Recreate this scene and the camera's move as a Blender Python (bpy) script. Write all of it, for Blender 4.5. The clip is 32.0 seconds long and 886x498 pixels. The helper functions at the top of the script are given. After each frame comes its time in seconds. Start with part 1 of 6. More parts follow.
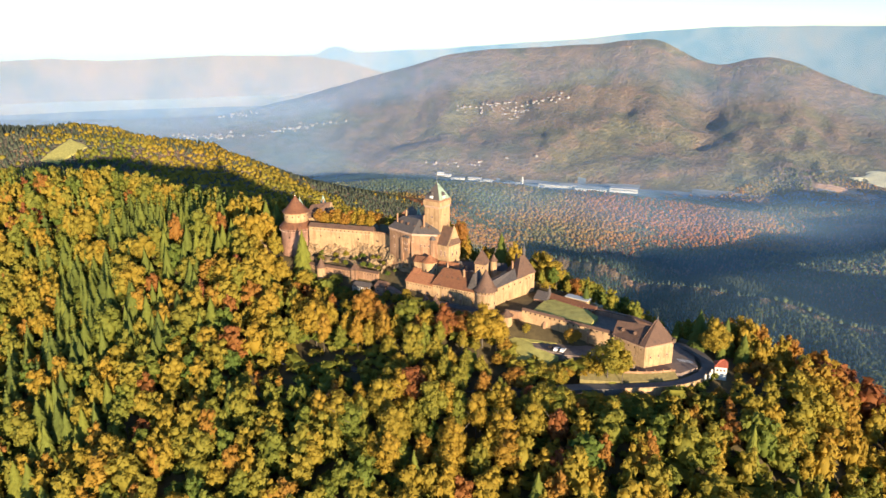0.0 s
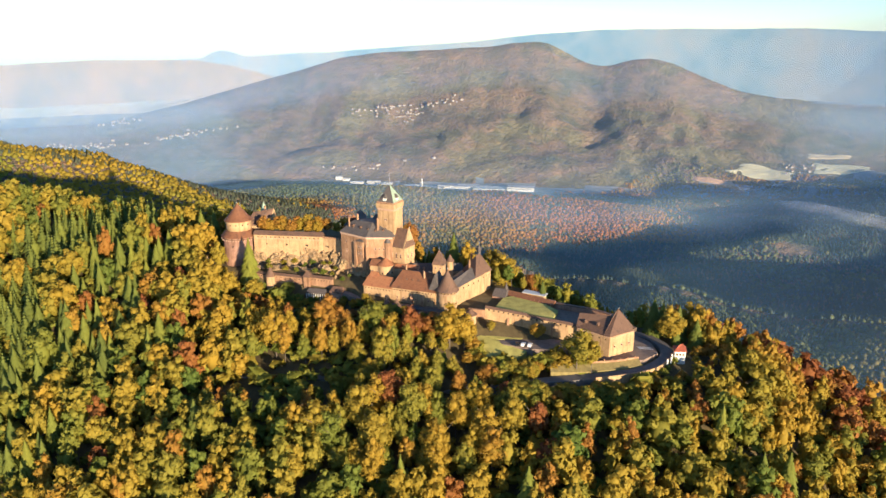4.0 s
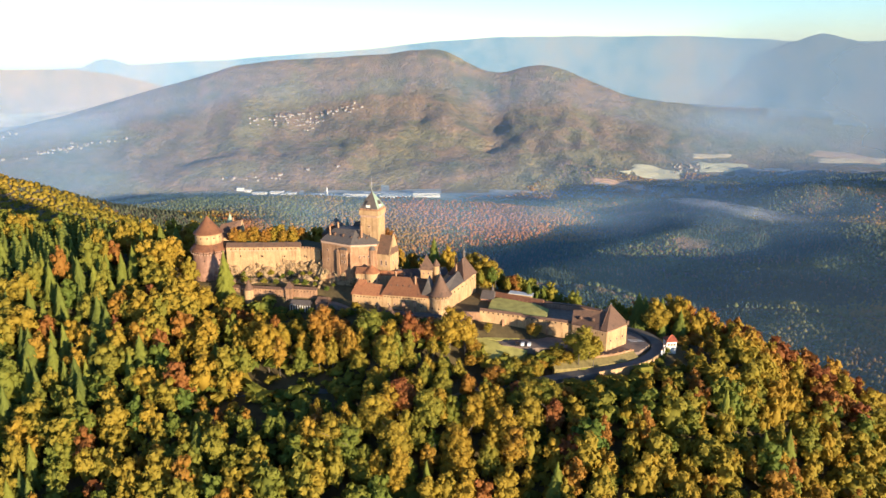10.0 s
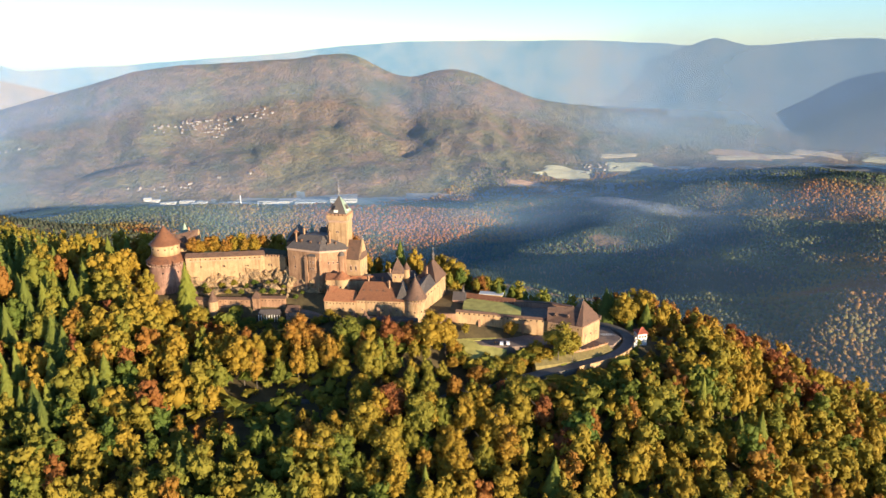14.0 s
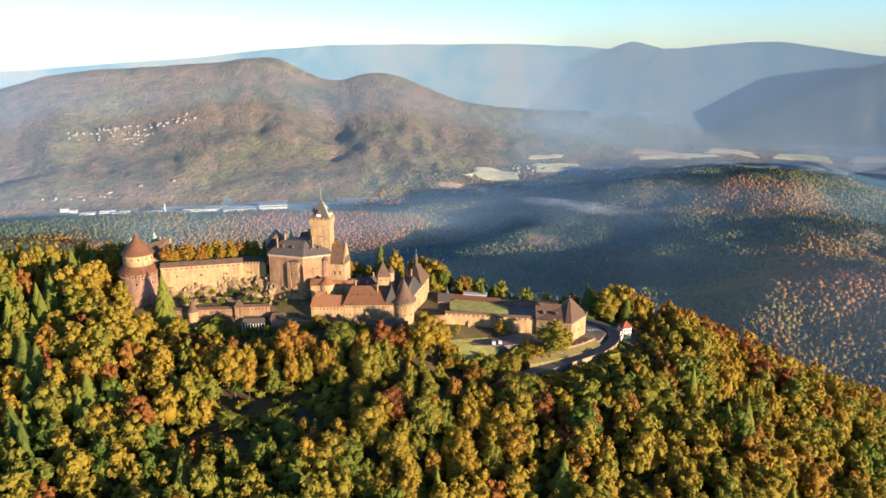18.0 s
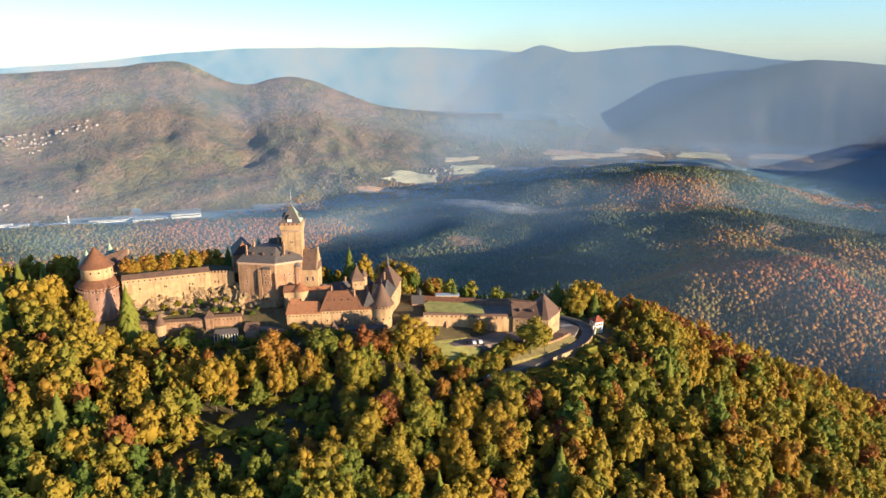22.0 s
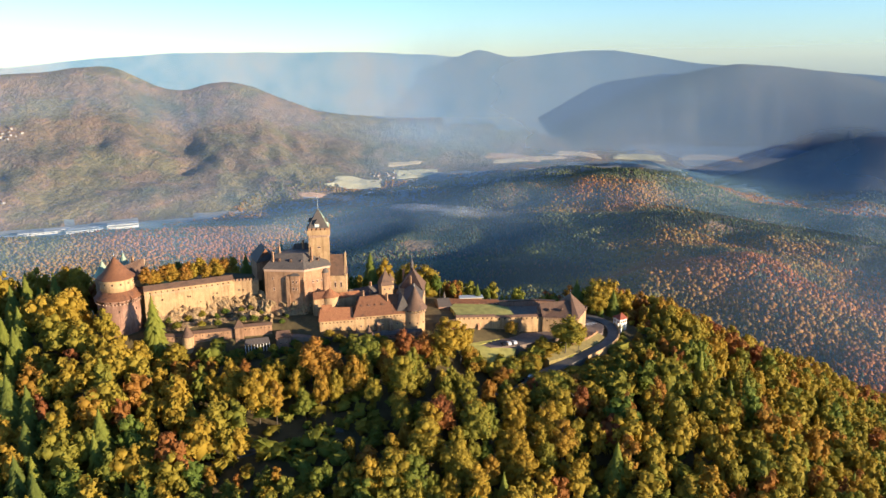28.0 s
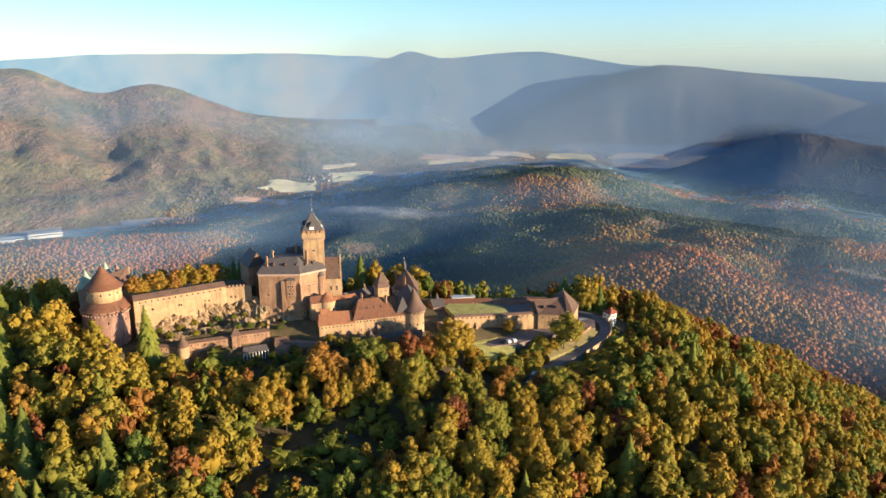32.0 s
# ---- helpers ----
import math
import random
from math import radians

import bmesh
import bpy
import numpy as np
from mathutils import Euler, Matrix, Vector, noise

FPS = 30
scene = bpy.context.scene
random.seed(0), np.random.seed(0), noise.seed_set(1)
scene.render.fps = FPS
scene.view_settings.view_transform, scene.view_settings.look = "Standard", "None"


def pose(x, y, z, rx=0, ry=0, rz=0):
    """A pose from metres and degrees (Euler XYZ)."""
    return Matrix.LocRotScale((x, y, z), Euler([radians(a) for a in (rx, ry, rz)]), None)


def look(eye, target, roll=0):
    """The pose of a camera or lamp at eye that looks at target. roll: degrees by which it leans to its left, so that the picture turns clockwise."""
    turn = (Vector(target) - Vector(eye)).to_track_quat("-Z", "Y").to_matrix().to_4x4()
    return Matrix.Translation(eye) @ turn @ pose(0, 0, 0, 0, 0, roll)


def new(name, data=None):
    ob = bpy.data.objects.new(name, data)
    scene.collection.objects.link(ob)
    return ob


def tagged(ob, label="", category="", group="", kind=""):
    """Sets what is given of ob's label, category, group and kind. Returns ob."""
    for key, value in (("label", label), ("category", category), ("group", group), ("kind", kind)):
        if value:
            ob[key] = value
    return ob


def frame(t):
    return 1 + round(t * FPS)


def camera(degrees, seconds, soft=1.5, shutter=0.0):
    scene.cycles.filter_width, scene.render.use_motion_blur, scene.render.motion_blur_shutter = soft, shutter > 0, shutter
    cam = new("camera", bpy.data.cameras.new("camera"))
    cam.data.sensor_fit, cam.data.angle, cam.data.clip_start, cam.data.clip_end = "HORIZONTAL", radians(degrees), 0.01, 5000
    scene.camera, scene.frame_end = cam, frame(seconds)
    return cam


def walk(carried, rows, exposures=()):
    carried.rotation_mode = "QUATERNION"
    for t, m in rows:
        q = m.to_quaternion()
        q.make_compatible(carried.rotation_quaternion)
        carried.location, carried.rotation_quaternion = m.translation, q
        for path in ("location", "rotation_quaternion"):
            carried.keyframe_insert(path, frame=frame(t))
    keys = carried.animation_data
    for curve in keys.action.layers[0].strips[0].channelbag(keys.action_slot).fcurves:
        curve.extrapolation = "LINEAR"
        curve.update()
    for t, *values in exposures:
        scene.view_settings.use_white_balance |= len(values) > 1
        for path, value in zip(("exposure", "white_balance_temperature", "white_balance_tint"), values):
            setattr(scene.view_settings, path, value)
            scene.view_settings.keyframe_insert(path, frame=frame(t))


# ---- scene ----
cam = camera(62.55, 32.0)
PATH = (
    (0, 0.10, -400.43, 144.06, 72.948, -0.529),
    (0.5, -4.21, -400.30, 143.96, 72.981, -1.460),
    (1, -8.49, -400.11, 143.85, 72.989, -2.276),
    (1.5, -12.75, -399.86, 143.74, 73.015, -3.160),
    (2, -16.98, -399.54, 143.63, 73.030, -4.420),
    (2.5, -21.18, -399.16, 143.52, 73.064, -5.856),
    (3, -25.36, -398.72, 143.40, 73.115, -7.184),
    (3.5, -29.52, -398.21, 143.28, 73.145, -8.322),
    (5.5, -45.88, -395.60, 142.80, 73.309, -10.886),
    (6, -49.91, -394.79, 142.68, 73.367, -11.664),
    (6.5, -53.91, -393.93, 142.55, 73.417, -12.636),
    (7, -57.88, -393.01, 142.42, 73.475, -13.383),
    (7.5, -61.83, -392.03, 142.29, 73.521, -14.128),
    (8, -65.76, -391.00, 142.16, 73.552, -14.660),
    (8.5, -69.65, -389.90, 142.03, 73.606, -15.218),
    (9, -73.52, -388.75, 141.90, 73.648, -15.906),
    (9.5, -77.37, -387.55, 141.76, 73.691, -16.683),
    (10, -81.19, -386.28, 141.63, 73.745, -17.572),
    (10.5, -84.98, -384.97, 141.49, 73.789, -18.843),
    (11, -88.75, -383.59, 141.35, 73.831, -19.943),
    (11.5, -92.49, -382.16, 141.21, 73.881, -21.023),
    (12, -96.20, -380.68, 141.07, 73.918, -22.060),
    (12.5, -99.89, -379.15, 140.93, 73.953, -22.810),
    (13, -103.55, -377.56, 140.79, 73.998, -23.335),
    (13.5, -107.18, -375.91, 140.64, 74.041, -23.995),
    (14, -110.79, -374.22, 140.50, 74.073, -24.770),
    (14.5, -114.37, -372.47, 140.35, 74.104, -25.317),
    (16.5, -128.44, -364.97, 139.75, 74.244, -26.980),
    (17, -131.88, -362.97, 139.60, 74.270, -28.063),
    (17.5, -135.31, -360.91, 139.45, 74.305, -29.282),
    (18, -138.70, -358.81, 139.29, 74.340, -30.810),
    (18.5, -142.07, -356.66, 139.14, 74.377, -32.214),
    (19, -145.41, -354.46, 138.99, 74.414, -33.816),
    (19.5, -148.72, -352.22, 138.83, 74.463, -35.012),
    (20, -152.01, -349.92, 138.67, 74.486, -35.441),
    (20.5, -155.27, -347.58, 138.51, 74.528, -36.042),
    (21, -158.50, -345.19, 138.36, 74.547, -36.728),
    (21.5, -161.71, -342.76, 138.20, 74.587, -37.434),
    (22, -164.89, -340.28, 138.04, 74.610, -37.835),
    (22.5, -168.04, -337.75, 137.88, 74.654, -38.280),
    (23, -171.16, -335.18, 137.72, 74.691, -38.751),
    (23.5, -174.26, -332.56, 137.55, 74.719, -39.143),
    (24, -177.33, -329.90, 137.39, 74.746, -39.835),
    (24.5, -180.37, -327.20, 137.23, 74.776, -40.379),
    (25, -183.39, -324.45, 137.07, 74.806, -40.857),
    (25.5, -186.37, -321.66, 136.90, 74.836, -41.317),
    (27.5, -198.05, -310.07, 136.24, 74.943, -42.795),
    (28, -200.89, -307.06, 136.08, 74.987, -43.101),
    (28.5, -203.71, -304.02, 135.91, 75.000, -43.530),
    (29, -206.51, -300.94, 135.74, 75.011, -44.000),
    (29.5, -209.27, -297.82, 135.58, 75.043, -44.544),
    (30, -212.01, -294.66, 135.41, 75.048, -45.154),
    (30.5, -214.72, -291.46, 135.24, 75.078, -45.612),
    (31, -217.40, -288.22, 135.08, 75.077, -46.292),
    (31.5, -220.06, -284.94, 134.91, 75.082, -47.462),
    (32, -222.68, -281.63, 134.74, 75.102, -48.705),
)
walk(cam, [(t, pose(x, y, z, rx, 0, rz)) for t, x, y, z, rx, rz in PATH])

# ---- light ----
SUN_AZ, SUN_EL = radians(158), radians(8.6)
SUN_TO = Vector((math.sin(SUN_AZ) * math.cos(SUN_EL), math.cos(SUN_AZ) * math.cos(SUN_EL), math.sin(SUN_EL)))
sky_world = bpy.data.worlds.new("morning_sky")
sky_world.use_nodes = True
scene.world = sky_world
wn, wl = sky_world.node_tree.nodes, sky_world.node_tree.links
sky_tex = wn.new("ShaderNodeTexSky")
sky_tex.sky_type = 'NISHITA'
sky_tex.sun_disc = False
sky_tex.sun_elevation = SUN_EL
sky_tex.sun_rotation = SUN_AZ
sky_tex.altitude = 2600
sky_tex.air_density, sky_tex.dust_density, sky_tex.ozone_density = 1.0, 0.45, 3.0
wn["Background"].inputs["Strength"].default_value = 0.12
wl.new(sky_tex.outputs[0], wn["Background"].inputs["Color"])
sun_data = bpy.data.lights.new("sun", 'SUN')
sun_data.energy = 5.0
sun_data.angle = radians(0.6)
sun_data.color = (1.0, 0.79, 0.54)
sun = new("sun", sun_data)
sun.matrix_world = look(SUN_TO * 900, (0, 0, 0))
scene.view_settings.exposure = 1.15

# ---- materials ----
class Nodes:
    """A small builder for node materials."""
    def __init__(self, name, rough=0.85, metal=0.0):
        self.m = bpy.data.materials.new(name)
        self.m.use_nodes = True
        self.n, self.l = self.m.node_tree.nodes, self.m.node_tree.links
        self.bsdf = self.n["Principled BSDF"]
        self.bsdf.inputs["Roughness"].default_value = rough
        self.bsdf.inputs["Metallic"].default_value = metal
        self.co = self.n.new("ShaderNodeTexCoord")

    def put(self, socket, value):
        if isinstance(value, bpy.types.NodeSocket):
            self.l.new(value, socket)
        else:
            socket.default_value = value
        return socket

    def noise(self, scale, detail=3, rough=0.55, vec=None):
        t = self.n.new("ShaderNodeTexNoise")
        self.l.new(vec or self.co.outputs["Object"], t.inputs["Vector"])
        t.inputs["Scale"].default_value, t.inputs["Detail"].default_value = scale, detail
        t.inputs["Roughness"].default_value = rough
        return t.outputs["Fac"]

    def ramp(self, fac, stops, ease='LINEAR'):
        r = self.n.new("ShaderNodeValToRGB")
        r.color_ramp.interpolation = ease
        e = r.color_ramp.elements
        while len(e) < len(stops):
            e.new(0.5)
        for el, (p, c) in zip(e, stops):
            el.position, el.color = p, (*c, 1)
        self.put(r.inputs[0], fac)
        return r.outputs[0]

    def mix(self, fac, a, b, how='MIX'):
        x = self.n.new("ShaderNodeMix")
        x.data_type, x.blend_type = 'RGBA', how
        self.put(x.inputs[0], fac)
        for s, v in ((x.inputs[6], a), (x.inputs[7], b)):
            self.put(s, (*v, 1) if isinstance(v, tuple) else v)
        return x.outputs[2]

    def math(self, op, a, b=0.0):
        x = self.n.new("ShaderNodeMath")
        x.operation = op
        self.put(x.inputs[0], a)
        self.put(x.inputs[1], b)
        return x.outputs[0]

    def bump(self, height, strength, dist):
        b = self.n.new("ShaderNodeBump")
        b.inputs["Strength"].default_value, b.inputs["Distance"].default_value = strength, dist
        self.l.new(height, b.inputs["Height"])
        self.l.new(b.outputs[0], self.bsdf.inputs["Normal"])

    def colour(self, c):
        self.put(self.bsdf.inputs["Base Color"], (*c, 1) if isinstance(c, tuple) else c)
        return self.m


def stone(name, light, mid, dark, course=0.45):
    k = Nodes(name, 0.9)
    blocks = k.n.new("ShaderNodeTexBrick")
    mp = k.n.new("ShaderNodeMapping")
    mp.inputs["Rotation"].default_value = (radians(90), 0, radians(30))
    k.l.new(k.co.outputs["Object"], mp.inputs[0])
    k.l.new(mp.outputs[0], blocks.inputs["Vector"])
    blocks.inputs["Scale"].default_value = 1.0
    blocks.inputs["Brick Width"].default_value, blocks.inputs["Row Height"].default_value = course * 2.0, course
    blocks.inputs["Mortar Size"].default_value = 0.02
    blocks.inputs["Color1"].default_value, blocks.inputs["Color2"].default_value = (*light, 1), (*mid, 1)
    blocks.inputs["Mortar"].default_value = (*mid, 1)
    big = k.noise(0.16, 5, 0.65)
    c = k.mix(k.ramp(big, [(0.38, (0, 0, 0)), (0.62, (1, 1, 1))]), blocks.outputs[0], dark)
    mp2 = k.n.new("ShaderNodeMapping")
    mp2.inputs["Scale"].default_value = (1.0, 1.0, 0.10)
    k.l.new(k.co.outputs["Object"], mp2.inputs[0])
    streak = k.noise(0.7, 4, 0.65, mp2.outputs[0])
    c = k.mix(0.7, c, k.ramp(streak, [(0.34, (0.55, 0.50, 0.46)), (0.50, (1, 1, 1)), (0.68, (1.10, 1.08, 1.05))]), 'MULTIPLY')
    fine = k.noise(2.2, 4, 0.7)
    c = k.mix(0.5, c, k.ramp(fine, [(0.3, (0.55, 0.5, 0.48)), (0.62, (1, 1, 1))]), 'MULTIPLY')
    k.bump(fine, 0.5, 0.12)
    return k.colour(c)


def tiles(name, a, b, c3, rows=3.2):
    k = Nodes(name, 0.75)
    wave = k.n.new("ShaderNodeTexWave")
    wave.wave_type, wave.bands_direction = 'BANDS', 'Z'
    k.l.new(k.co.outputs["Object"], wave.inputs["Vector"])
    wave.inputs["Scale"].default_value, wave.inputs["Distortion"].default_value = rows, 0.6
    patch = k.noise(0.35, 4, 0.65)
    grain = k.noise(3.5, 3, 0.7)
    c = k.ramp(patch, [(0.32, a), (0.5, b), (0.7, c3)])
    c = k.mix(0.55, c, k.ramp(grain, [(0.34, (0.38, 0.36, 0.35)), (0.62, (1.05, 1.05, 1.05))]), 'MULTIPLY')
    k.bump(wave.outputs["Fac"], 0.35, 0.08)
    return k.colour(c)


def plain(name, c, rough=0.8, metal=0.0, vary=0.3, scale=1.2):
    k = Nodes(name, rough, metal)
    n = k.noise(scale, 4, 0.65)
    return k.colour(k.mix(k.ramp(n, [(0.3, (0, 0, 0)), (0.7, (1, 1, 1))]), tuple(v * (1 - vary) for v in c), c))


M_STONE = stone("pink_sandstone", (0.48, 0.285, 0.165), (0.42, 0.245, 0.14), (0.30, 0.172, 0.10))
M_STONE_RED = stone("red_sandstone", (0.46, 0.27, 0.19), (0.40, 0.23, 0.16), (0.30, 0.17, 0.12))
M_PLASTER = stone("pale_lime_render", (0.57, 0.385, 0.205), (0.52, 0.345, 0.18), (0.40, 0.26, 0.14), 0.6)
M_TILE = tiles("red_brown_tiles", (0.18, 0.073, 0.036), (0.24, 0.10, 0.047), (0.12, 0.056, 0.035))
M_TILE_ORANGE = tiles("orange_tiles", (0.34, 0.13, 0.06), (0.42, 0.18, 0.08), (0.28, 0.10, 0.05))
M_TILE_RED = tiles("bright_red_tiles", (0.36, 0.085, 0.045), (0.40, 0.105, 0.055), (0.30, 0.07, 0.04))
M_TILE_BROWN = tiles("brown_tiles", (0.15, 0.085, 0.056), (0.18, 0.102, 0.067), (0.095, 0.06, 0.045))
M_SLATE = tiles("dark_slate", (0.10, 0.085, 0.08), (0.13, 0.11, 0.10), (0.085, 0.075, 0.075))
M_COPPER = tiles("green_copper", (0.29, 0.40, 0.30), (0.35, 0.45, 0.34), (0.25, 0.34, 0.26), 1.5)
M_TIMBER = plain("dark_oak", (0.11, 0.07, 0.045), 0.8)
M_DARK = plain("dark_glass_and_openings", (0.02, 0.02, 0.025), 0.2, 0.0, 0.2)
M_FRAME = plain("dressed_sandstone", (0.55, 0.37, 0.27), 0.85, 0.0, 0.2)
M_WHITE = plain("white_paint", (0.75, 0.74, 0.70), 0.6, 0.0, 0.12)
M_METAL = plain("grey_metal", (0.45, 0.45, 0.45), 0.4, 0.9, 0.2)
M_ASPHALT = plain("asphalt", (0.17, 0.155, 0.145), 0.9, 0.0, 0.35, 0.3)
M_PAVING = plain("pinkish_gravel", (0.27, 0.20, 0.16), 0.95, 0.0, 0.35, 0.35)
M_HAY = plain("dry_grass_bank", (0.30, 0.24, 0.09), 0.95, 0.0, 0.4, 0.6)
M_LAWN = plain("castle_lawn", (0.52, 0.47, 0.13), 0.95, 0.0, 0.45, 0.25)
M_RUBBER = plain("black_rubber", (0.02, 0.02, 0.02), 0.8)
M_BARK = plain("grey_bark", (0.16, 0.13, 0.10), 0.95, 0.0, 0.4, 3.0)


def rock_mat():
    k = Nodes("weathered_rock", 0.95)
    a, b = k.noise(0.22, 6, 0.7), k.noise(1.3, 5, 0.7)
    c = k.ramp(a, [(0.32, (0.09, 0.065, 0.04)), (0.44, (0.32, 0.215, 0.115)), (0.60, (0.43, 0.30, 0.165)), (0.70, (0.14, 0.13, 0.045))])
    c = k.mix(0.6, c, k.ramp(b, [(0.34, (0.22, 0.2, 0.18)), (0.56, (1, 1, 1))]), 'MULTIPLY')
    k.bump(b, 0.9, 0.6)
    return k.colour(c)


M_ROCK = rock_mat()
AUTUMN = [(0.0, (0.09, 0.135, 0.026)), (0.22, (0.165, 0.175, 0.03)), (0.45, (0.265, 0.205, 0.03)),
          (0.66, (0.32, 0.215, 0.03)), (0.84, (0.29, 0.14, 0.03)), (1.0, (0.22, 0.08, 0.03))]
NEEDLE = [(0.0, (0.105, 0.135, 0.034)), (0.5, (0.165, 0.19, 0.038)), (1.0, (0.23, 0.235, 0.04))]


def foliage(name, stops, source, gain=1.31):
    """Leaves whose tone differs from tree to tree and from clump to clump."""
    k = Nodes(name, 0.75)
    if source == "tint":
        a = k.n.new("ShaderNodeAttribute")
        a.attribute_name = "tint"
        own = a.outputs["Fac"]
    else:
        a = k.n.new("ShaderNodeObjectInfo")
        own = a.outputs["Random"]
    g = k.n.new("ShaderNodeNewGeometry")
    isl = g.outputs["Random Per Island"]
    jit = k.math('MULTIPLY', k.math('SUBTRACT', isl, 0.5), 0.05)
    c = k.ramp(k.math('ADD', own, jit), [(p, tuple(v * gain for v in col)) for p, col in stops])
    c = k.mix(0.6, c, k.ramp(isl, [(0.0, (0.76, 0.76, 0.76)), (1.0, (1.06, 1.06, 1.06))]), 'MULTIPLY')
    k.colour(c)
    tr = k.n.new("ShaderNodeBsdfTranslucent")
    k.l.new(c, tr.inputs[0])
    mx = k.n.new("ShaderNodeMixShader")
    mx.inputs[0].default_value = 0.36
    k.l.new(k.bsdf.outputs[0], mx.inputs[1])
    k.l.new(tr.outputs[0], mx.inputs[2])
    k.l.new(mx.outputs[0], k.n["Material Output"].inputs["Surface"])
    k.bsdf.inputs["Specular IOR Level"].default_value = 0.2
    return k.m


M_LEAF = foliage("autumn_leaves", AUTUMN, "tint")
M_NEEDLE = foliage("fir_needles", NEEDLE, "tint")


def ground_mat():
    """Forest floor close by; further off the closed canopy of the valley woods."""
    k = Nodes("wooded_ground", 0.95)
    pos = k.co.outputs["Object"]
    a, b, c2 = k.noise(0.004, 5, 0.6), k.noise(0.03, 4, 0.65), k.noise(0.11, 3, 0.7)
    woods = k.ramp(a, [(0.30, (0.13, 0.15, 0.105)), (0.44, (0.22, 0.19, 0.13)), (0.55, (0.31, 0.205, 0.13)), (0.68, (0.17, 0.17, 0.115))])
    woods = k.mix(0.75, woods, k.ramp(b, [(0.30, (0.35, 0.42, 0.42)), (0.5, (0.85, 0.80, 0.75)), (0.7, (1.35, 1.05, 0.85))]), 'MULTIPLY')
    woods = k.mix(0.8, woods, k.ramp(c2, [(0.35, (0.45, 0.45, 0.45)), (0.62, (1.2, 1.2, 1.2))]), 'MULTIPLY')
    k.bump(k.math('ADD', k.math('MULTIPLY', b, 2.0), c2), 1.0, 14.0)
    return k.colour(woods)


M_GROUND = ground_mat()
M_FOREST_FLOOR = plain("leaf_litter", (0.14, 0.105, 0.045), 0.95, 0.0, 0.5, 0.2)


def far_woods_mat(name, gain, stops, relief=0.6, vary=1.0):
    """Mottled beech and fir woods across the valley; haze is painted into the ranges' stops."""
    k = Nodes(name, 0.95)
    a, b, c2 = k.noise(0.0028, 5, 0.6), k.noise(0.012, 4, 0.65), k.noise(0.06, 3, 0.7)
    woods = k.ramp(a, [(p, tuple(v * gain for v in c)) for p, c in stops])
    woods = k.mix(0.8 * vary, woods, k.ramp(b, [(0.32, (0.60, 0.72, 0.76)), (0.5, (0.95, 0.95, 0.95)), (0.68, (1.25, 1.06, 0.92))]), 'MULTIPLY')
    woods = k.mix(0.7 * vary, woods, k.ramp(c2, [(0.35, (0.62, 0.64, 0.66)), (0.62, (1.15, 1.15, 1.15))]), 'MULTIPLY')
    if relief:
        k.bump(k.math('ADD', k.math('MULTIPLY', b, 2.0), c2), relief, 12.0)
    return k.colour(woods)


M_EAST_WOODS = far_woods_mat("eastern_hill_woods", 1.0, [(0.34, (0.08, 0.105, 0.085)), (0.5, (0.125, 0.12, 0.09)), (0.64, (0.18, 0.16, 0.12))], 0.5, 0.8)
# Haze blue and grey are painted into the base colours of these ranges
M_RANGES = far_woods_mat("haze_painted_ranges", 0.66, [(0.36, (0.17, 0.34, 0.50)), (0.5, (0.27, 0.41, 0.54)), (0.64, (0.34, 0.42, 0.50))], 0.0, 0.22)
M_PEAK = far_woods_mat("haze_painted_peak", 0.60, [(0.36, (0.17, 0.33, 0.49)), (0.5, (0.26, 0.39, 0.52)), (0.64, (0.33, 0.41, 0.49))], 0.0, 0.25)
M_WEST_RANGE = far_woods_mat("haze_painted_west_range", 0.8, [(0.36, (0.19, 0.22, 0.23)), (0.5, (0.27, 0.26, 0.25)), (0.64, (0.30, 0.27, 0.24))], 0.0, 0.4)
M_FAR_WOODS = far_woods_mat("bare_beech_and_fir_woods", 1.0, [(0.30, (0.085, 0.11, 0.085)), (0.42, (0.15, 0.13, 0.095)), (0.49, (0.21, 0.155, 0.115)), (0.56, (0.14, 0.135, 0.085)), (0.64, (0.21, 0.185, 0.105)), (0.74, (0.09, 0.115, 0.09))], 1.0, 1.0)


def plain_mat():
    """Flat valley country of meadows, ploughland and copses, haze painted in as blue-grey."""
    k = Nodes("haze_tinted_fields", 0.95)
    mp = k.n.new("ShaderNodeMapping")
    mp.inputs["Scale"].default_value = (1.0, 0.35, 1.0)
    mp.inputs["Rotation"].default_value = (0, 0, radians(-40))
    k.l.new(k.co.outputs["Object"], mp.inputs[0])
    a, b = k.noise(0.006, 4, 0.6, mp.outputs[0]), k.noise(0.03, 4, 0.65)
    # blue-grey stops put the distance haze into the ground colour
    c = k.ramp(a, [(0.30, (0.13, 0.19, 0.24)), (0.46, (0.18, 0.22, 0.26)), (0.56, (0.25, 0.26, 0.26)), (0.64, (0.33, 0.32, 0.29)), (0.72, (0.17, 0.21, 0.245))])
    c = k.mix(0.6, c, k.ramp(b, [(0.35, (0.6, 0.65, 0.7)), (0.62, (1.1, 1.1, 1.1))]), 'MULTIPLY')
    return k.colour(c)


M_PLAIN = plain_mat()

# ---- building blocks ----
def mesh_ob(name, verts, faces, material, parent=None, smooth=False):
    me = bpy.data.meshes.new(name)
    me.from_pydata([tuple(v) for v in verts], [], [tuple(f) for f in faces])
    me.update()
    if material:
        me.materials.append(material)
    if smooth:
        me.shade_smooth()
    ob = new(name, me)
    if parent:
        ob.parent = parent
    return ob


def part(name, geo, material, parent=None, label="", smooth=False):
    ob = mesh_ob(name, geo[0], geo[1], material, parent, smooth)
    return tagged(ob, label)


def thing(name, label, category, group="", kind=""):
    return tagged(new(name), label, category, group, kind)


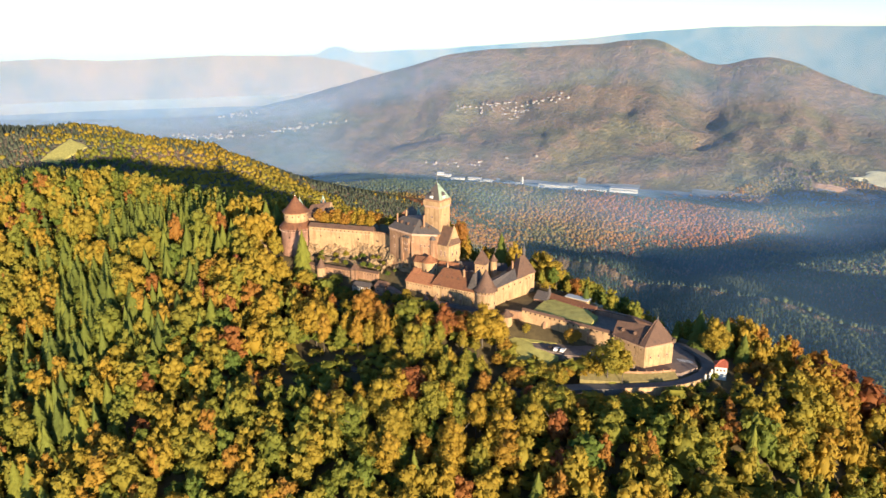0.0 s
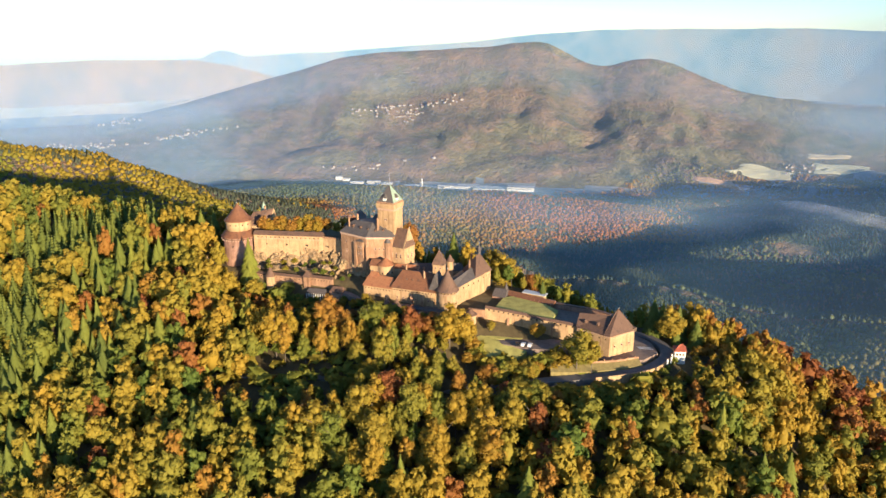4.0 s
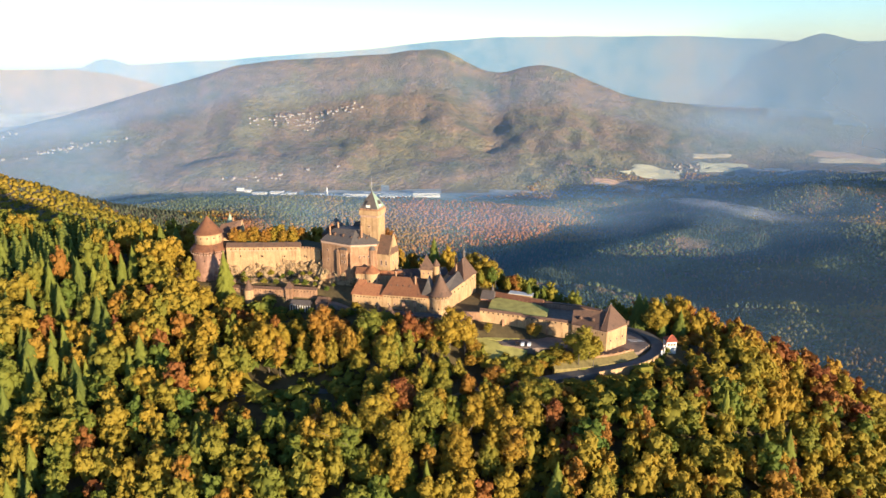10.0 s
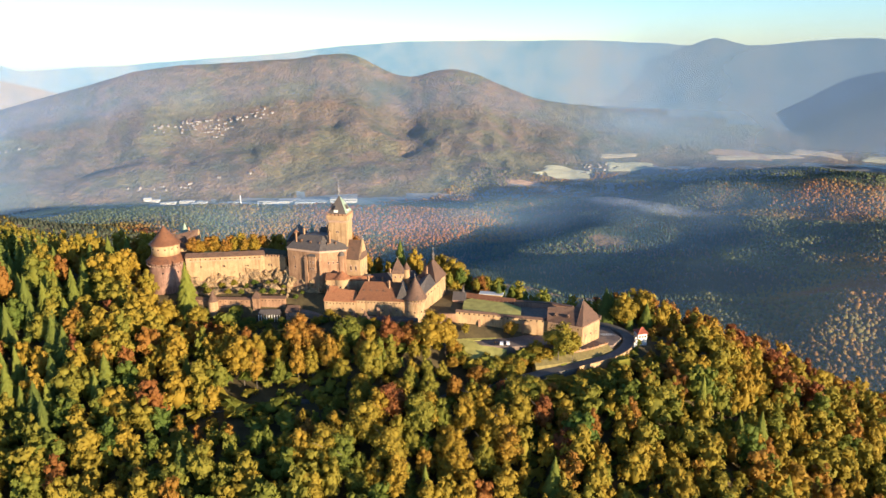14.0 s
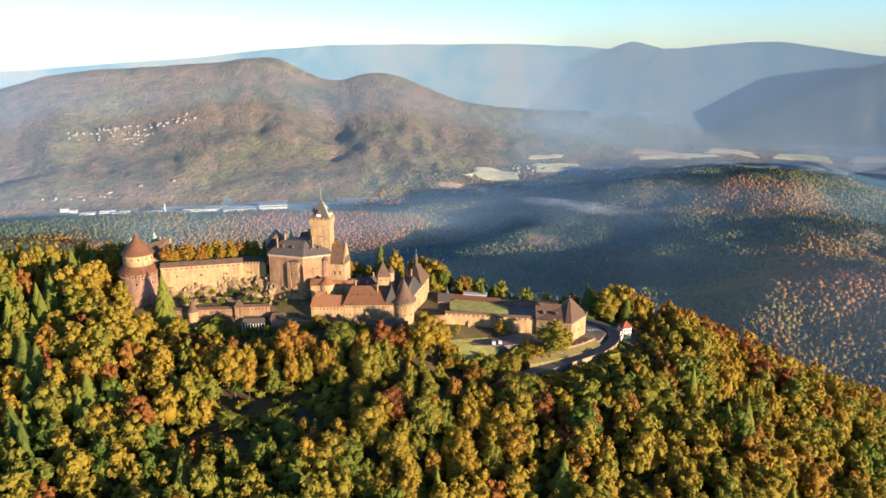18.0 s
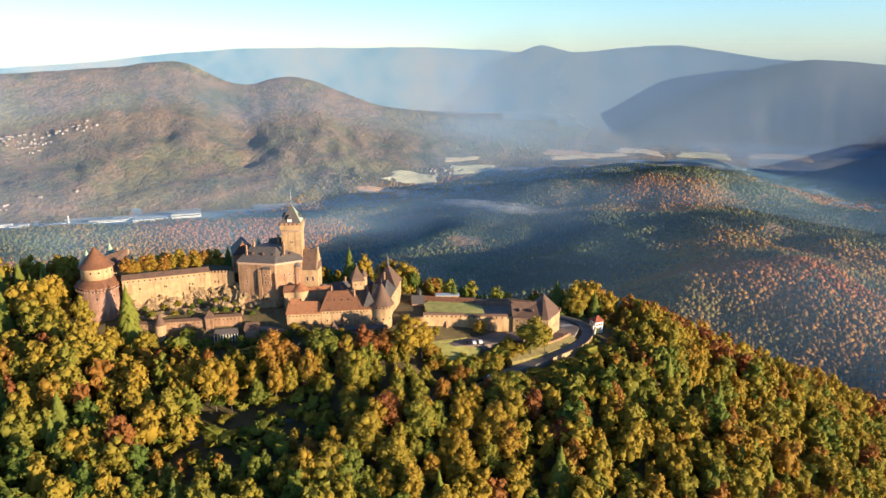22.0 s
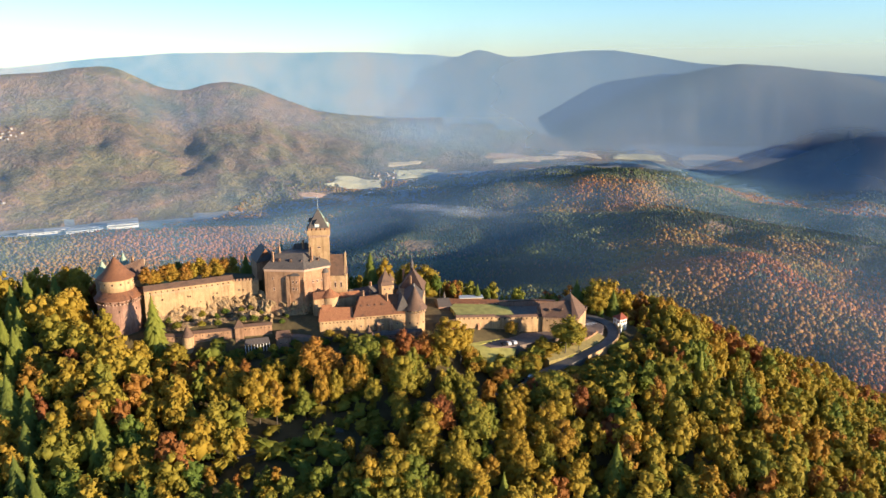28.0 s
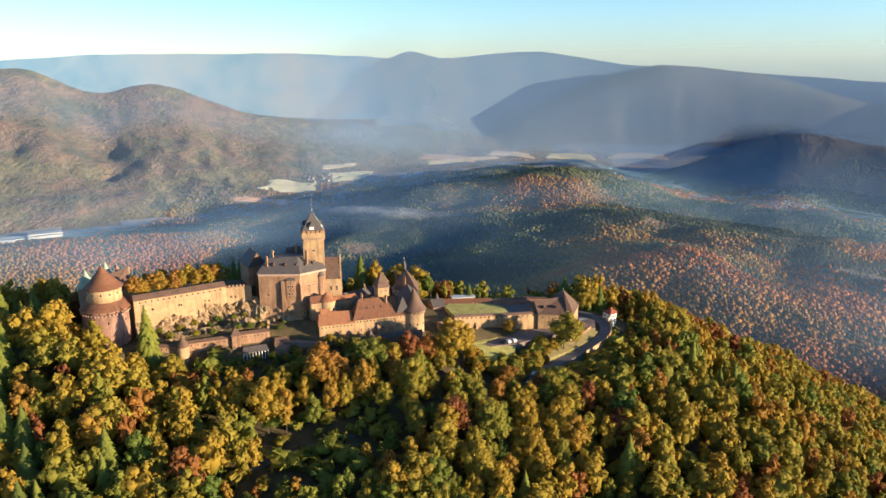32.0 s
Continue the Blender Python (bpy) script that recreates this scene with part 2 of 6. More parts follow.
def merge(*geos):
    V, F = [], []
    for v, f in geos:
        o = len(V)
        V += list(v)
        F += [tuple(i + o for i in q) for q in f]
    return V, F


def prism(pts, z0, z1):
    """A solid between two levels over a plan outline; z0 and z1 may be lists."""
    n = len(pts)
    a = z0 if isinstance(z0, (list, tuple)) else [z0] * n
    b = z1 if isinstance(z1, (list, tuple)) else [z1] * n
    area = sum(pts[i][0] * pts[(i + 1) % n][1] - pts[(i + 1) % n][0] * pts[i][1] for i in range(n))
    if area < 0:
        pts, a, b = pts[::-1], a[::-1], b[::-1]
    V = [(p[0], p[1], z) for p, z in zip(pts, a)] + [(p[0], p[1], z) for p, z in zip(pts, b)]
    F = [tuple(range(n - 1, -1, -1)), tuple(range(n, 2 * n))]
    F += [(i, (i + 1) % n, n + (i + 1) % n, n + i) for i in range(n)]
    return V, F


def slab(p, q, thick, z0, z1, z0b=None, z1b=None):
    """A straight wall from p to q in plan, with its thickness to the left of p-q."""
    d = Vector((q[0] - p[0], q[1] - p[1])).normalized()
    n = Vector((-d.y, d.x)) * thick
    pts = [p, q, (q[0] + n.x, q[1] + n.y), (p[0] + n.x, p[1] + n.y)]
    zb, ztb = (z0 if z0b is None else z0b), (z1 if z1b is None else z1b)
    return prism(pts, [z0, zb, zb, z0], [z1, ztb, ztb, z1])


def round_wall(c, r, z0, z1, n=28, r2=None):
    r2 = r if r2 is None else r2
    V = [(c[0] + r * math.cos(2 * math.pi * i / n), c[1] + r * math.sin(2 * math.pi * i / n), z0) for i in range(n)]
    V += [(c[0] + r2 * math.cos(2 * math.pi * i / n), c[1] + r2 * math.sin(2 * math.pi * i / n), z1) for i in range(n)]
    F = [(i, (i + 1) % n, n + (i + 1) % n, n + i) for i in range(n)]
    return V, F + [tuple(range(n - 1, -1, -1)), tuple(range(n, 2 * n))]


def cone(c, r, z0, z1, n=28, flare=0.12):
    """A pointed roof with a flared eave and a thin rim."""
    rings = [(r * (1 + flare), z0 - 0.25), (r * (1 + flare), z0), (r * 0.82, z0 + (z1 - z0) * 0.2), (r * 0.4, z0 + (z1 - z0) * 0.6), (0.06, z1)]
    V, F = [], []
    for rr, z in rings:
        V += [(c[0] + rr * math.cos(2 * math.pi * i / n), c[1] + rr * math.sin(2 * math.pi * i / n), z) for i in range(n)]
    for k in range(len(rings) - 1):
        F += [(k * n + i, k * n + (i + 1) % n, (k + 1) * n + (i + 1) % n, (k + 1) * n + i) for i in range(n)]
    return V, F + [tuple(range(n - 1, -1, -1)), tuple(range((len(rings) - 1) * n, len(rings) * n))]


def roof(quad, ridge, ze, zr, over=0.5, thick=0.3):
    """A roof over four plan corners a, b, c, d, with a ridge whose ends stand between d-a and b-c."""
    cx, cy = sum(p[0] for p in quad) / 4, sum(p[1] for p in quad) / 4
    out = []
    for x, y in quad:
        d = Vector((x - cx, y - cy))
        d *= 1 + over / d.length
        out.append((cx + d.x, cy + d.y))
    z = ze if isinstance(ze, (list, tuple)) else [ze] * 4
    zz = zr if isinstance(zr, (list, tuple)) else [zr] * 2
    V = [(p[0], p[1], h) for p, h in zip(out, z)] + [(ridge[0][0], ridge[0][1], zz[0]), (ridge[1][0], ridge[1][1], zz[1])]
    V += [(p[0], p[1], h - thick) for p, h in zip(out, z)]
    F = [(0, 1, 5, 4), (1, 2, 5), (2, 3, 4, 5), (3, 0, 4), (0, 6, 7, 1), (1, 7, 8, 2), (2, 8, 9, 3), (3, 9, 6, 0), (9, 8, 7, 6)]
    return V, F


def box(c, sx, sy, sz, turn=0.0):
    """A box that stands on c, turned about its upright axis (degrees)."""
    ca, sa = math.cos(radians(turn)), math.sin(radians(turn))
    pts = [(c[0] + ca * x - sa * y, c[1] + sa * x + ca * y) for x, y in ((-sx / 2, -sy / 2), (sx / 2, -sy / 2), (sx / 2, sy / 2), (-sx / 2, sy / 2))]
    return prism(pts, c[2], c[2] + sz)


# ---- the lie of the land ----
EYE = (-115.0, -372.0)     # middle of the flight, about which the far country is laid out


def fbm(x, y, size, octaves=4, seed=0):
    """Smooth lattice noise, about -1 to 1, for arrays of places."""
    total, amp, norm = np.zeros_like(x), 1.0, 0.0
    for o in range(octaves):
        u, v = x / size + 17.3 * seed, y / size - 9.1 * seed
        i, j = np.floor(u), np.floor(v)
        fx, fy = u - i, v - j
        fx, fy = fx * fx * (3 - 2 * fx), fy * fy * (3 - 2 * fy)

        def val(a, b):
            h = np.sin(a * 127.1 + b * 311.7 + seed * 74.7 + o * 13.3) * 43758.5453
            return (h - np.floor(h)) * 2 - 1
        total += amp * ((val(i, j) * (1 - fx) + val(i + 1, j) * fx) * (1 - fy) + (val(i, j + 1) * (1 - fx) + val(i + 1, j + 1) * fx) * fy)
        norm += amp
        amp, size = amp * 0.5, size * 0.5
    return total / norm


def smooth(t):
    t = np.clip(t, 0, 1)
    return t * t * (3 - 2 * t)


def along(line, x, y):
    """Nearest height on a polyline and the signed distance from it (right of the line is positive)."""
    best = np.full_like(x, 1e9)
    hz, side = np.zeros_like(x), np.zeros_like(x)
    for (x0, y0, z0), (x1, y1, z1) in zip(line, line[1:]):
        dx, dy = x1 - x0, y1 - y0
        t = np.clip(((x - x0) * dx + (y - y0) * dy) / (dx * dx + dy * dy), 0, 1)
        d = np.hypot(x - x0 - t * dx, y - y0 - t * dy)
        s = (x - x0) * dy - (y - y0) * dx
        m = d < best
        best, hz, side = np.where(m, d, best), np.where(m, z0 + t * (z1 - z0), hz), np.where(m, np.sign(s), side)
    return hz, best * side


# From x = 800 the ridge is unseen, added to shade the valley
CASTLE_RIDGE = [(-900, 420, -90), (-450, 270, -8), (-300, 190, 8), (-200, 130, 4), (-150, 85, 7), (-100, 55, 6), (-50, 28, 8), (0, 2, 9), (55, -35, 2), (100, -72, -9),
                (142, -84, -12), (190, -95, -36), (260, -110, -70), (330, -123, -105), (390, -132, -136), (450, -140, -163), (521, -149, -200), (655, -165, -270), (800, -180, -325), (1100, -205, -385), (1400, -235, -350), (2000, -280, -350)]
WEST_HILL = [(-1700, 900, -70), (-1000, 1150, -68), (-700, 1190, -84), (-480, 1260, -130), (-260, 1480, -260), (0, 1800, -385), (260, 2100, -470)]
WOOD_SPUR = [(-700, 2000, -402), (-330, 2065, -382), (-98, 2098, -384), (310, 2041, -396), (593, 1974, -410), (800, 1900, -422), (1024, 1797, -436), (1130, 1735, -462)]
EAST_SPUR = [(900, 60, -375), (1183, 231, -292), (1436, 466, -322), (1700, 800, -345), (1900, 1050, -350)]
LAKE_SPUR = [(1480, 1620, -430), (1620, 1560, -405), (1900, 1500, -358), (2270, 1243, -318), (2400, 1000, -370), (2600, 800, -420)]
MASSIF = [(-40, -5.2), (-26, -6.2), (-15, -6.4), (-9, -5.0), (-4, -3.6), (0.2, -2.5), (2.6, -1.75), (5.6, -1.40), (9.6, -1.2), (13.6, -0.98), (15.6, -0.68), (17.4, -0.55), (18.5, -0.82), (19.7, -1.5), (21.2, -2.2), (22.5, -2.42),
          (24.2, -1.9), (25.7, -1.72), (27.2, -2.1), (28.9, -2.8), (32.0, -4.1), (35.4, -4.75), (38.6, -5.1), (44.6, -5.65), (52, -6.4), (60, -7.2), (100, -8)]
EAST_HILL = [(40, -9), (48, -7.5), (51, -5.4), (53.5, -3.8), (56.5, -2.4), (59, -1.3), (60.8, -0.78), (63.3, -0.32), (66, -0.5), (70.5, -1.0), (75, -2.4), (79.6, -3.6), (90, -6.5), (110, -8)]
DARK_HILL = [(60, -9.8), (65.4, -7.9), (67, -7.2), (69.2, -6.1), (71, -5.45), (73, -5.15), (75, -5.35), (77, -5.75), (80, -6.1), (88, -6.9), (110, -8.5)]


def crest(table, az):
    """Skyline angle at a bearing, rounded off between the table's rows."""
    a, e = [r[0] for r in table], [r[1] for r in table]
    return sum(np.interp(az + k * 0.22, a, e) for k in (-2, -1, 0, 1, 2)) / 5


def true_range(R):
    """The far country is drawn in towards the castle: how far off a place at R stands for."""
    return np.where(R > 3000, 3000 - 1850 * np.log(np.maximum(1 - (R - 3000) / 1850, 1e-3)), R)


def land(x, y, which=False):
    """Height of the ground at arrays of places; also, if asked, which kind of country it is."""
    x, y = np.asarray(x, float), np.asarray(y, float)
    dx, dy = x - EYE[0], y - EYE[1]
    R, az = np.hypot(dx, dy), np.degrees(np.arctan2(dx, dy))
    near = smooth((2750 - R) / 800)
    plain_z = 140 - 660 * R / true_range(R)
    floor_z = np.where(R > 3000, plain_z, -520) + near * (6 + 115 * smooth((x - 250) / 520) * smooth((2500 - R) / 700) * smooth((1650 - y) / 600) + 34 * fbm(x, y, 700, 4, 1) + 10 * fbm(x, y, 170, 3, 2))
    h = floor_z
    kind = np.zeros_like(x)
    for line, half, slope, gain in ((WOOD_SPUR, 60, 0.16, 16), (EAST_SPUR, 60, 0.11, 46), (LAKE_SPUR, 60, 0.12, 44), (WEST_HILL, 70, 0.36, 16)):
        z, d = along(line, x, y)
        fall = np.where((d < 0) & (line is WOOD_SPUR), 0.42, slope)
        h = np.maximum(h, z + gain * fbm(x, y, 240, 3, 5) - fall * np.maximum(np.abs(d) - half, 0))
    z, d = along(CASTLE_RIDGE, x, y)
    half = np.where(d > 0, 17, 20)
    slope = np.where(d > 0, 0.50 - 0.11 * smooth((x - 40) / 110), 0.52)
    away = np.maximum(np.abs(d) - half, 0)
    hill = z - slope * (np.sqrt(away ** 2 + 36) - 6) + (2.5 * fbm(x, y, 60, 3, 3) + 9 * fbm(x, y, 190, 2, 4)) * smooth(away / 60)
    front = np.where((d > 0), smooth((x + 112) / 15) * smooth((-12 - x) / 20), 0)
    hill = hill - 8 * front * smooth(away / 11) * smooth((95 - away) / 55)
    flat = smooth((away - 500) / 900)
    hill = np.where(away > 500, hill * (1 - flat) + (floor_z - 5) * flat, hill)
    h = np.maximum(h, hill)
    # the massif across the valley and the eastern hills
    warp_x, warp_y = x + 160 * fbm(x, y, 500, 3, 14), y + 160 * fbm(x, y, 500, 3, 15)
    spur_u, spur_v = az * 76 + 0.9 * (warp_x - x), R * 0.34 + 0.5 * (warp_y - y)
    ridges = 1.2 - 2.2 * np.sqrt(fbm(spur_u, spur_v, 430, 4, 31) ** 2 + 0.012)
    gullies = 1 - 2.6 * np.abs(fbm(warp_x, warp_y, 300, 4, 9))
    folds = 1 - 2.4 * np.abs(fbm(warp_x, warp_y, 130, 3, 23))
    for num, table, r0, r1, rough in ((1, MASSIF, 3120, 4420, 1.0), (2, EAST_HILL, 4290, 4660, 0.5), (3, DARK_HILL, 3250, 3840, 0.3)):
        top = 140 + r1 * np.tan(np.radians(crest(table, az) + 0.06 * fbm(az, az * 0, 1.1, 4, 3)))
        foot = -522 if num != 2 else plain_z
        up = np.clip((R - r0) / (r1 - r0), 0, 1)
        down = np.clip((R - r1) / 300, 0, 1)
        body = foot + (top - foot) * (0.62 * up * smooth(up * 5 + 0.15) + 0.38 * up ** 3)
        body += rough * (44 * (ridges - 0.35) + 34 * (gullies - 0.35) + 12 * (folds - 0.35) + 9 * fbm(x, y, 60, 2, 19)) * np.sin(np.pi * up ** 0.8) ** 1.3 * np.clip((top - foot - 200) / 260, 0.04, 1)
        body = np.where(R > r1, 140 + R * (top - 140) / r1 - 240 * down * (smooth((36 - az) / 8) if num == 1 else 1.0), body)
        over = (R > r0) & (body > h)
        kind = np.where(over, num, kind)
        h = np.where(over, body, h)
    kind = np.where((kind == 0) & (R > 2950), 4, kind)
    return (h, kind) if which else h


def ground_sheet():
    az = np.concatenate([np.arange(-44, 92, 0.32), np.arange(92, 316, 4.0)])
    rad = [12.0]
    while rad[-1] < 4780:
        rad.append(rad[-1] * (1.014 if rad[-1] > 180 else 1.05))
    rad = np.minimum(np.array(rad), 4780)
    A, Rr = np.meshgrid(np.radians(az), rad)
    X, Y = EYE[0] + Rr * np.sin(A), EYE[1] + Rr * np.cos(A)
    Z, kind = land(X, Y, True)
    n, m = len(az), len(rad)
    V = np.stack([X, Y, Z], -1).reshape(-1, 3)
    i = np.arange(n)
    F = np.concatenate([np.stack([k * n + i, (k + 1) * n + i, (k + 1) * n + (i + 1) % n, k * n + (i + 1) % n], 1) for k in range(m - 1)])
    me = bpy.data.meshes.new("ground")
    me.from_pydata(V.tolist(), [], F[:, ::-1].tolist() + [list(range(n))])
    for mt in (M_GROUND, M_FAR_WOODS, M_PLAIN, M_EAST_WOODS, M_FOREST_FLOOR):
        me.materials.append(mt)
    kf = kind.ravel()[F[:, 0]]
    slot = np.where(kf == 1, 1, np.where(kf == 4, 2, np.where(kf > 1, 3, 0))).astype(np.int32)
    near_f = (kf == 0) & (Rr.ravel()[F[:, 0]] < 640)
    slot = np.where(near_f, 4, slot).astype(np.int32)
    me.polygons.foreach_set("material_index", np.concatenate([slot, [4]]))
    me.shade_smooth()
    return tagged(new("ground", me), "wooded hills and a broad valley in autumn colours", "landscape", kind="structure")


ground_sheet()


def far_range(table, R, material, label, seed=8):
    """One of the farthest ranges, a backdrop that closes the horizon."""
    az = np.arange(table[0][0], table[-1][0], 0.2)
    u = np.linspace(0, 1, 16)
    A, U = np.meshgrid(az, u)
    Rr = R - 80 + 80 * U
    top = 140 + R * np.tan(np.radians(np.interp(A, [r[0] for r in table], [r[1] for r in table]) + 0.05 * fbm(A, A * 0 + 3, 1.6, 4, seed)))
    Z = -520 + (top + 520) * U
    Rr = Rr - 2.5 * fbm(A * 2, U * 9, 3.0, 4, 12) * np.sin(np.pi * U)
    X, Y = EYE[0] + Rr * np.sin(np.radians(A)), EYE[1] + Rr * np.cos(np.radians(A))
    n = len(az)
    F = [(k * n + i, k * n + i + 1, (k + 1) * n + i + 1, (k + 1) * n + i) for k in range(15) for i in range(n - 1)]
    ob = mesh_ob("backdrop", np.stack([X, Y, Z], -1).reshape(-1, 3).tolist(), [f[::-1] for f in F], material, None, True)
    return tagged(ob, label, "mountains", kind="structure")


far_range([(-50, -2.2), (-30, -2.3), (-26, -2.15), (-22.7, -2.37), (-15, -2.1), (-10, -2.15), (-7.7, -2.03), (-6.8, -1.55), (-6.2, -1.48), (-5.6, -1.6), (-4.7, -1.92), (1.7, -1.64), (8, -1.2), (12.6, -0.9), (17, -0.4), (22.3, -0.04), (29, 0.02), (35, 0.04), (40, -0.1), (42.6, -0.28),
           (46.6, -0.3), (48, -0.26), (51, 0.02), (53.3, 0.2), (54.6, 0.2), (57, -0.15), (60.3, -0.71), (68, -1.2), (79, -1.9), (95, -2.4)], 4770, M_RANGES, "far mountain ranges along the horizon, haze blue painted in")
far_range([(-50, -2.2), (-30, -2.3), (-26, -2.15), (-22.7, -2.37), (-15, -2.1), (-10, -2.12), (-8, -2.2), (-6, -2.5), (-3, -3.3), (1, -4.6), (4, -6)], 4620, M_WEST_RANGE, "wooded range beyond the side valley, haze grey painted in", 4)
far_range([(27, -4.6), (33, -3.2), (38.5, -1.85), (40.3, -1.3), (41.8, -0.8), (42.8, -0.40), (43.7, 0.0), (44.5, 0.24), (45.3, 0.08), (46.6, -0.25), (48.2, -0.75), (50, -1.3), (54, -2.4), (60, -4)], 4757, M_PEAK, "conical peak before the far ranges, haze blue painted in", 5)


def zland(x, y):
    return float(land(np.array([x]), np.array([y]))[0])

# ---- castle: shared small pieces ----
def unit_mesh(name, geo, material):
    me = bpy.data.meshes.new(name)
    me.from_pydata([tuple(v) for v in geo[0]], [], [tuple(f) for f in geo[1]])
    me.materials.append(material)
    return me


def ring_geo(t=0.16):
    """A window surround one metre square in x and z, proud of y = 0 on the -y side."""
    bars = [((-0.5, -0.5), (-0.5 + t, 0.5)), ((0.5 - t, -0.5), (0.5, 0.5)), ((-0.5 + t, -0.5), (0.5 - t, -0.5 + t)), ((-0.5 + t, 0.5 - t), (0.5 - t, 0.5))]
    return merge(*[prism([(a[0], -1.0), (b[0], -1.0), (b[0], 0.6), (a[0], 0.6)], a[1], b[1]) for a, b in bars])


ME_FRAME = unit_mesh("window_frame", ring_geo(), M_FRAME)
ME_PANE = unit_mesh("pane", prism([(-0.36, -0.25), (0.36, -0.25), (0.36, 0.6), (-0.36, 0.6)], -0.36, 0.36), M_DARK)
# Loopholes are near-black blocks that paint an unlit opening; no hole is cut
ME_SLIT = unit_mesh("loophole", prism([(-0.5, -0.12), (0.5, -0.12), (0.5, 0.6), (-0.5, 0.6)], -0.5, 0.5), M_DARK)
ME_CORBEL = unit_mesh("corbel", merge(prism([(-0.5, -1.0), (0.5, -1.0), (0.5, 0.3), (-0.5, 0.3)], 0.0, 0.5), prism([(-0.5, -0.5), (0.5, -0.5), (0.5, 0.3), (-0.5, 0.3)], -0.5, 0.0)), M_FRAME)
ME_MERLON = unit_mesh("merlon", merge(prism([(-0.5, -0.5), (0.5, -0.5), (0.5, 0.5), (-0.5, 0.5)], 0.0, 0.85), ([(-0.56, -0.56, 0.85), (0.56, -0.56, 0.85), (0.56, 0.56, 0.85), (-0.56, 0.56, 0.85), (-0.56, 0, 1.1), (0.56, 0, 1.1)], [(0, 1, 5, 4), (2, 3, 4, 5), (3, 0, 4), (1, 2, 5), (3, 2, 1, 0)])), M_STONE)
ME_DORMER = unit_mesh("dormer", merge(prism([(-0.5, -0.5), (0.5, -0.5), (0.5, 0.8), (-0.5, 0.8)], -0.5, 0.35), ([(-0.65, -0.65, 0.3), (0.65, -0.65, 0.3), (0.65, 0.9, 0.3), (-0.65, 0.9, 0.3), (0, -0.65, 0.95), (0, 0.9, 0.95)], [(0, 1, 4), (1, 2, 5, 4), (2, 3, 5), (3, 0, 4, 5), (3, 2, 1, 0)])), M_TILE_BROWN)


def fix(name, me, parent, x, y, z, face, sx, sy, sz):
    """One shared piece set on a wall; face is the way it looks, in degrees from +x."""
    ob = new(name, me)
    ob.parent = parent
    ob.matrix_basis = pose(x, y, z, 0, 0, face + 90) @ Matrix.Diagonal((sx, sy, sz, 1))
    return ob


def window(parent, x, y, z, face, w=1.0, h=1.5):
    fr = fix("window", ME_FRAME, parent, x, y, z, face, w, 0.14, h)
    pane = new("pane", ME_PANE)
    pane.parent = fr
    return fr


def along_wall(p, q, n, inset=0.06):
    """n places evenly along p-q, with the way the wall looks (right of p-q)."""
    d = Vector((q[0] - p[0], q[1] - p[1]))
    face = math.degrees(math.atan2(-d.x, d.y))
    return [(p[0] + d.x * t, p[1] + d.y * t, face) for t in [inset + (1 - 2 * inset) * (i + 0.5) / n for i in range(n)]]


def windows(parent, p, q, z, n, w=1.0, h=1.5, inset=0.06):
    for x, y, f in along_wall(p, q, n, inset):
        window(parent, x, y, z, f, w, h)


def slits(parent, p, q, z, n, w=0.6, h=0.6, zb=None, inset=0.03):
    for i, (x, y, f) in enumerate(along_wall(p, q, n, inset)):
        zz = z if zb is None else z + (zb - z) * (i + 0.5) / n
        fix("loophole", ME_SLIT, parent, x, y, zz, f, w, 0.3, h)


def corbels(parent, p, q, z, n, w=0.5, out=0.35, h=0.8):
    for x, y, f in along_wall(p, q, n, 0.01):
        fix("corbel", ME_CORBEL, parent, x, y, z, f, w, out, h)


def ring_slits(parent, c, r, z, n, w=0.6, h=0.6, a0=150, a1=350, name="loophole", me=None, d=0.3):
    for i in range(n):
        a = a0 + (a1 - a0) * i / (n - 1)
        fix(name, me or ME_SLIT, parent, c[0] + r * math.cos(radians(a)), c[1] + r * math.sin(radians(a)), z, a, w, d, h)


def chimney(parent, x, y, z0, z1, s=0.9):
    g = merge(box((x, y, z0), s, s, z1 - z0, 25), box((x, y, z1), s * 1.25, s * 1.25, 0.25, 25), box((x, y, z1 + 0.25), s * 0.7, s * 0.7, 0.45, 25))
    return part("chimney", g, M_STONE, parent, "weathered stone chimney")


def spike(parent, x, y, z, h, r=0.09):
    return part("finial", merge(round_wall((x, y), r, z, z + h, 6, r * 0.4), round_wall((x, y), r * 2.6, z + 0.2, z + 0.5, 8, r * 2.0)), M_METAL, parent, "thin metal finial")


def lathe_rock(c, rx, ry, z0, z1, seed, n=22, rings=7):
    """A craggy lump of rock with ledges."""
    rnd = random.Random(seed)
    V, F = [], []
    for k in range(rings + 1):
        t = k / rings
        z = z0 + (z1 - z0) * t
        s = (1 - 0.55 * t ** 2.5) * (1 + 0.12 * math.sin(k * 2.3 + seed))
        for i in range(n):
            a = 2 * math.pi * i / n
            w = s * (1 + 0.22 * noise.noise((math.cos(a) * 2 + seed, math.sin(a) * 2, z * 0.28)) + rnd.uniform(-0.07, 0.07))
            V.append((c[0] + rx * w * math.cos(a), c[1] + ry * w * math.sin(a), z + rnd.uniform(-0.3, 0.3)))
    for k in range(rings):
        F += [(k * n + i, k * n + (i + 1) % n, (k + 1) * n + (i + 1) % n, (k + 1) * n + i) for i in range(n)]
    return V, F + [tuple(range(rings * n, (rings + 1) * n))]


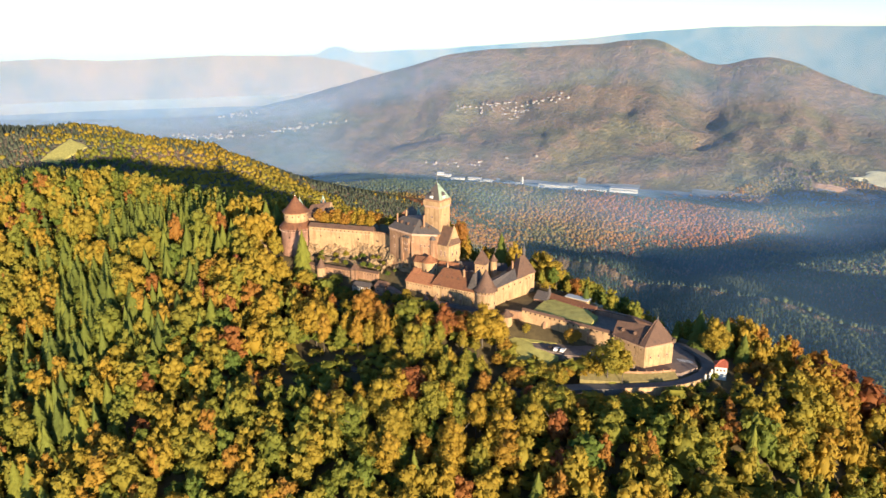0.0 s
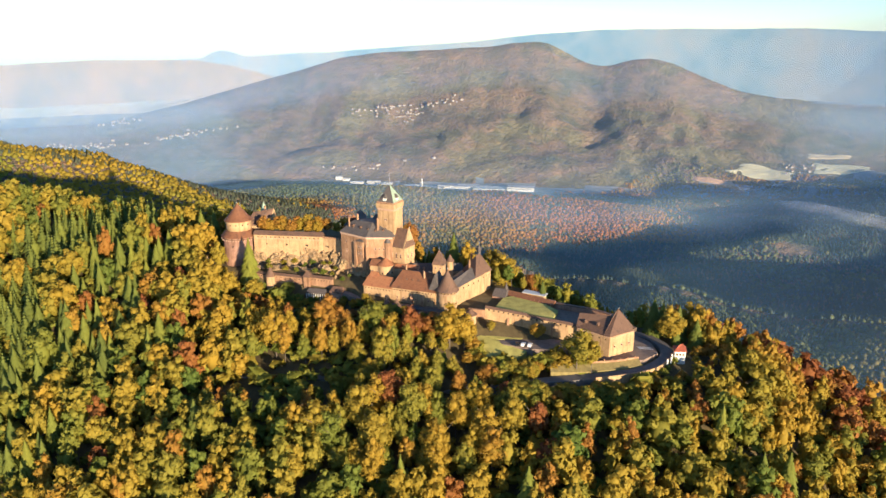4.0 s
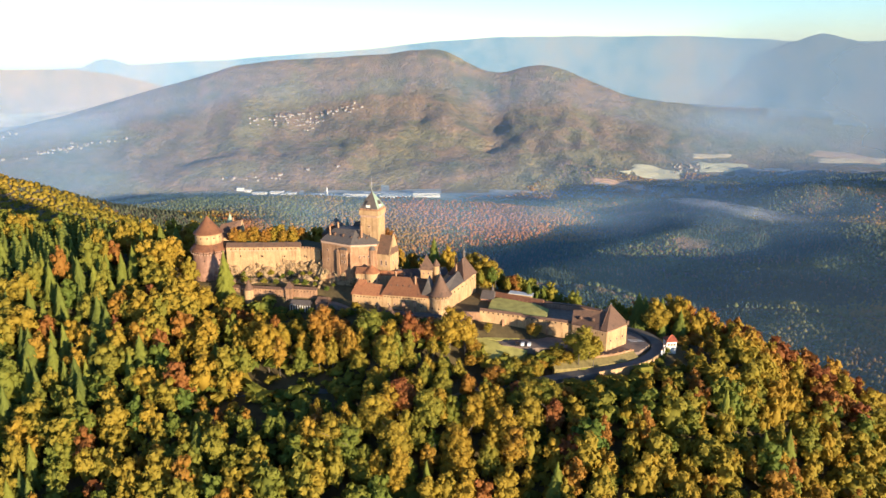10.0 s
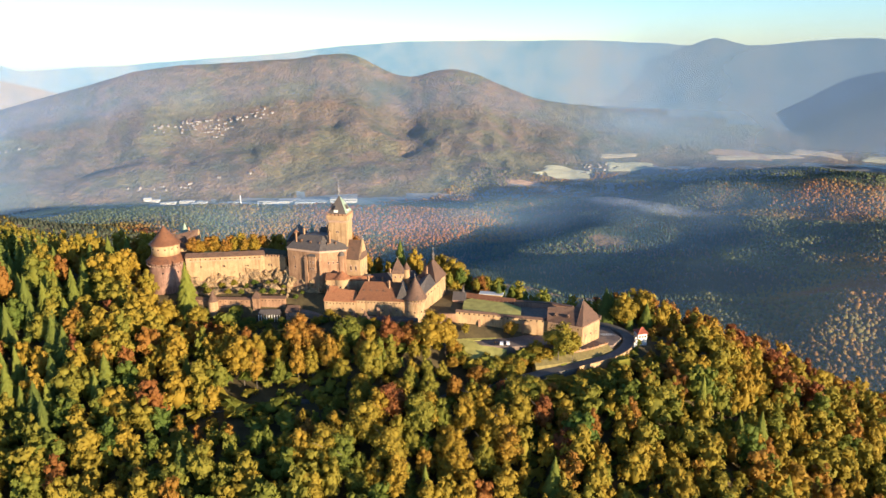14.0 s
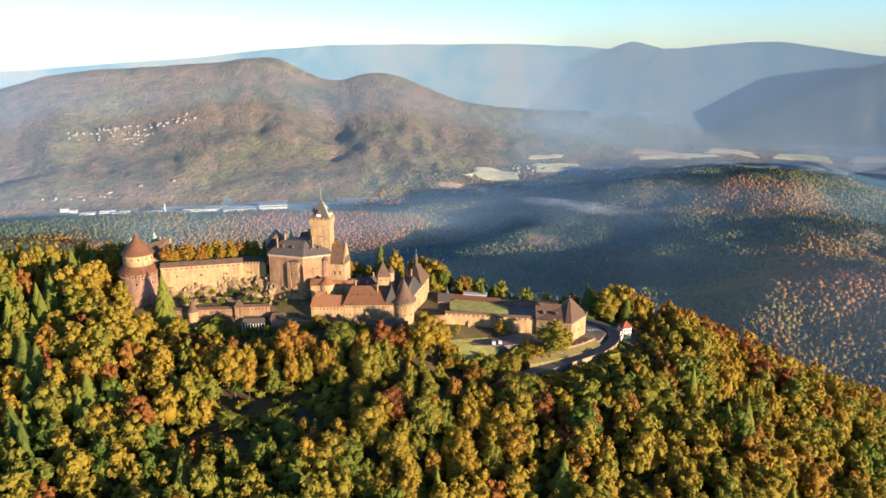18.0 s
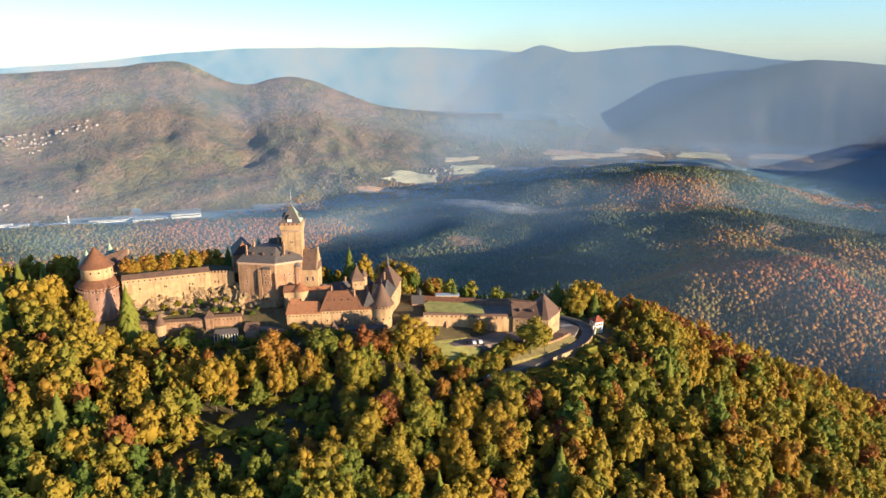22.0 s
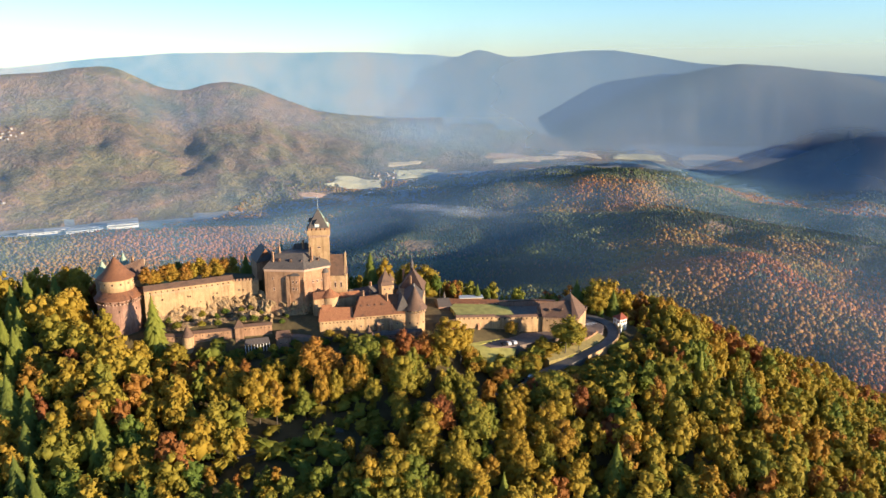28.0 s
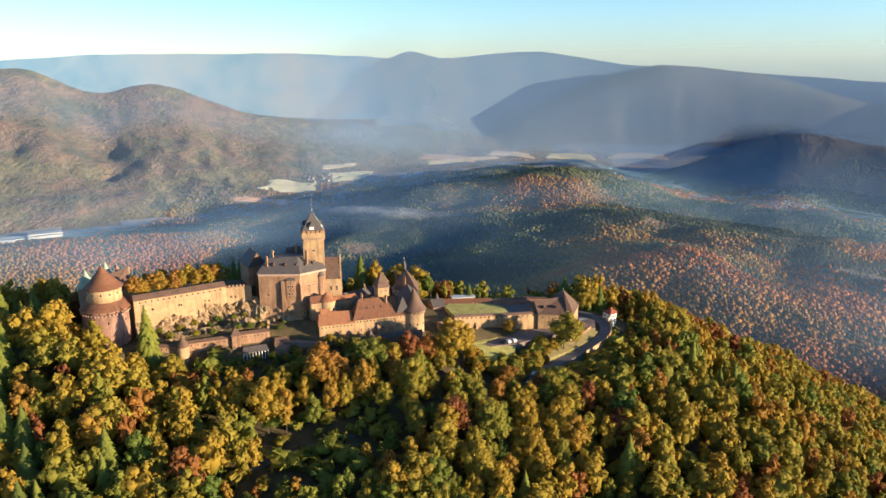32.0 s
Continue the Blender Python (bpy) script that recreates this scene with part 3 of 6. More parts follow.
def curve(pts, n=8):
    """Points on a smooth line through pts."""
    out = []
    P = [Vector(p) for p in pts]
    for i in range(len(P) - 1):
        a, b, c, e = P[max(i - 1, 0)], P[i], P[i + 1], P[min(i + 2, len(P) - 1)]
        for k in range(n):
            t = k / n
            out.append(tuple(0.5 * ((2 * b) + (c - a) * t + (2 * a - 5 * b + 4 * c - e) * t * t + (3 * b - a - 3 * c + e) * t ** 3)))
    return out + [tuple(P[-1])]


def grp(name, label):
    return thing(name, label, "castle")


# ---- castle: west end ----
BC = (-87.6, 42.0)
bastion = grp("round_bastion", "massive round sandstone bastion with a conical red-tiled roof")
part("wall", merge(round_wall(BC, 10.2, -8, 22.8, 40, 9.5), round_wall(BC, 10.0, 22.8, 24.2, 40, 10.3)), M_STONE_RED, bastion, "tall curved sandstone wall", True)
part("skirt_roof", ([v for v in round_wall(BC, 10.9, 24.0, 27.6, 40, 7.4)[0]], round_wall(BC, 10.9, 24.0, 27.6, 40, 7.4)[1]), M_TILE, bastion, "sloping ring of red-brown tiles")
part("upper_wall", round_wall(BC, 7.5, 26, 33.6, 40), M_PLASTER, bastion, "pale curved upper storey", True)
part("cone_roof", cone(BC, 7.6, 33.5, 43.3, 40), M_TILE, bastion, "conical roof of red-brown tiles")
spike(bastion, BC[0], BC[1], 43.2, 2.2)
ring_slits(bastion, BC, 7.5, 31.2, 8, 0.7, 0.8)
ring_slits(bastion, BC, 10.15, 23.3, 11, 0.6, 0.6)
ring_slits(bastion, BC, 9.55, 18.5, 5, 0.8, 1.1)
ring_slits(bastion, BC, 10.3, 22.3, 26, 0.45, 0.7, 140, 360, "corbel", ME_CORBEL, 0.35)

north_tower = grp("copper_roofed_tower", "round tower with a pale green copper cone beside the bastion")
part("wall", round_wall((-88, 59.0), 3.9, -12, 30.0, 24), M_STONE, north_tower, "", True)
part("cone_roof", cone((-88, 59.0), 4.1, 30.0, 37.8, 24), M_COPPER, north_tower, "pale green copper cone")
spike(north_tower, -88, 59.0, 37.7, 1.8)

garden_spire = grp("spired_turret", "slim turret with a pointed green copper spire")
part("wall", round_wall((-74.4, 68.6), 2.5, 10, 30.5, 16), M_STONE, garden_spire, "", True)
part("spire", cone((-74.4, 68.6), 2.7, 30.5, 37.6, 16, 0.2), M_COPPER, garden_spire, "pointed green copper spire")
spike(garden_spire, -74.4, 68.6, 37.5, 2.4, 0.07)

west_house = grp("gabled_house", "steep gabled house with a brown-tiled roof and pale walls")
WH = [(-84, 46), (-70.5, 52.5), (-66.5, 63.5), (-82, 64)]
part("wall", prism(WH, 14, 28.2), M_PLASTER, west_house)
part("gable", ([(-70.2, 52.4, 27.4), (-66.1, 63.5, 27.4), (-67.4, 58.0, 35.2), (-70.9, 52.6, 27.4), (-66.8, 63.7, 27.4), (-68.1, 58.2, 35.2)], [(0, 1, 2), (5, 4, 3), (0, 2, 5, 3), (2, 1, 4, 5), (1, 0, 3, 4)]), M_PLASTER, west_house, "pale plastered gable")
part("roof", roof(WH, [(-80, 55), (-67.9, 58.3)], 27.6, [34.2, 35.4], 0.6), M_TILE_BROWN, west_house, "steep roof of brown tiles")
part("lower_roof", roof([(-83, 41), (-73, 36.5), (-68, 46), (-78, 52)], [(-79, 46.5), (-72, 42.5)], 22.6, 25.0, 0.5), M_TILE, west_house, "lower wing roof of red-brown tiles")
part("lower_wall", prism([(-83, 41.5), (-73.5, 37), (-68.5, 46), (-78, 51.5)], 8, 22.6), M_PLASTER, west_house, "pale lower wing")
chimney(west_house, -73, 59.5, 32, 36.2)
windows(west_house, WH[0], WH[1], 26, 3, 0.8, 1.2)
windows(west_house, WH[1], WH[2], 26, 3, 0.8, 1.2)
windows(west_house, (-83, 41.5), (-73.5, 37), 20.5, 3, 0.7, 1.0)

UA, UB, UC = (-78.5, 33.6), (-38.0, 21.8), (-27.5, 15.5)
upper_wall = grp("upper_curtain_wall", "long pale curtain wall with a tiled wall-walk roof")
part("wall", slab(UA, UB, 2.6, 4, 25.6, 4, 25.9), M_PLASTER, upper_wall, "tall pale wall face")
part("low_wall", slab(UB, UC, 2.2, 4, 25.0, 4, 24.8), M_PLASTER, upper_wall, "lower wall length without a roof")
d = Vector((UB[0] - UA[0], UB[1] - UA[1])).normalized()
nn = Vector((-d.y, d.x))
strip = [(UA[0] - nn.x * 0.5, UA[1] - nn.y * 0.5), (UB[0] - nn.x * 0.5, UB[1] - nn.y * 0.5), (UB[0] + nn.x * 4, UB[1] + nn.y * 4), (UA[0] + nn.x * 4, UA[1] + nn.y * 4)]
part("walk_roof", roof(strip, [(UA[0] + nn.x * 2.2, UA[1] + nn.y * 2.2), (UB[0] + nn.x * 2.2, UB[1] + nn.y * 2.2)], 25.9, 27.9, 0.2, 0.25), M_TILE_BROWN, upper_wall, "long narrow tiled roof over the wall-walk")
part("inner_wall", slab((UA[0] + nn.x * 3.4, UA[1] + nn.y * 3.4), (UB[0] + nn.x * 3.4, UB[1] + nn.y * 3.4), 0.4, 22, 25.7), M_TIMBER, upper_wall, "dark timber back of the wall-walk")
slits(upper_wall, UA, UB, 24.5, 15, 0.65, 0.65)
for x, y, f in along_wall(UB, UC, 7, 0.0):
    fix("merlon", ME_MERLON, upper_wall, x - 0.6, y + 0.5, 24.85, f, 0.95, 0.7, 1.1)
slits(upper_wall, UA, UC, 20.5, 4, 0.6, 0.9)
for x, y, f in along_wall(UA, UB, 44, 0.0):
    fix("corbel", ME_CORBEL, upper_wall, x, y, 23.6, f, 0.4, 0.22, 0.5)

terrace = tagged(part("garden_terrace", prism([(-80, 38), (-38, 24), (-27, 18), (-14, 26), (-36, 52), (-64, 68), (-80, 64)], -15, 22.6), M_FOREST_FLOOR), "raised earth terrace behind the curtain wall", "terrace", kind="structure")
part("grass", prism([(-79, 38.6), (-50, 29.6), (-46, 42), (-52, 58), (-64, 67), (-79, 63)], 22.6, 22.8), M_LAWN, terrace)

def cliff(line, tops, foot, out, seed):
    """A craggy rock face below a wall line, with ledges, clefts and overhangs."""
    pts = curve([(x, y, 0) for x, y in line], 14)
    n, rows = len(pts), 16
    V, F = [], []
    for i, (x, y, _) in enumerate(pts):
        a, b = pts[max(i - 1, 0)], pts[min(i + 1, n - 1)]
        d = Vector((b[0] - a[0], b[1] - a[1])).normalized()
        out_n = Vector((d.y, -d.x))
        t = i / (n - 1) * (len(tops) - 1)
        k = min(int(t), len(tops) - 2)
        top = tops[k] + (tops[k + 1] - tops[k]) * (t - k) + 1.6 * noise.noise((i * 0.33, seed, 0.5))
        for r in range(rows):
            v = r / (rows - 1)
            z = top + (foot - top) * v
            q = Vector((x * 0.22, y * 0.22, z * 0.30 + seed))
            ledge = math.floor(v * 4 + 0.7 * noise.noise((x * 0.15, y * 0.15, seed))) / 4
            o = out * (0.10 + 0.55 * ledge + 0.35 * v) + 2.3 * noise.noise(q) + 1.4 * noise.noise(q * 2.7) - 0.6 - 2.2 * max(0.0, noise.noise(q * 1.5 + Vector((9, 3, 1))) - 0.12) / 0.4
            if r == 0:
                o = -1.5
            V.append((x + out_n.x * o, y + out_n.y * o, z + 0.5 * noise.noise(q * 1.9)))
    for i in range(n - 1):
        F += [(i * rows + r, i * rows + r + 1, (i + 1) * rows + r + 1, (i + 1) * rows + r) for r in range(rows - 1)]
    return V, F


for ln, tops, foot, out, label in (([(-79, 33), (-66, 30), (-52, 26), (-39, 22)], [16.0, 15.0, 16.5, 19.5, 17.5], 0.5, 9.0, "craggy sandstone cliff with clefts under the curtain wall"),
                                   ([(-40, 22.5), (-33, 18), (-28.5, 14), (-28, 10)], [17.0, 18.5, 20.0, 17.0], 0.5, 8.5, "broken rock below the end of the curtain wall"),
                                   ([(-77, 25), (-62, 18.5), (-48, 12.5), (-38, 6.5), (-30, -1.5)], [9.0, 10.5, 10.0, 12.5, 11.0], 0.6, 6.0, "low rocky ledge above the lower wall"),
                                   ([(-28.5, 11), (-21, 3), (-13.6, -5.4), (-6, -7.0), (1.5, -7.8)], [16.5, 15.5, 15.0, 14.5, 14.0], 1.0, 6.5, "shaded rock base under the palace")):
    tagged(part("rock_face", cliff(ln, tops, foot, out, len(label)), M_ROCK), label, "rock", "crags under the walls")
tagged(part("inner_ward", prism([(-84, 28), (-70, 14), (-47.5, 3), (-33, -4.5), (-24, -14), (-14, -16), (-12, -4), (-28, 12), (-38, 22), (-78, 34)], -16, 1.6), M_PAVING), "shaded ward between the lower wall and the cliff", "yard", kind="structure")

for c, rx, ry, z0, z1, sd in (((-110, 44), 5.0, 3.5, -4, 11.5, 4), ((-104, 36), 4.0, 3.0, -6, 6.5, 9), ((-114, 51), 4.0, 3.0, -2, 13.0, 15)):
    tagged(part("outcrop", lathe_rock(c, rx, ry, z0, z1, sd), M_ROCK), "pale sandstone outcrop at the edge of the wood", "rock", "outcrops in the wood")

# ---- castle: palace and keep ----
PAL = [(-27.3, 9.4), (-13.6, -5.2), (0.6, -7.4), (8.0, 5.0), (-14.0, 23.0)]
palace = grp("palace", "tall fortified palace with a dark slate roof and few windows")
part("wall", prism(PAL, 3, 32.2), M_STONE, palace, "sheer warm sandstone front")
cx, cy = -9.0, 5.0
over = [(cx + (x - cx) * 1.045, cy + (y - cy) * 1.045) for x, y in PAL]
rv = [(x, y, 32.2) for x, y in over] + [(x, y, 31.8) for x, y in over] + [(-19.5, 10.8, 38.2), (-9.5, 1.2, 38.6), (1.0, 0.5, 38.8), (-10.5, 13.0, 38.4)]
part("roof", (rv, [(0, 1, 11, 10), (1, 2, 12, 11), (2, 3, 12), (3, 4, 13, 12), (4, 0, 10, 13), (10, 11, 12, 13)] + [(i, 5 + i, 5 + (i + 1) % 5, (i + 1) % 5) for i in range(5)] + [(9, 8, 7, 6, 5)]), M_SLATE, palace, "steep dark slate roof")
corbels(palace, PAL[0], PAL[1], 31.2, 22)
corbels(palace, PAL[1], PAL[2], 31.2, 16)
part("cornice", merge(slab((PAL[1][0], PAL[1][1]), PAL[0], 0.5, 30.9, 31.9), slab(PAL[2], PAL[1], 0.5, 30.9, 31.9)), M_FRAME, palace)
windows(palace, PAL[0], PAL[1], 27.0, 3, 0.9, 1.4)
window(palace, -24.2, 6.1, 21.5, 223, 0.9, 1.8)
windows(palace, PAL[1], PAL[2], 25.0, 3, 1.0, 1.4, 0.25)
windows(palace, PAL[4], PAL[0], 26.0, 4, 1.0, 1.5)
ob_p = [(-17.9, 0.0), (-14.9, -3.2), (-13.2, -1.7), (-16.2, 1.5)]
oriel = part("oriel", prism([(x - 0.9, y - 0.85) for x, y in ob_p], 19.5, 29.0), M_STONE, palace, "projecting stone oriel bay")
part("oriel_roof", roof([(x - 0.9, y - 0.85) for x, y in ob_p], [(-16.9, -1.4), (-15.7, -2.5)], 29.0, 30.4, 0.2), M_SLATE, palace)
windows(palace, (-18.8, -0.85), (-15.8, -4.05), 25.6, 2, 0.9, 1.6, 0.1)
windows(palace, (-18.8, -0.85), (-15.8, -4.05), 22.0, 2, 0.9, 1.6, 0.1)
part("buttress", merge(prism([(-20.6, 0.6), (-19.4, -0.7), (-18.6, 0.1), (-19.8, 1.4)], 4, [27.5, 27.5, 29, 29]), prism([(-14.2, -6.2), (-12.6, -6.5), (-12.4, -5.0), (-14.0, -4.7)], 4, [26, 26, 28, 28])), M_STONE, palace, "tall stepped buttresses")
for x, y, z in ((-20, 6.5, 35.5), (-16, 2.5, 35.3), (-12.2, -1.0, 35.0), (-8.2, -3.0, 34.8), (-4.0, -3.6, 34.8)):
    f = 224 if x < -13 else 262
    fix("dormer", ME_DORMER, palace, x, y, z, f, 0.95, 1.5, 1.1)
chimney(palace, -7.0, -2.6, 35, 41.2, 1.1)
chimney(palace, -17.5, 10.5, 37, 41.0)
chimney(palace, -22.5, 8.5, 35, 39.6, 0.8)

north_wing = grp("north_wing", "rear palace wing with steep dark gabled roof")
NW = [(-25, 21), (-14, 22), (-9.5, 33), (-20, 36)]
part("wall", prism(NW, 6, 32.5), M_STONE, north_wing)
part("roof", roof(NW, [(-19, 22.2), (-14.6, 34)], 32.5, [38.6, 38.6], 0.5), M_SLATE, north_wing, "steep slate roof")
part("gable", prism([(-24.4, 21.0), (-19.2, 21.6), (-14.4, 22.0), (-14.4, 22.5), (-19.2, 22.1), (-24.4, 21.6)], 32, [33, 38.4, 33, 33, 38.4, 33]), M_TILE, north_wing, "red-faced gable")
part("rear_roof", roof([(-12, 9), (1, 6), (6, 16), (-7, 20)], [(-7, 13.5), (0, 11.5)], 33, 40.5, 0.5), M_SLATE, north_wing, "dark hipped roof behind the palace")
part("rear_wall", prism([(-12, 9), (1, 6), (6, 16), (-7, 20)], 6, 33), M_STONE, north_wing)
part("turret_roof", cone((-10.5, 20.5), 1.4, 36, 41.5, 12), M_COPPER, north_wing, "tiny green copper turret roof")
part("turret_wall", round_wall((-10.5, 20.5), 1.3, 30, 36, 12), M_WHITE, north_wing)
chimney(north_wing, -4, 9.5, 38, 42)

KC, KA = (0.5, 1.2), -35.0


def kq(s, dx=0.0, dy=0.0):
    ca, sa = math.cos(radians(KA)), math.sin(radians(KA))
    return [(KC[0] + ca * (x + dx) - sa * (y + dy), KC[1] + sa * (x + dx) + ca * (y + dy)) for x, y in ((-s / 2, -s / 2), (s / 2, -s / 2), (s / 2, s / 2), (-s / 2, s / 2))]


keep = grp("keep_tower", "tall square keep of yellow sandstone with a pyramid roof")
part("shaft", prism(kq(10.2), 5, 47.4), M_PLASTER, keep, "sheer square tower shaft")
part("crown", prism(kq(11.3), 47.4, 50.0), M_PLASTER, keep, "overhanging parapet storey")
for i in range(4):
    p, q = kq(10.2)[i], kq(10.2)[(i + 1) % 4]
    corbels(keep, p, q, 46.8, 11, 0.55, 0.6, 1.1)
    p, q = kq(10.8)[i], kq(10.8)[(i + 1) % 4]
    for x, y, f in along_wall(p, q, 5, 0.0):
        fix("merlon", ME_MERLON, keep, x, y, 50.0, f, 1.5, 0.6, 1.0)
kr = kq(10.6)
apex = (KC[0], KC[1], 60.2)
part("slate_roof", ([(x, y, 50.9) for x, y in kr] + [apex], [(0, 1, 4), (3, 0, 4), (2, 3, 4), (3, 2, 1, 0)]), M_SLATE, keep, "dark slate pyramid slopes")
part("copper_roof", ([(kr[1][0], kr[1][1], 50.91), (kr[2][0], kr[2][1], 50.91), (KC[0], KC[1], 60.26), (kr[1][0] - 0.3, kr[1][1] + 0.1, 50.6), (kr[2][0] - 0.3, kr[2][1] - 0.1, 50.6)], [(0, 1, 2), (0, 3, 4, 1)]), M_COPPER, keep, "pale green copper slope")
for (dx, dy, f) in ((-0.6, -4.3, KA - 90), (4.2, 0.0, KA), (-4.3, 1.2, KA + 180)):
    ca, sa = math.cos(radians(KA)), math.sin(radians(KA))
    x, y = KC[0] + ca * dx - sa * dy, KC[1] + sa * dx + ca * dy
    dm = new("roof_dormer", unit_mesh("roof_dormer", merge(prism([(-1.1, -0.6), (1.1, -0.6), (1.1, 1.6), (-1.1, 1.6)], -0.2, 1.9)), M_WHITE))
    dm.parent = keep
    dm.matrix_basis = pose(x, y, 51.3, 0, 0, f + 90)
    dr = new("dormer_roof", unit_mesh("dormer_roof", ([(-1.35, -0.9, 1.8), (1.35, -0.9, 1.8), (1.35, 2.4, 1.9), (-1.35, 2.4, 1.9), (0, -0.2, 3.9), (0, 2.6, 3.9)], [(0, 1, 4), (1, 2, 5, 4), (2, 3, 5), (3, 0, 4, 5), (3, 2, 1, 0)]), M_SLATE))
    dr.parent = keep
    dr.matrix_basis = pose(x, y, 51.3, 0, 0, f + 90)
spike(keep, KC[0], KC[1], 60.0, 8.5, 0.10)
for i, z in ((0, 41.0), (0, 36.0), (1, 42.0), (1, 33.0), (3, 40.0)):
    p, q = kq(10.22)[i], kq(10.22)[(i + 1) % 4]
    windows(keep, p, q, z, 2 if z == 41.0 else 1, 0.8, 1.2, 0.42 if z == 41.0 else 0.3)

chapel = grp("chapel_wing", "narrow chapel wing with a stepped gable and slate roof")
CW = [(-1.6, -5.4), (6.8, -12.4), (13.6, -4.2), (4.0, 3.4)]
part("wall", prism(CW, 4, 26.6), M_PLASTER, chapel, "pale chapel walls")
part("gable", prism([(6.5, -12.9), (13.9, -4.0), (13.3, -3.5), (5.9, -12.4)], 26.5, [27.2, 27.2, 27.2, 27.2]), M_PLASTER, chapel)
gv = [(6.6, -12.5), (10.2, -8.2), (13.8, -3.9)]
part("gable_wall", ([(x, y, z) for (x, y), z in zip(gv, (26.5, 37.2, 26.5))] + [(x - 0.6, y + 0.5, z) for (x, y), z in zip(gv, (26.5, 37.2, 26.5))], [(0, 2, 1), (3, 4, 5), (0, 1, 4, 3), (1, 2, 5, 4), (0, 3, 5, 2)]), M_PLASTER, chapel, "tall pointed gable")
part("roof", roof(CW, [(1.6, -1.0), (9.8, -7.8)], 26.6, [36.0, 36.3], 0.3), M_TILE_BROWN, chapel, "steep weathered roof")
spike(chapel, 10.2, -8.2, 37.0, 1.4)
windows(chapel, CW[0], CW[1], 21.5, 3, 1.0, 3.4, 0.1)
windows(chapel, CW[1], CW[2], 21.0, 2, 1.0, 3.0, 0.15)
part("stair_turret", round_wall((-2.0, -6.6), 1.7, 4, 29.0, 14), M_STONE, chapel, "slim stair turret", True)
part("turret_cap", cone((-2.0, -6.6), 1.8, 29.0, 33.5, 14), M_SLATE, chapel)

mid_tower = grp("half_round_tower", "half-round tower with a low orange-tiled cone")
part("wall", round_wall((-3.8, -13.0), 4.3, 0, 18.4, 26), M_PLASTER, mid_tower, "", True)
part("cone_roof", cone((-3.8, -13.0), 4.4, 18.4, 22.0, 26), M_TILE_ORANGE, mid_tower, "low orange-tiled cone")
part("side_house", prism([(-12.5, -11.5), (-7.0, -14.5), (-4.5, -9.5), (-10.5, -7.0)], 2, 17.8), M_PLASTER, mid_tower)
part("side_roof", roof([(-12.5, -11.5), (-7.0, -14.5), (-4.5, -9.5), (-10.5, -7.0)], [(-11.3, -9.4), (-5.6, -12.0)], 17.8, 20.6), M_TILE, mid_tower, "small red-brown roof")
windows(mid_tower, (-12.5, -11.5), (-7.0, -14.5), 14.5, 2, 0.8, 1.2)
ring_slits(mid_tower, (-3.8, -13.0), 4.3, 14.0, 4, 0.7, 1.0, 200, 320)
part("court_roof", roof([(0.5, -13.5), (13, -17.5), (14.5, -13.0), (2.0, -9.0)], [(2.0, -11.0), (13, -15.0)], 15.8, 17.6), M_TILE_ORANGE, mid_tower, "orange lean-to roof")
part("court_wall", prism([(0.5, -13.5), (13, -17.5), (14.5, -13.0), (2.0, -9.0)], 2, 15.8), M_PLASTER, mid_tower)

# ---- castle: south ranges ----
lodge = grp("low_range", "low castle range with orange-tiled roof along the south wall")
LA, LB, LCc = (-16.8, -22.5), (-2.4, -31.2), (18.8, -43.6)
part("wall", prism([LA, LB, (2.6, -22.2), (-11.4, -13.8)], -2, 10.2), M_PLASTER, lodge, "pale range wall")
part("roof", roof([LA, LB, (2.6, -22.2), (-11.4, -13.8)], [(-13.0, -17.8), (-0.4, -26.4)], 10.2, [15.2, 14.6], 0.6), M_TILE_ORANGE, lodge, "hipped orange roof")
slits(lodge, LA, LB, 8.9, 9, 0.6, 0.6)
windows(lodge, LA, LB, 5.6, 3, 0.8, 1.2)
part("cross_gable", roof([(-13.4, -20.0), (-9.4, -22.6), (-7.4, -18.6), (-11.4, -16.2)], [(-12.4, -18.2), (-8.4, -20.6)], 13.0, 16.4, 0.3), M_TILE_ORANGE, lodge, "small cross gable")
part("cross_wall", prism([(-13.2, -20.0), (-9.4, -22.4), (-7.6, -18.6), (-11.4, -16.4)], 9, 13.0), M_PLASTER, lodge)

barn = grp("great_range", "long brown-roofed range with small dormers")
BQ = [LB, LCc, (25.0, -33.4), (4.4, -21.6)]
part("wall", prism(BQ, -3, 11.2), M_PLASTER, barn, "pale wall with loopholes")
part("roof", roof(BQ, [(4.0, -27.6), (21.4, -37.4)], 11.2, 19.4, 0.6), M_TILE, barn, "steep brown-tiled roof")
slits(barn, LB, LCc, 10.0, 14, 0.6, 0.6)
windows(barn, LB, LCc, 6.0, 6, 0.8, 1.3)
for t in (0.16, 0.30, 0.44, 0.58, 0.80):
    x, y = LB[0] + (LCc[0] - LB[0]) * t + 2.0, LB[1] + (LCc[1] - LB[1]) * t + 3.3
    fix("dormer", ME_DORMER, barn, x, y, 15.0, -120, 1.0, 1.4, 1.1)
chimney(barn, 6.0, -27.6, 18, 21.4)
chimney(barn, 14.5, -35.8, 15, 20.2)
part("buttress", merge(*[prism([(x - 0.7, y - 1.6), (x + 0.9, y - 2.3), (x + 1.3, y - 0.6), (x - 0.3, y + 0.2)], -4, [6.0, 6.0, 9.0, 9.0]) for x, y in ((7.2, -36.8), (12.4, -39.9))]), M_STONE, barn, "pair of stone buttresses")

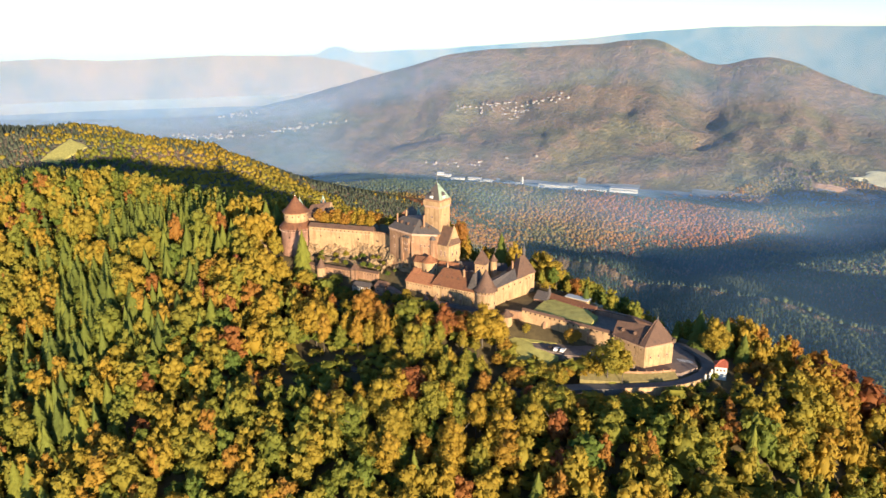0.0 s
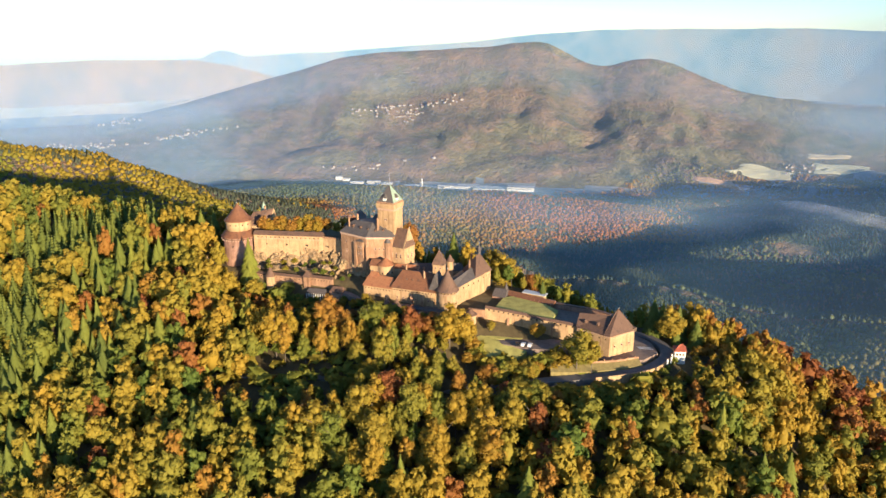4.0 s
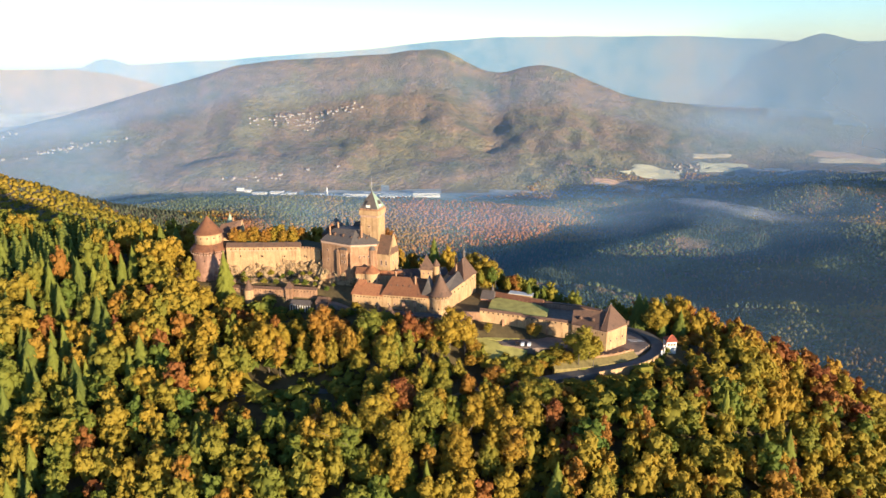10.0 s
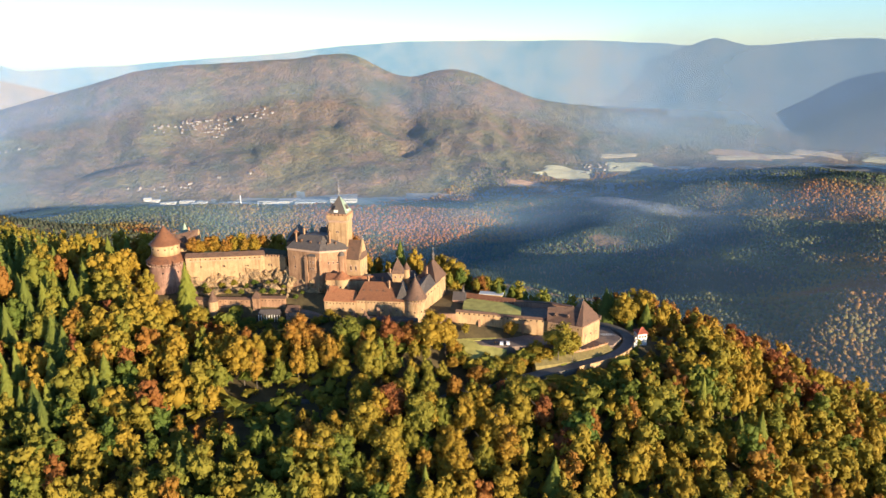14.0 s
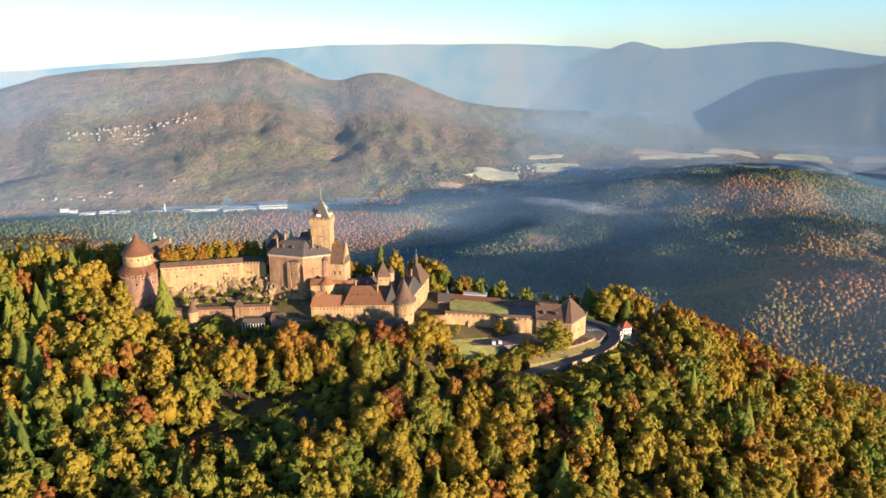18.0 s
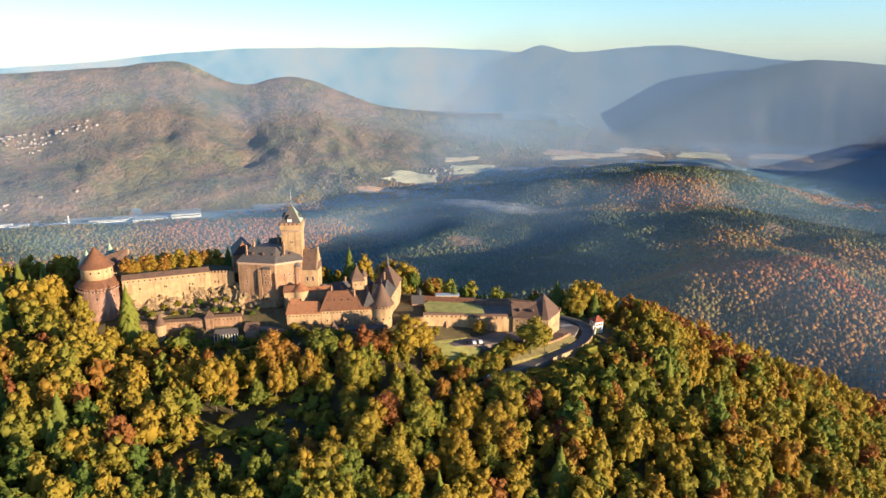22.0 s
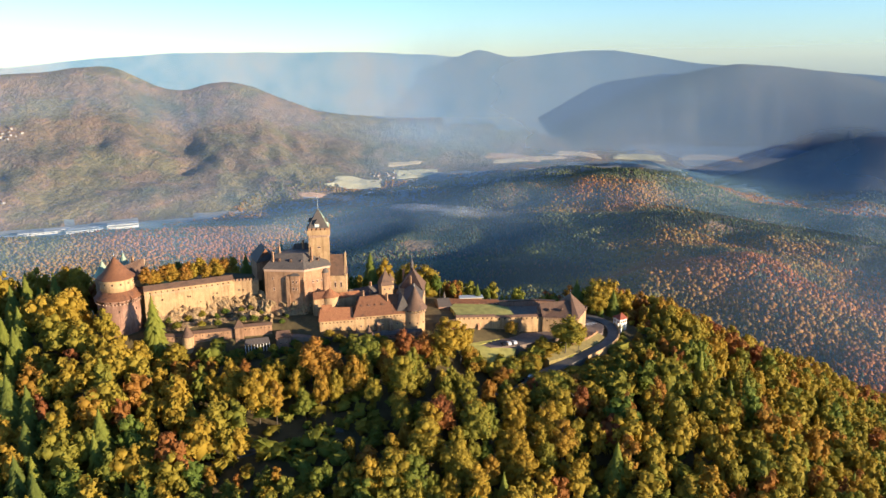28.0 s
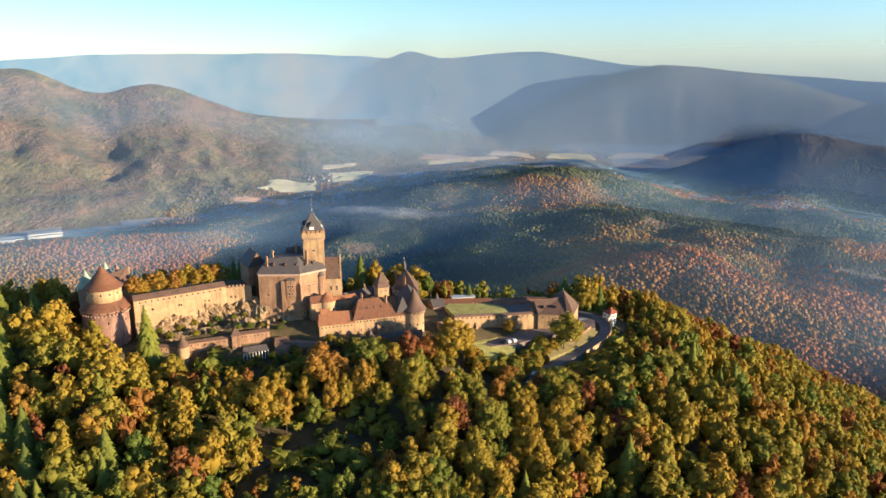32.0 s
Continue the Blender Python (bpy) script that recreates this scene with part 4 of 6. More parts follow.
foot = grp("outer_south_wall", "low outer wall with a dark roofed walk below the ranges")
FA, FB = (-21, -27.5), (23.5, -52.0)
part("wall", slab(FA, FB, 1.6, -16, 2.6), M_STONE_RED, foot, "low red sandstone wall")
fd = Vector((FB[0] - FA[0], FB[1] - FA[1])).normalized()
fn = Vector((-fd.y, fd.x))
part("walk_roof", roof([(FA[0] - fn.x * .3, FA[1] - fn.y * .3), (FB[0] - fn.x * .3, FB[1] - fn.y * .3), (FB[0] + fn.x * 2.4, FB[1] + fn.y * 2.4), (FA[0] + fn.x * 2.4, FA[1] + fn.y * 2.4)],
                       [(FA[0] + fn.x * 1.2, FA[1] + fn.y * 1.2), (FB[0] + fn.x * 1.2, FB[1] + fn.y * 1.2)], 2.6, 3.9, 0.2, 0.2), M_SLATE, foot, "narrow dark roof")
slits(foot, FA, FB, 1.5, 18, 0.5, 0.5)
for x, y in ((-5.6, -37.6), (-0.6, -40.4)):
    part("turret", round_wall((x, y), 2.2, -14, 3.6, 14), M_STONE, foot, "small rounded wall turret", True)
    part("turret_cap", cone((x, y), 2.4, 3.6, 8.4, 14), M_TILE_BROWN, foot, "pointed brown cap")
tagged(part("inner_yard", prism([(-30, -12), (-19, -25), (23, -48), (31, -44), (52, -20), (40, -4), (10, 6), (-10, 0)], -18, 3.0), M_PAVING), "gravelled inner yards between the ranges", "yard", kind="structure")

ST = (25.6, -44.2)
south_tower = grp("south_round_tower", "round tower with a tall dark conical roof")
part("wall", merge(round_wall(ST, 5.3, -8, 11.6, 30, 5.0), round_wall(ST, 5.5, 11.6, 13.0, 30)), M_PLASTER, south_tower, "pale round wall", True)
part("cone_roof", cone(ST, 5.6, 13.0, 24.0, 30), M_TILE_BROWN, south_tower, "tall brown-grey cone")
ring_slits(south_tower, ST, 5.5, 12.2, 11, 0.6, 0.6, 170, 360)
ring_slits(south_tower, ST, 5.35, 11.3, 18, 0.4, 0.6, 160, 370, "corbel", ME_CORBEL, 0.3)
ring_slits(south_tower, ST, 5.1, 6.0, 4, 0.6, 1.0, 200, 330)
spike(south_tower, ST[0], ST[1], 23.9, 1.6)
part("stair_gable", roof([(16.5, -41.5), (21.5, -45.0), (25.5, -36.0), (20.5, -32.0)], [(19.0, -43.0), (23.0, -34.0)], 12.6, 20.5, 0.3), M_SLATE, south_tower, "steep slate gable")
part("stair_wall", prism([(16.8, -41.5), (21.5, -44.7), (25.2, -36.0), (20.5, -32.4)], 0, 12.6), M_PLASTER, south_tower)

hall = grp("east_hall", "tall east hall with a smooth pale wall and hipped roof")
HQ = [(29.5, -45.0), (38.0, -36.5), (47.5, -27.5), (54.2, -20.0), (48.0, -9.0), (40.0, -14.0), (30.5, -27.0), (25.0, -36.0)]
part("wall", prism(HQ, -6, [12.6, 13.2, 13.8, 14.2, 14.2, 13.8, 13.2, 12.6]), M_PLASTER, hall, "smooth pale wall bending round")
part("low_roof", roof([(28.8, -45.2), (46.5, -27.6), (40.5, -19.0), (24.5, -36.0)], [(29.5, -40.5), (42.5, -23.5)], [12.8, 14.0, 14.0, 12.8], [16.2, 17.2], 0.3), M_SLATE, hall, "low slate roof")
part("high_roof", roof([(43.5, -30.0), (54.4, -20.0), (48.0, -8.8), (38.8, -17.5)], [(46.0, -19.5), (48.6, -16.0)], 14.2, 22.9, 0.5), M_TILE_BROWN, hall, "tall hipped roof")
part("bell_turret", merge(round_wall((48.4, -15.6), 0.9, 22, 25.2, 8), cone((48.4, -15.6), 1.0, 25.2, 28.6, 8)), M_SLATE, hall, "small bell turret")
spike(hall, 48.4, -15.6, 28.5, 1.4)
chimney(hall, 41.5, -22.5, 15, 20.6)
chimney(hall, 44.6, -13.0, 14, 21.6)
slits(hall, HQ[0], HQ[2], 11.4, 5, 0.6, 0.8)
slits(hall, HQ[2], HQ[3], 12.2, 3, 0.6, 0.8)

stair = grp("square_turret", "square turret with a tall pyramid roof")
SQ = [(21.0, -23.6), (26.4, -26.0), (28.6, -20.4), (23.2, -18.2)]
part("wall", prism(SQ, 0, 20.4), M_PLASTER, stair, "pale square turret walls")
part("roof", roof(SQ, [(24.75, -22.0), (24.85, -21.9)], 20.4, 28.0, 0.8), M_TILE_BROWN, stair, "tall brown pyramid")
windows(stair, SQ[0], SQ[1], 18.2, 2, 0.9, 1.2)
windows(stair, SQ[1], SQ[2], 18.2, 2, 0.9, 1.2)
spike(stair, 24.8, -22.0, 27.9, 1.3)
part("round_turret", round_wall((31.6, -17.4), 1.9, 0, 20.0, 16), M_PLASTER, stair, "", True)
part("round_cap", cone((31.6, -17.4), 2.2, 20.0, 23.6, 16), M_TILE_BROWN, stair, "small brown cap")

for label, quad, ridge, ze, zr, mt in (("flat-pitched slate roof over the inner yard", [(9, -19.5), (22, -25.5), (23.5, -19), (11.5, -14)], [(10.5, -16.8), (22.8, -22.2)], 13.5, 15.4, M_SLATE),
                                       ("long dark roof behind the turret", [(10, -10), (40, -14), (39, -7), (12, -3)], [(11, -6.5), (39.5, -10.5)], 12.5, 16.0, M_SLATE)):
    rg = grp("inner_range", label)
    part("wall", prism(quad, 1, ze), M_PLASTER, rg)
    part("roof", roof(quad, ridge, ze, zr), mt, rg)
    windows(rg, quad[0], quad[1], ze - 2.2, 5, 0.9, 1.2)
    chimney(rg, (ridge[0][0] + ridge[1][0]) / 2, (ridge[0][1] + ridge[1][1]) / 2, zr - 0.6, zr + 1.6)

# ---- castle: lower west wall and gate ----
low_wall = grp("lower_west_wall", "lower pink sandstone wall with two small turrets")
W0, W1, W2, W3 = (-83, 24.5), (-69.5, 12.5), (-47.5, 1.4), (-33.5, -6.0)
for p, q, z in ((W0, W1, 6.6), (W1, W2, 7.4), (W2, W3, 8.4)):
    part("wall", slab(p, q, 1.6, -12, z), M_STONE, low_wall)
    dd = Vector((q[0] - p[0], q[1] - p[1])).normalized()
    dn = Vector((-dd.y, dd.x))
    part("coping", roof([(p[0] - dn.x * .3, p[1] - dn.y * .3), (q[0] - dn.x * .3, q[1] - dn.y * .3), (q[0] + dn.x * 2.6, q[1] + dn.y * 2.6), (p[0] + dn.x * 2.6, p[1] + dn.y * 2.6)],
                        [(p[0] + dn.x * 1.2, p[1] + dn.y * 1.2), (q[0] + dn.x * 1.2, q[1] + dn.y * 1.2)], z, z + 1.0, 0.1, 0.2), M_TILE_BROWN, low_wall, "tiled coping")
    slits(low_wall, p, q, z - 1.3, 8, 0.5, 0.5)
part("round_turret", round_wall((-68.5, 11.4), 2.7, -12, 7.0, 20), M_PLASTER, low_wall, "pale round turret", True)
part("turret_cap", cone((-68.5, 11.4), 2.8, 7.0, 12.5, 20, 0.05), M_TILE_BROWN, low_wall, "grey-brown pointed cap")
SQ2 = [(-49.6, 0.8), (-46.2, -1.0), (-44.6, 2.4), (-48.0, 4.0)]
part("square_turret", prism(SQ2, -10, 8.8), M_STONE, low_wall)
part("square_cap", roof(SQ2, [(-47.15, 1.5), (-47.05, 1.6)], 8.8, 12.4, 0.5), M_TILE_BROWN, low_wall, "small pyramid cap")

gate_shed = grp("gate_shelter", "dark-roofed gate shelter with pale upright bars")
GS = [(-48, -5.5), (-38, -10.5), (-35.5, -5.5), (-45.5, -0.5)]
part("roof", roof(GS, [(-46.5, -3.2), (-37, -7.9)], 1.6, 3.4, 0.4), M_SLATE, gate_shed, "dark pitched roof")
for i in range(9):
    t = i / 8
    part("bar", box((-48 + 10 * t, -5.5 - 5 * t, -8), 0.35, 0.35, 9.6, -27), M_WHITE, gate_shed)
part("back_wall", slab((-46, -1.0), (-36, -6.0), 0.6, -10, 1.6), M_STONE_RED, gate_shed)
keeper = grp("gate_lodge", "small stone lodge beside the gate")
KQ2 = [(-35, -12), (-29, -15), (-26, -9.5), (-32, -6.5)]
part("wall", prism(KQ2, -12, 3.4), M_STONE_RED, keeper)
part("roof", roof(KQ2, [(-33.2, -9.4), (-27.8, -12.1)], 3.4, 5.8), M_TILE_BROWN, keeper, "small brown roof")
windows(keeper, KQ2[0], KQ2[1], 0.6, 2, 0.8, 1.0)

pav = grp("white_pavilion", "small pavilion with a pale hipped roof among trees")
PQ = [(-103, 62), (-96, 58), (-92.5, 64), (-99.5, 68)]
M_METAL_ROOF = plain("pale_sheet_roof", (0.55, 0.58, 0.60), 0.6, 0.0, 0.15, 0.05)
part("wall", prism(PQ, -14, 5.0), M_TIMBER, pav)
part("roof", roof(PQ, [(-100, 64.4), (-95.6, 61.8)], 5.0, 8.6, 0.8), M_METAL_ROOF, pav, "pale hipped roof")
windows(pav, PQ[0], PQ[1], 3.2, 4, 1.0, 1.0)

# ---- lower court, gatehouse and approach ----
curtain = grp("lower_court_wall", "long crenellated sandstone wall of the lower court")
C0, C1, C2, C3 = (35.0, -52.5), (43.4, -55.8), (63.0, -64.8), (85.2, -77.6)
for p, q, za, zb in ((C1, C2, 6.0, 4.0), (C2, C3, 3.4, 2.0)):
    part("wall", slab(p, q, 1.8, -12, za, -12, zb), M_PLASTER, curtain, "pale wall face")
    dd = Vector((q[0] - p[0], q[1] - p[1])).normalized()
    dn = Vector((-dd.y, dd.x))
    part("coping", roof([(p[0] - dn.x * .3, p[1] - dn.y * .3), (q[0] - dn.x * .3, q[1] - dn.y * .3), (q[0] + dn.x * 2.3, q[1] + dn.y * 2.3), (p[0] + dn.x * 2.3, p[1] + dn.y * 2.3)],
                        [(p[0] + dn.x, p[1] + dn.y), (q[0] + dn.x, q[1] + dn.y)], [za, zb, zb, za], [za + 0.9, zb + 0.9], 0.1, 0.2), M_TILE_BROWN, curtain, "tiled coping")
    slits(curtain, p, q, za - 0.9, 8, 0.75, 0.75, zb - 0.9)
part("return_wall", slab(C0, C1, 1.6, -10, 4.6), M_STONE, curtain)
part("buttress", merge(*[prism([(x - 0.5, y - 0.9), (x + 0.7, y - 1.4), (x + 1.0, y), (x, y + 0.4)], -10, [0, 0, 2, 2]) for x, y in ((54, -60.9), (74, -71.3))]), M_STONE, curtain)
part("corner_tower", round_wall((35.6, -56.5), 3.0, -14, 3.4, 20), M_PLASTER, curtain, "round corner tower", True)
part("corner_cap", cone((35.6, -56.5), 3.1, 3.4, 6.4, 20), M_TILE_BROWN, curtain)

court = tagged(part("lower_court", prism([(38, -52), (45, -54), (64, -63), (86, -76), (94, -84), (106, -72), (112, -62), (86, -46), (63, -27), (52, -22)], -26, 0.2), M_PAVING), "gravel floor of the lower court", "court", kind="structure")
part("lawn", prism([(50, -50), (66, -60), (76, -66.5), (82, -57), (76, -43.5), (66, -34), (58, -36)], 0.2, [3.6, 2.7, 1.9, 2.4, 3.1, 3.3, 3.5]), M_LAWN, court, "mown castle lawn")

gallery = grp("court_gallery", "timber gallery with a red-tiled roof along the court wall")
G0, G1 = (61.8, -29.5), (83.0, -48.5)
part("back_wall", slab(G0, G1, 0.9, -14, 4.4), M_STONE_RED, gallery)
gd = Vector((G1[0] - G0[0], G1[1] - G0[1])).normalized()
gn = Vector((-gd.y, gd.x))
part("roof", roof([(G0[0] - gn.x * 3.0, G0[1] - gn.y * 3.0), (G1[0] - gn.x * 3.0, G1[1] - gn.y * 3.0), (G1[0] + gn.x, G1[1] + gn.y), (G0[0] + gn.x, G0[1] + gn.y)],
                  [(G0[0], G0[1]), (G1[0], G1[1])], [3.6, 2.8, 3.6, 4.2], [5.4, 4.4], 0.2, 0.25), M_TILE, gallery, "long red-brown roof")
for i in range(12):
    t = (i + 0.5) / 12
    part("post", box((G0[0] + (G1[0] - G0[0]) * t - gn.x * 2.8, G0[1] + (G1[1] - G0[1]) * t - gn.y * 2.8, 0.2), 0.3, 0.3, 3.2, -42), M_FRAME, gallery)
part("rail", slab((G0[0] - gn.x * 2.9, G0[1] - gn.y * 2.9), (G1[0] - gn.x * 2.9, G1[1] - gn.y * 2.9), 0.2, 1.5, 2.6), M_TILE_ORANGE, gallery, "brick-red parapet")
shed = grp("long_white_shed", "white-roofed shed behind the court gallery")
part("wall", slab((69.5, -31.5), (79.5, -39.5), 4.0, -16, 4.0), M_PLASTER, shed)
part("roof", slab((69.2, -32.0), (79.9, -40.2), 4.8, 4.0, 4.4), M_METAL_ROOF, shed, "flat pale roof")
north_curtain = grp("north_court_wall", "dark shaded wall on the far side of the court")
part("wall", merge(slab((83, -48.5), (98, -59.5), 1.4, -16, 3.0), slab((98, -59.5), (106, -70), 1.4, -16, 3.2)), M_STONE_RED, north_curtain)
part("coping", merge(slab((82.9, -48.8), (98, -59.9), 2.0, 3.0, 3.5), slab((97.8, -59.8), (105.8, -70.2), 2.0, 3.2, 3.7)), M_TILE_BROWN, north_curtain)
service = grp("service_house", "low dark-roofed house between hall and court")
SV = [(52.5, -33), (58.5, -36.5), (63, -29), (57, -25)]
part("wall", prism(SV, -6, 3.6), M_STONE_RED, service)
part("roof", roof(SV, [(55.0, -28.6), (60.8, -32.2)], 3.6, 6.6), M_SLATE, service, "dark slate roof")
part("turret_cap", cone((61.5, -27.5), 1.4, 4.0, 9.0, 10), M_SLATE, service)
part("turret_wall", round_wall((61.5, -27.5), 1.3, -4, 4.0, 10), M_STONE, service)

gatehouse = grp("gatehouse", "stout gatehouse with a steep brown hipped roof")
GA, GB, GC, GD, GE = (84.6, -79.0), (96.2, -93.2), (111.2, -87.2), (104.0, -70.5), (92.5, -68.5)
part("wall", prism([GA, GB, GC, GD, GE], -16, 2.4), M_PLASTER, gatehouse, "sandstone walls")
part("wing_roof", roof([GA, (94.5, -91.2), (104.0, -76.0), (92.5, -68.5)], [(87.6, -74.0), (101.0, -82.5)], 2.4, [7.7, 8.4], 0.5), M_TILE_BROWN, gatehouse, "brown-tiled wing roof")
part("tower_roof", roof([(94.2, -90.8), (96.2, -93.2), (111.2, -87.2), (104.0, -71.5)], [(103.0, -82.6), (104.8, -81.0)], 2.5, [11.0, 11.3], 0.6), M_TILE_BROWN, gatehouse, "tall hipped roof")
spike(gatehouse, 104.8, -81.0, 11.2, 1.2)
corbels(gatehouse, GB, GC, 1.6, 14)
corbels(gatehouse, GA, GB, 1.6, 16)
slits(gatehouse, GA, GB, 0.2, 5, 0.6, 0.7)
windows(gatehouse, GB, GC, -3.6, 3, 0.9, 1.4)
windows(gatehouse, GA, GB, -4.0, 2, 0.7, 1.0)
for x, y, z, f in ((88.6, -79.8, 5.0, 218), (93.2, -84.6, 5.2, 218)):
    fix("dormer", ME_DORMER, gatehouse, x, y, z, f, 0.9, 1.3, 1.0)
part("balcony", box((111.0, -86.4, 1.4), 2.0, 2.2, 2.2, 22), M_TIMBER, gatehouse, "timber bay at the corner")


def ribbon(pts, width, z_off, depth, fall=0.0):
    """A lane with kerb-high thickness along a centre line of (x, y, z)."""
    L, Rr = [], []
    for i, p in enumerate(pts):
        a, b = pts[max(i - 1, 0)], pts[min(i + 1, len(pts) - 1)]
        d = Vector((b[0] - a[0], b[1] - a[1])).normalized()
        L.append((p[0] - d.y * width / 2, p[1] + d.x * width / 2, p[2] + z_off))
        Rr.append((p[0] + d.y * width / 2, p[1] - d.x * width / 2, p[2] + z_off - fall))
    n = len(pts)
    V = L + Rr + [(x, y, z - depth) for x, y, z in L] + [(x, y, z - depth) for x, y, z in Rr]
    F = []
    for i in range(n - 1):
        F += [(n + i, n + i + 1, i + 1, i), (i, i + 1, 2 * n + i + 1, 2 * n + i), (n + i + 1, n + i, 3 * n + i, 3 * n + i + 1)]
    F += [(0, 2 * n, 3 * n, n), (n - 1, 2 * n - 1, 4 * n - 1, 3 * n - 1)]
    return V, F


ROAD = curve([(14, -90, -20.5), (38, -98, -16.0), (52, -101, -14.2), (70, -103.5, -12.4), (92, -105.8, -11.0), (108, -105.0, -10.2), (120.5, -99.0, -9.6), (127.5, -90.0, -9.2), (128.5, -79.0, -9.0), (122.5, -66, -9.4), (112, -56, -12)])
road = tagged(part("road", ribbon(ROAD, 5.6, 0, 14), M_ASPHALT), "grey asphalt approach road curving round the gatehouse", "road", kind="structure")
tagged(part("forecourt", prism([(84, -83), (95, -96), (112, -98), (122, -92), (124, -80), (118, -64), (106, -66), (108, -80)], -26, -8.7), M_PAVING), "paved forecourt beside the gatehouse", "pavement", kind="structure")
tagged(part("car_park", prism([(42, -62), (46, -60), (64, -68), (85, -81), (92, -94), (78, -89), (60, -84), (48, -76)], -34, -5.6), M_PAVING), "gravel yard below the court wall", "pavement", kind="structure")
tagged(part("grass_bank", ribbon(curve([(66, -97, -9.0), (80, -99.5, -8.8), (96, -100.4, -8.4), (110, -99, -8.3)]), 4.6, 0, 8, 1.9), M_HAY), "bank of dry yellow grass beside the road", "grass", kind="structure")
tagged(part("lawn_slope", prism([(35, -61), (42, -61), (49, -76), (58, -84), (50, -88), (38, -82), (33, -70)], -34, [-4.6, -4.8, -5.8, -6.6, -9.0, -9.0, -7.0]), M_LAWN), "sloping grass below the corner tower", "grass", kind="structure")
tagged(part("wall_foot_grass", prism([(37, -59.5), (43.2, -58.2), (62.6, -67.2), (59, -72), (47, -70.5), (40, -65)], -20, [-4.3, -4.2, -4.9, -5.35, -5.3, -4.9]), M_LAWN), "grass along the foot of the court wall", "grass", kind="structure")
parapet = grp("road_parapet", "curved stone parapet on the outer edge of the road")
edge = curve([(84, -108.9, -11.0), (96, -109.3, -10.4), (110, -107.8, -9.8), (122.4, -101.6, -9.3), (130.6, -92, -9.0)])
part("wall", ribbon(edge, 0.5, 0.7, 9), M_PLASTER, parapet, "low stone parapet")
hedge_wall = grp("bank_wall", "low stone wall with posts on the grass bank")
part("wall", ribbon(curve([(86, -97.6, -8.0), (98, -98.2, -7.8), (110, -96.4, -7.8)]), 0.5, 0.3, 1.6), M_STONE, hedge_wall)
for x, y in ((88, -97.9), (92, -98.1), (96, -98.3), (100, -98.2), (104, -97.6), (108, -96.8)):
    part("post", box((x, y, -8.2), 0.45, 0.45, 1.5), M_STONE, hedge_wall)

hut = grp("ticket_hut", "small white hut with a red hipped roof by the road")
HU = [(127.4, -98.6), (132.5, -99.6), (134.4, -94.6), (129.3, -93.0)]
part("wall", prism(HU, -14, -5.0), M_WHITE, hut, "white rendered walls")
part("roof", roof(HU, [(130.0, -97.2), (132.2, -96.0)], -5.0, -2.6, 0.6), M_TILE_RED, hut, "red tiled hipped roof")
windows(hut, HU[0], HU[1], -6.8, 3, 1.0, 1.2)
windows(hut, HU[3], HU[0], -6.8, 2, 1.0, 1.2)
for x, y in ((121.5, -103.2), (124.2, -101.4), (126.2, -98.2)):
    pl = thing("white_pillar", "tall white pillar beside the road bend", "pillar", "white road pillars")
    part("shaft", box((x, y, -10), 0.7, 0.7, 3.4), M_WHITE, pl)
    part("cap", box((x, y, -6.6), 0.95, 0.95, 0.25), M_STONE, pl)
for i in range(6):
    st = thing("white_marking", "white painted bar on the road surface", "road marking", "white bars on the forecourt")
    part("bar", box((115.5 + i * 1.1, -84.5 - i * 0.35, -8.69), 0.5, 3.4, 0.02, 10), M_WHITE, st)


def car(x, y, z, turn, paint, label):
    c = thing("parked_car", label, "car", "parked cars")
    prof = [(-2.1, 0.35), (2.1, 0.35), (2.15, 0.8), (1.2, 0.95), (0.6, 1.42), (-1.2, 1.46), (-1.95, 1.0), (-2.15, 0.8)]
    n = len(prof)
    V = [(px, -0.86, pz) for px, pz in prof] + [(px, 0.86, pz) for px, pz in prof]
    F = [tuple(range(n)), tuple(range(2 * n - 1, n - 1, -1))] + [(i, n + i, n + (i + 1) % n, (i + 1) % n) for i in range(n)]
    part("body", (V, F), paint, c)
    part("side_glass", merge(box((-0.35, -0.87, 0.98), 1.9, 0.03, 0.36), box((-0.35, 0.87, 0.98), 1.9, 0.03, 0.36)), M_DARK, c)
    part("windscreen", ([(1.16, -0.7, 1.0), (1.16, 0.7, 1.0), (0.68, 0.66, 1.42), (0.68, -0.66, 1.42)], [(0, 1, 2, 3)]), M_DARK, c)
    for wx in (-1.3, 1.3):
        for wy in (-0.8, 0.8):
            g = round_wall((0, 0), 0.34, -0.1, 0.1, 14)
            part("wheel", ([(wx + a, wy + h, 0.34 + b) for a, b, h in g[0]], g[1]), M_RUBBER, c)
    for wy in (-0.6, 0.6):
        part("headlight", box((2.1, wy, 0.62), 0.1, 0.3, 0.14), M_WHITE, c)
    c.matrix_basis = pose(x, y, z, 0, 0, turn)


M_CAR_WHITE = plain("white_car_paint", (0.8, 0.8, 0.8), 0.25, 0.0, 0.05)
M_CAR_BLACK = plain("black_car_paint", (0.02, 0.02, 0.025), 0.2, 0.0, 0.05)
car(57.6, -79.4, -5.6, 60, M_CAR_WHITE, "white car parked in the gravel yard")
car(60.6, -80.6, -5.6, 60, M_CAR_WHITE, "white car parked in the gravel yard")
car(54.8, -78.4, -5.6, 62, M_CAR_BLACK, "dark car parked in the gravel yard")
car(44.0, -99.6, -15.0, 10, M_CAR_BLACK, "dark car standing on the lower road")
car(50.5, -100.6, -14.3, 8, M_CAR_WHITE, "pale car standing on the lower road")
car(41.5, -47.0, 0.2, 40, M_CAR_WHITE, "white car parked in the shaded court")
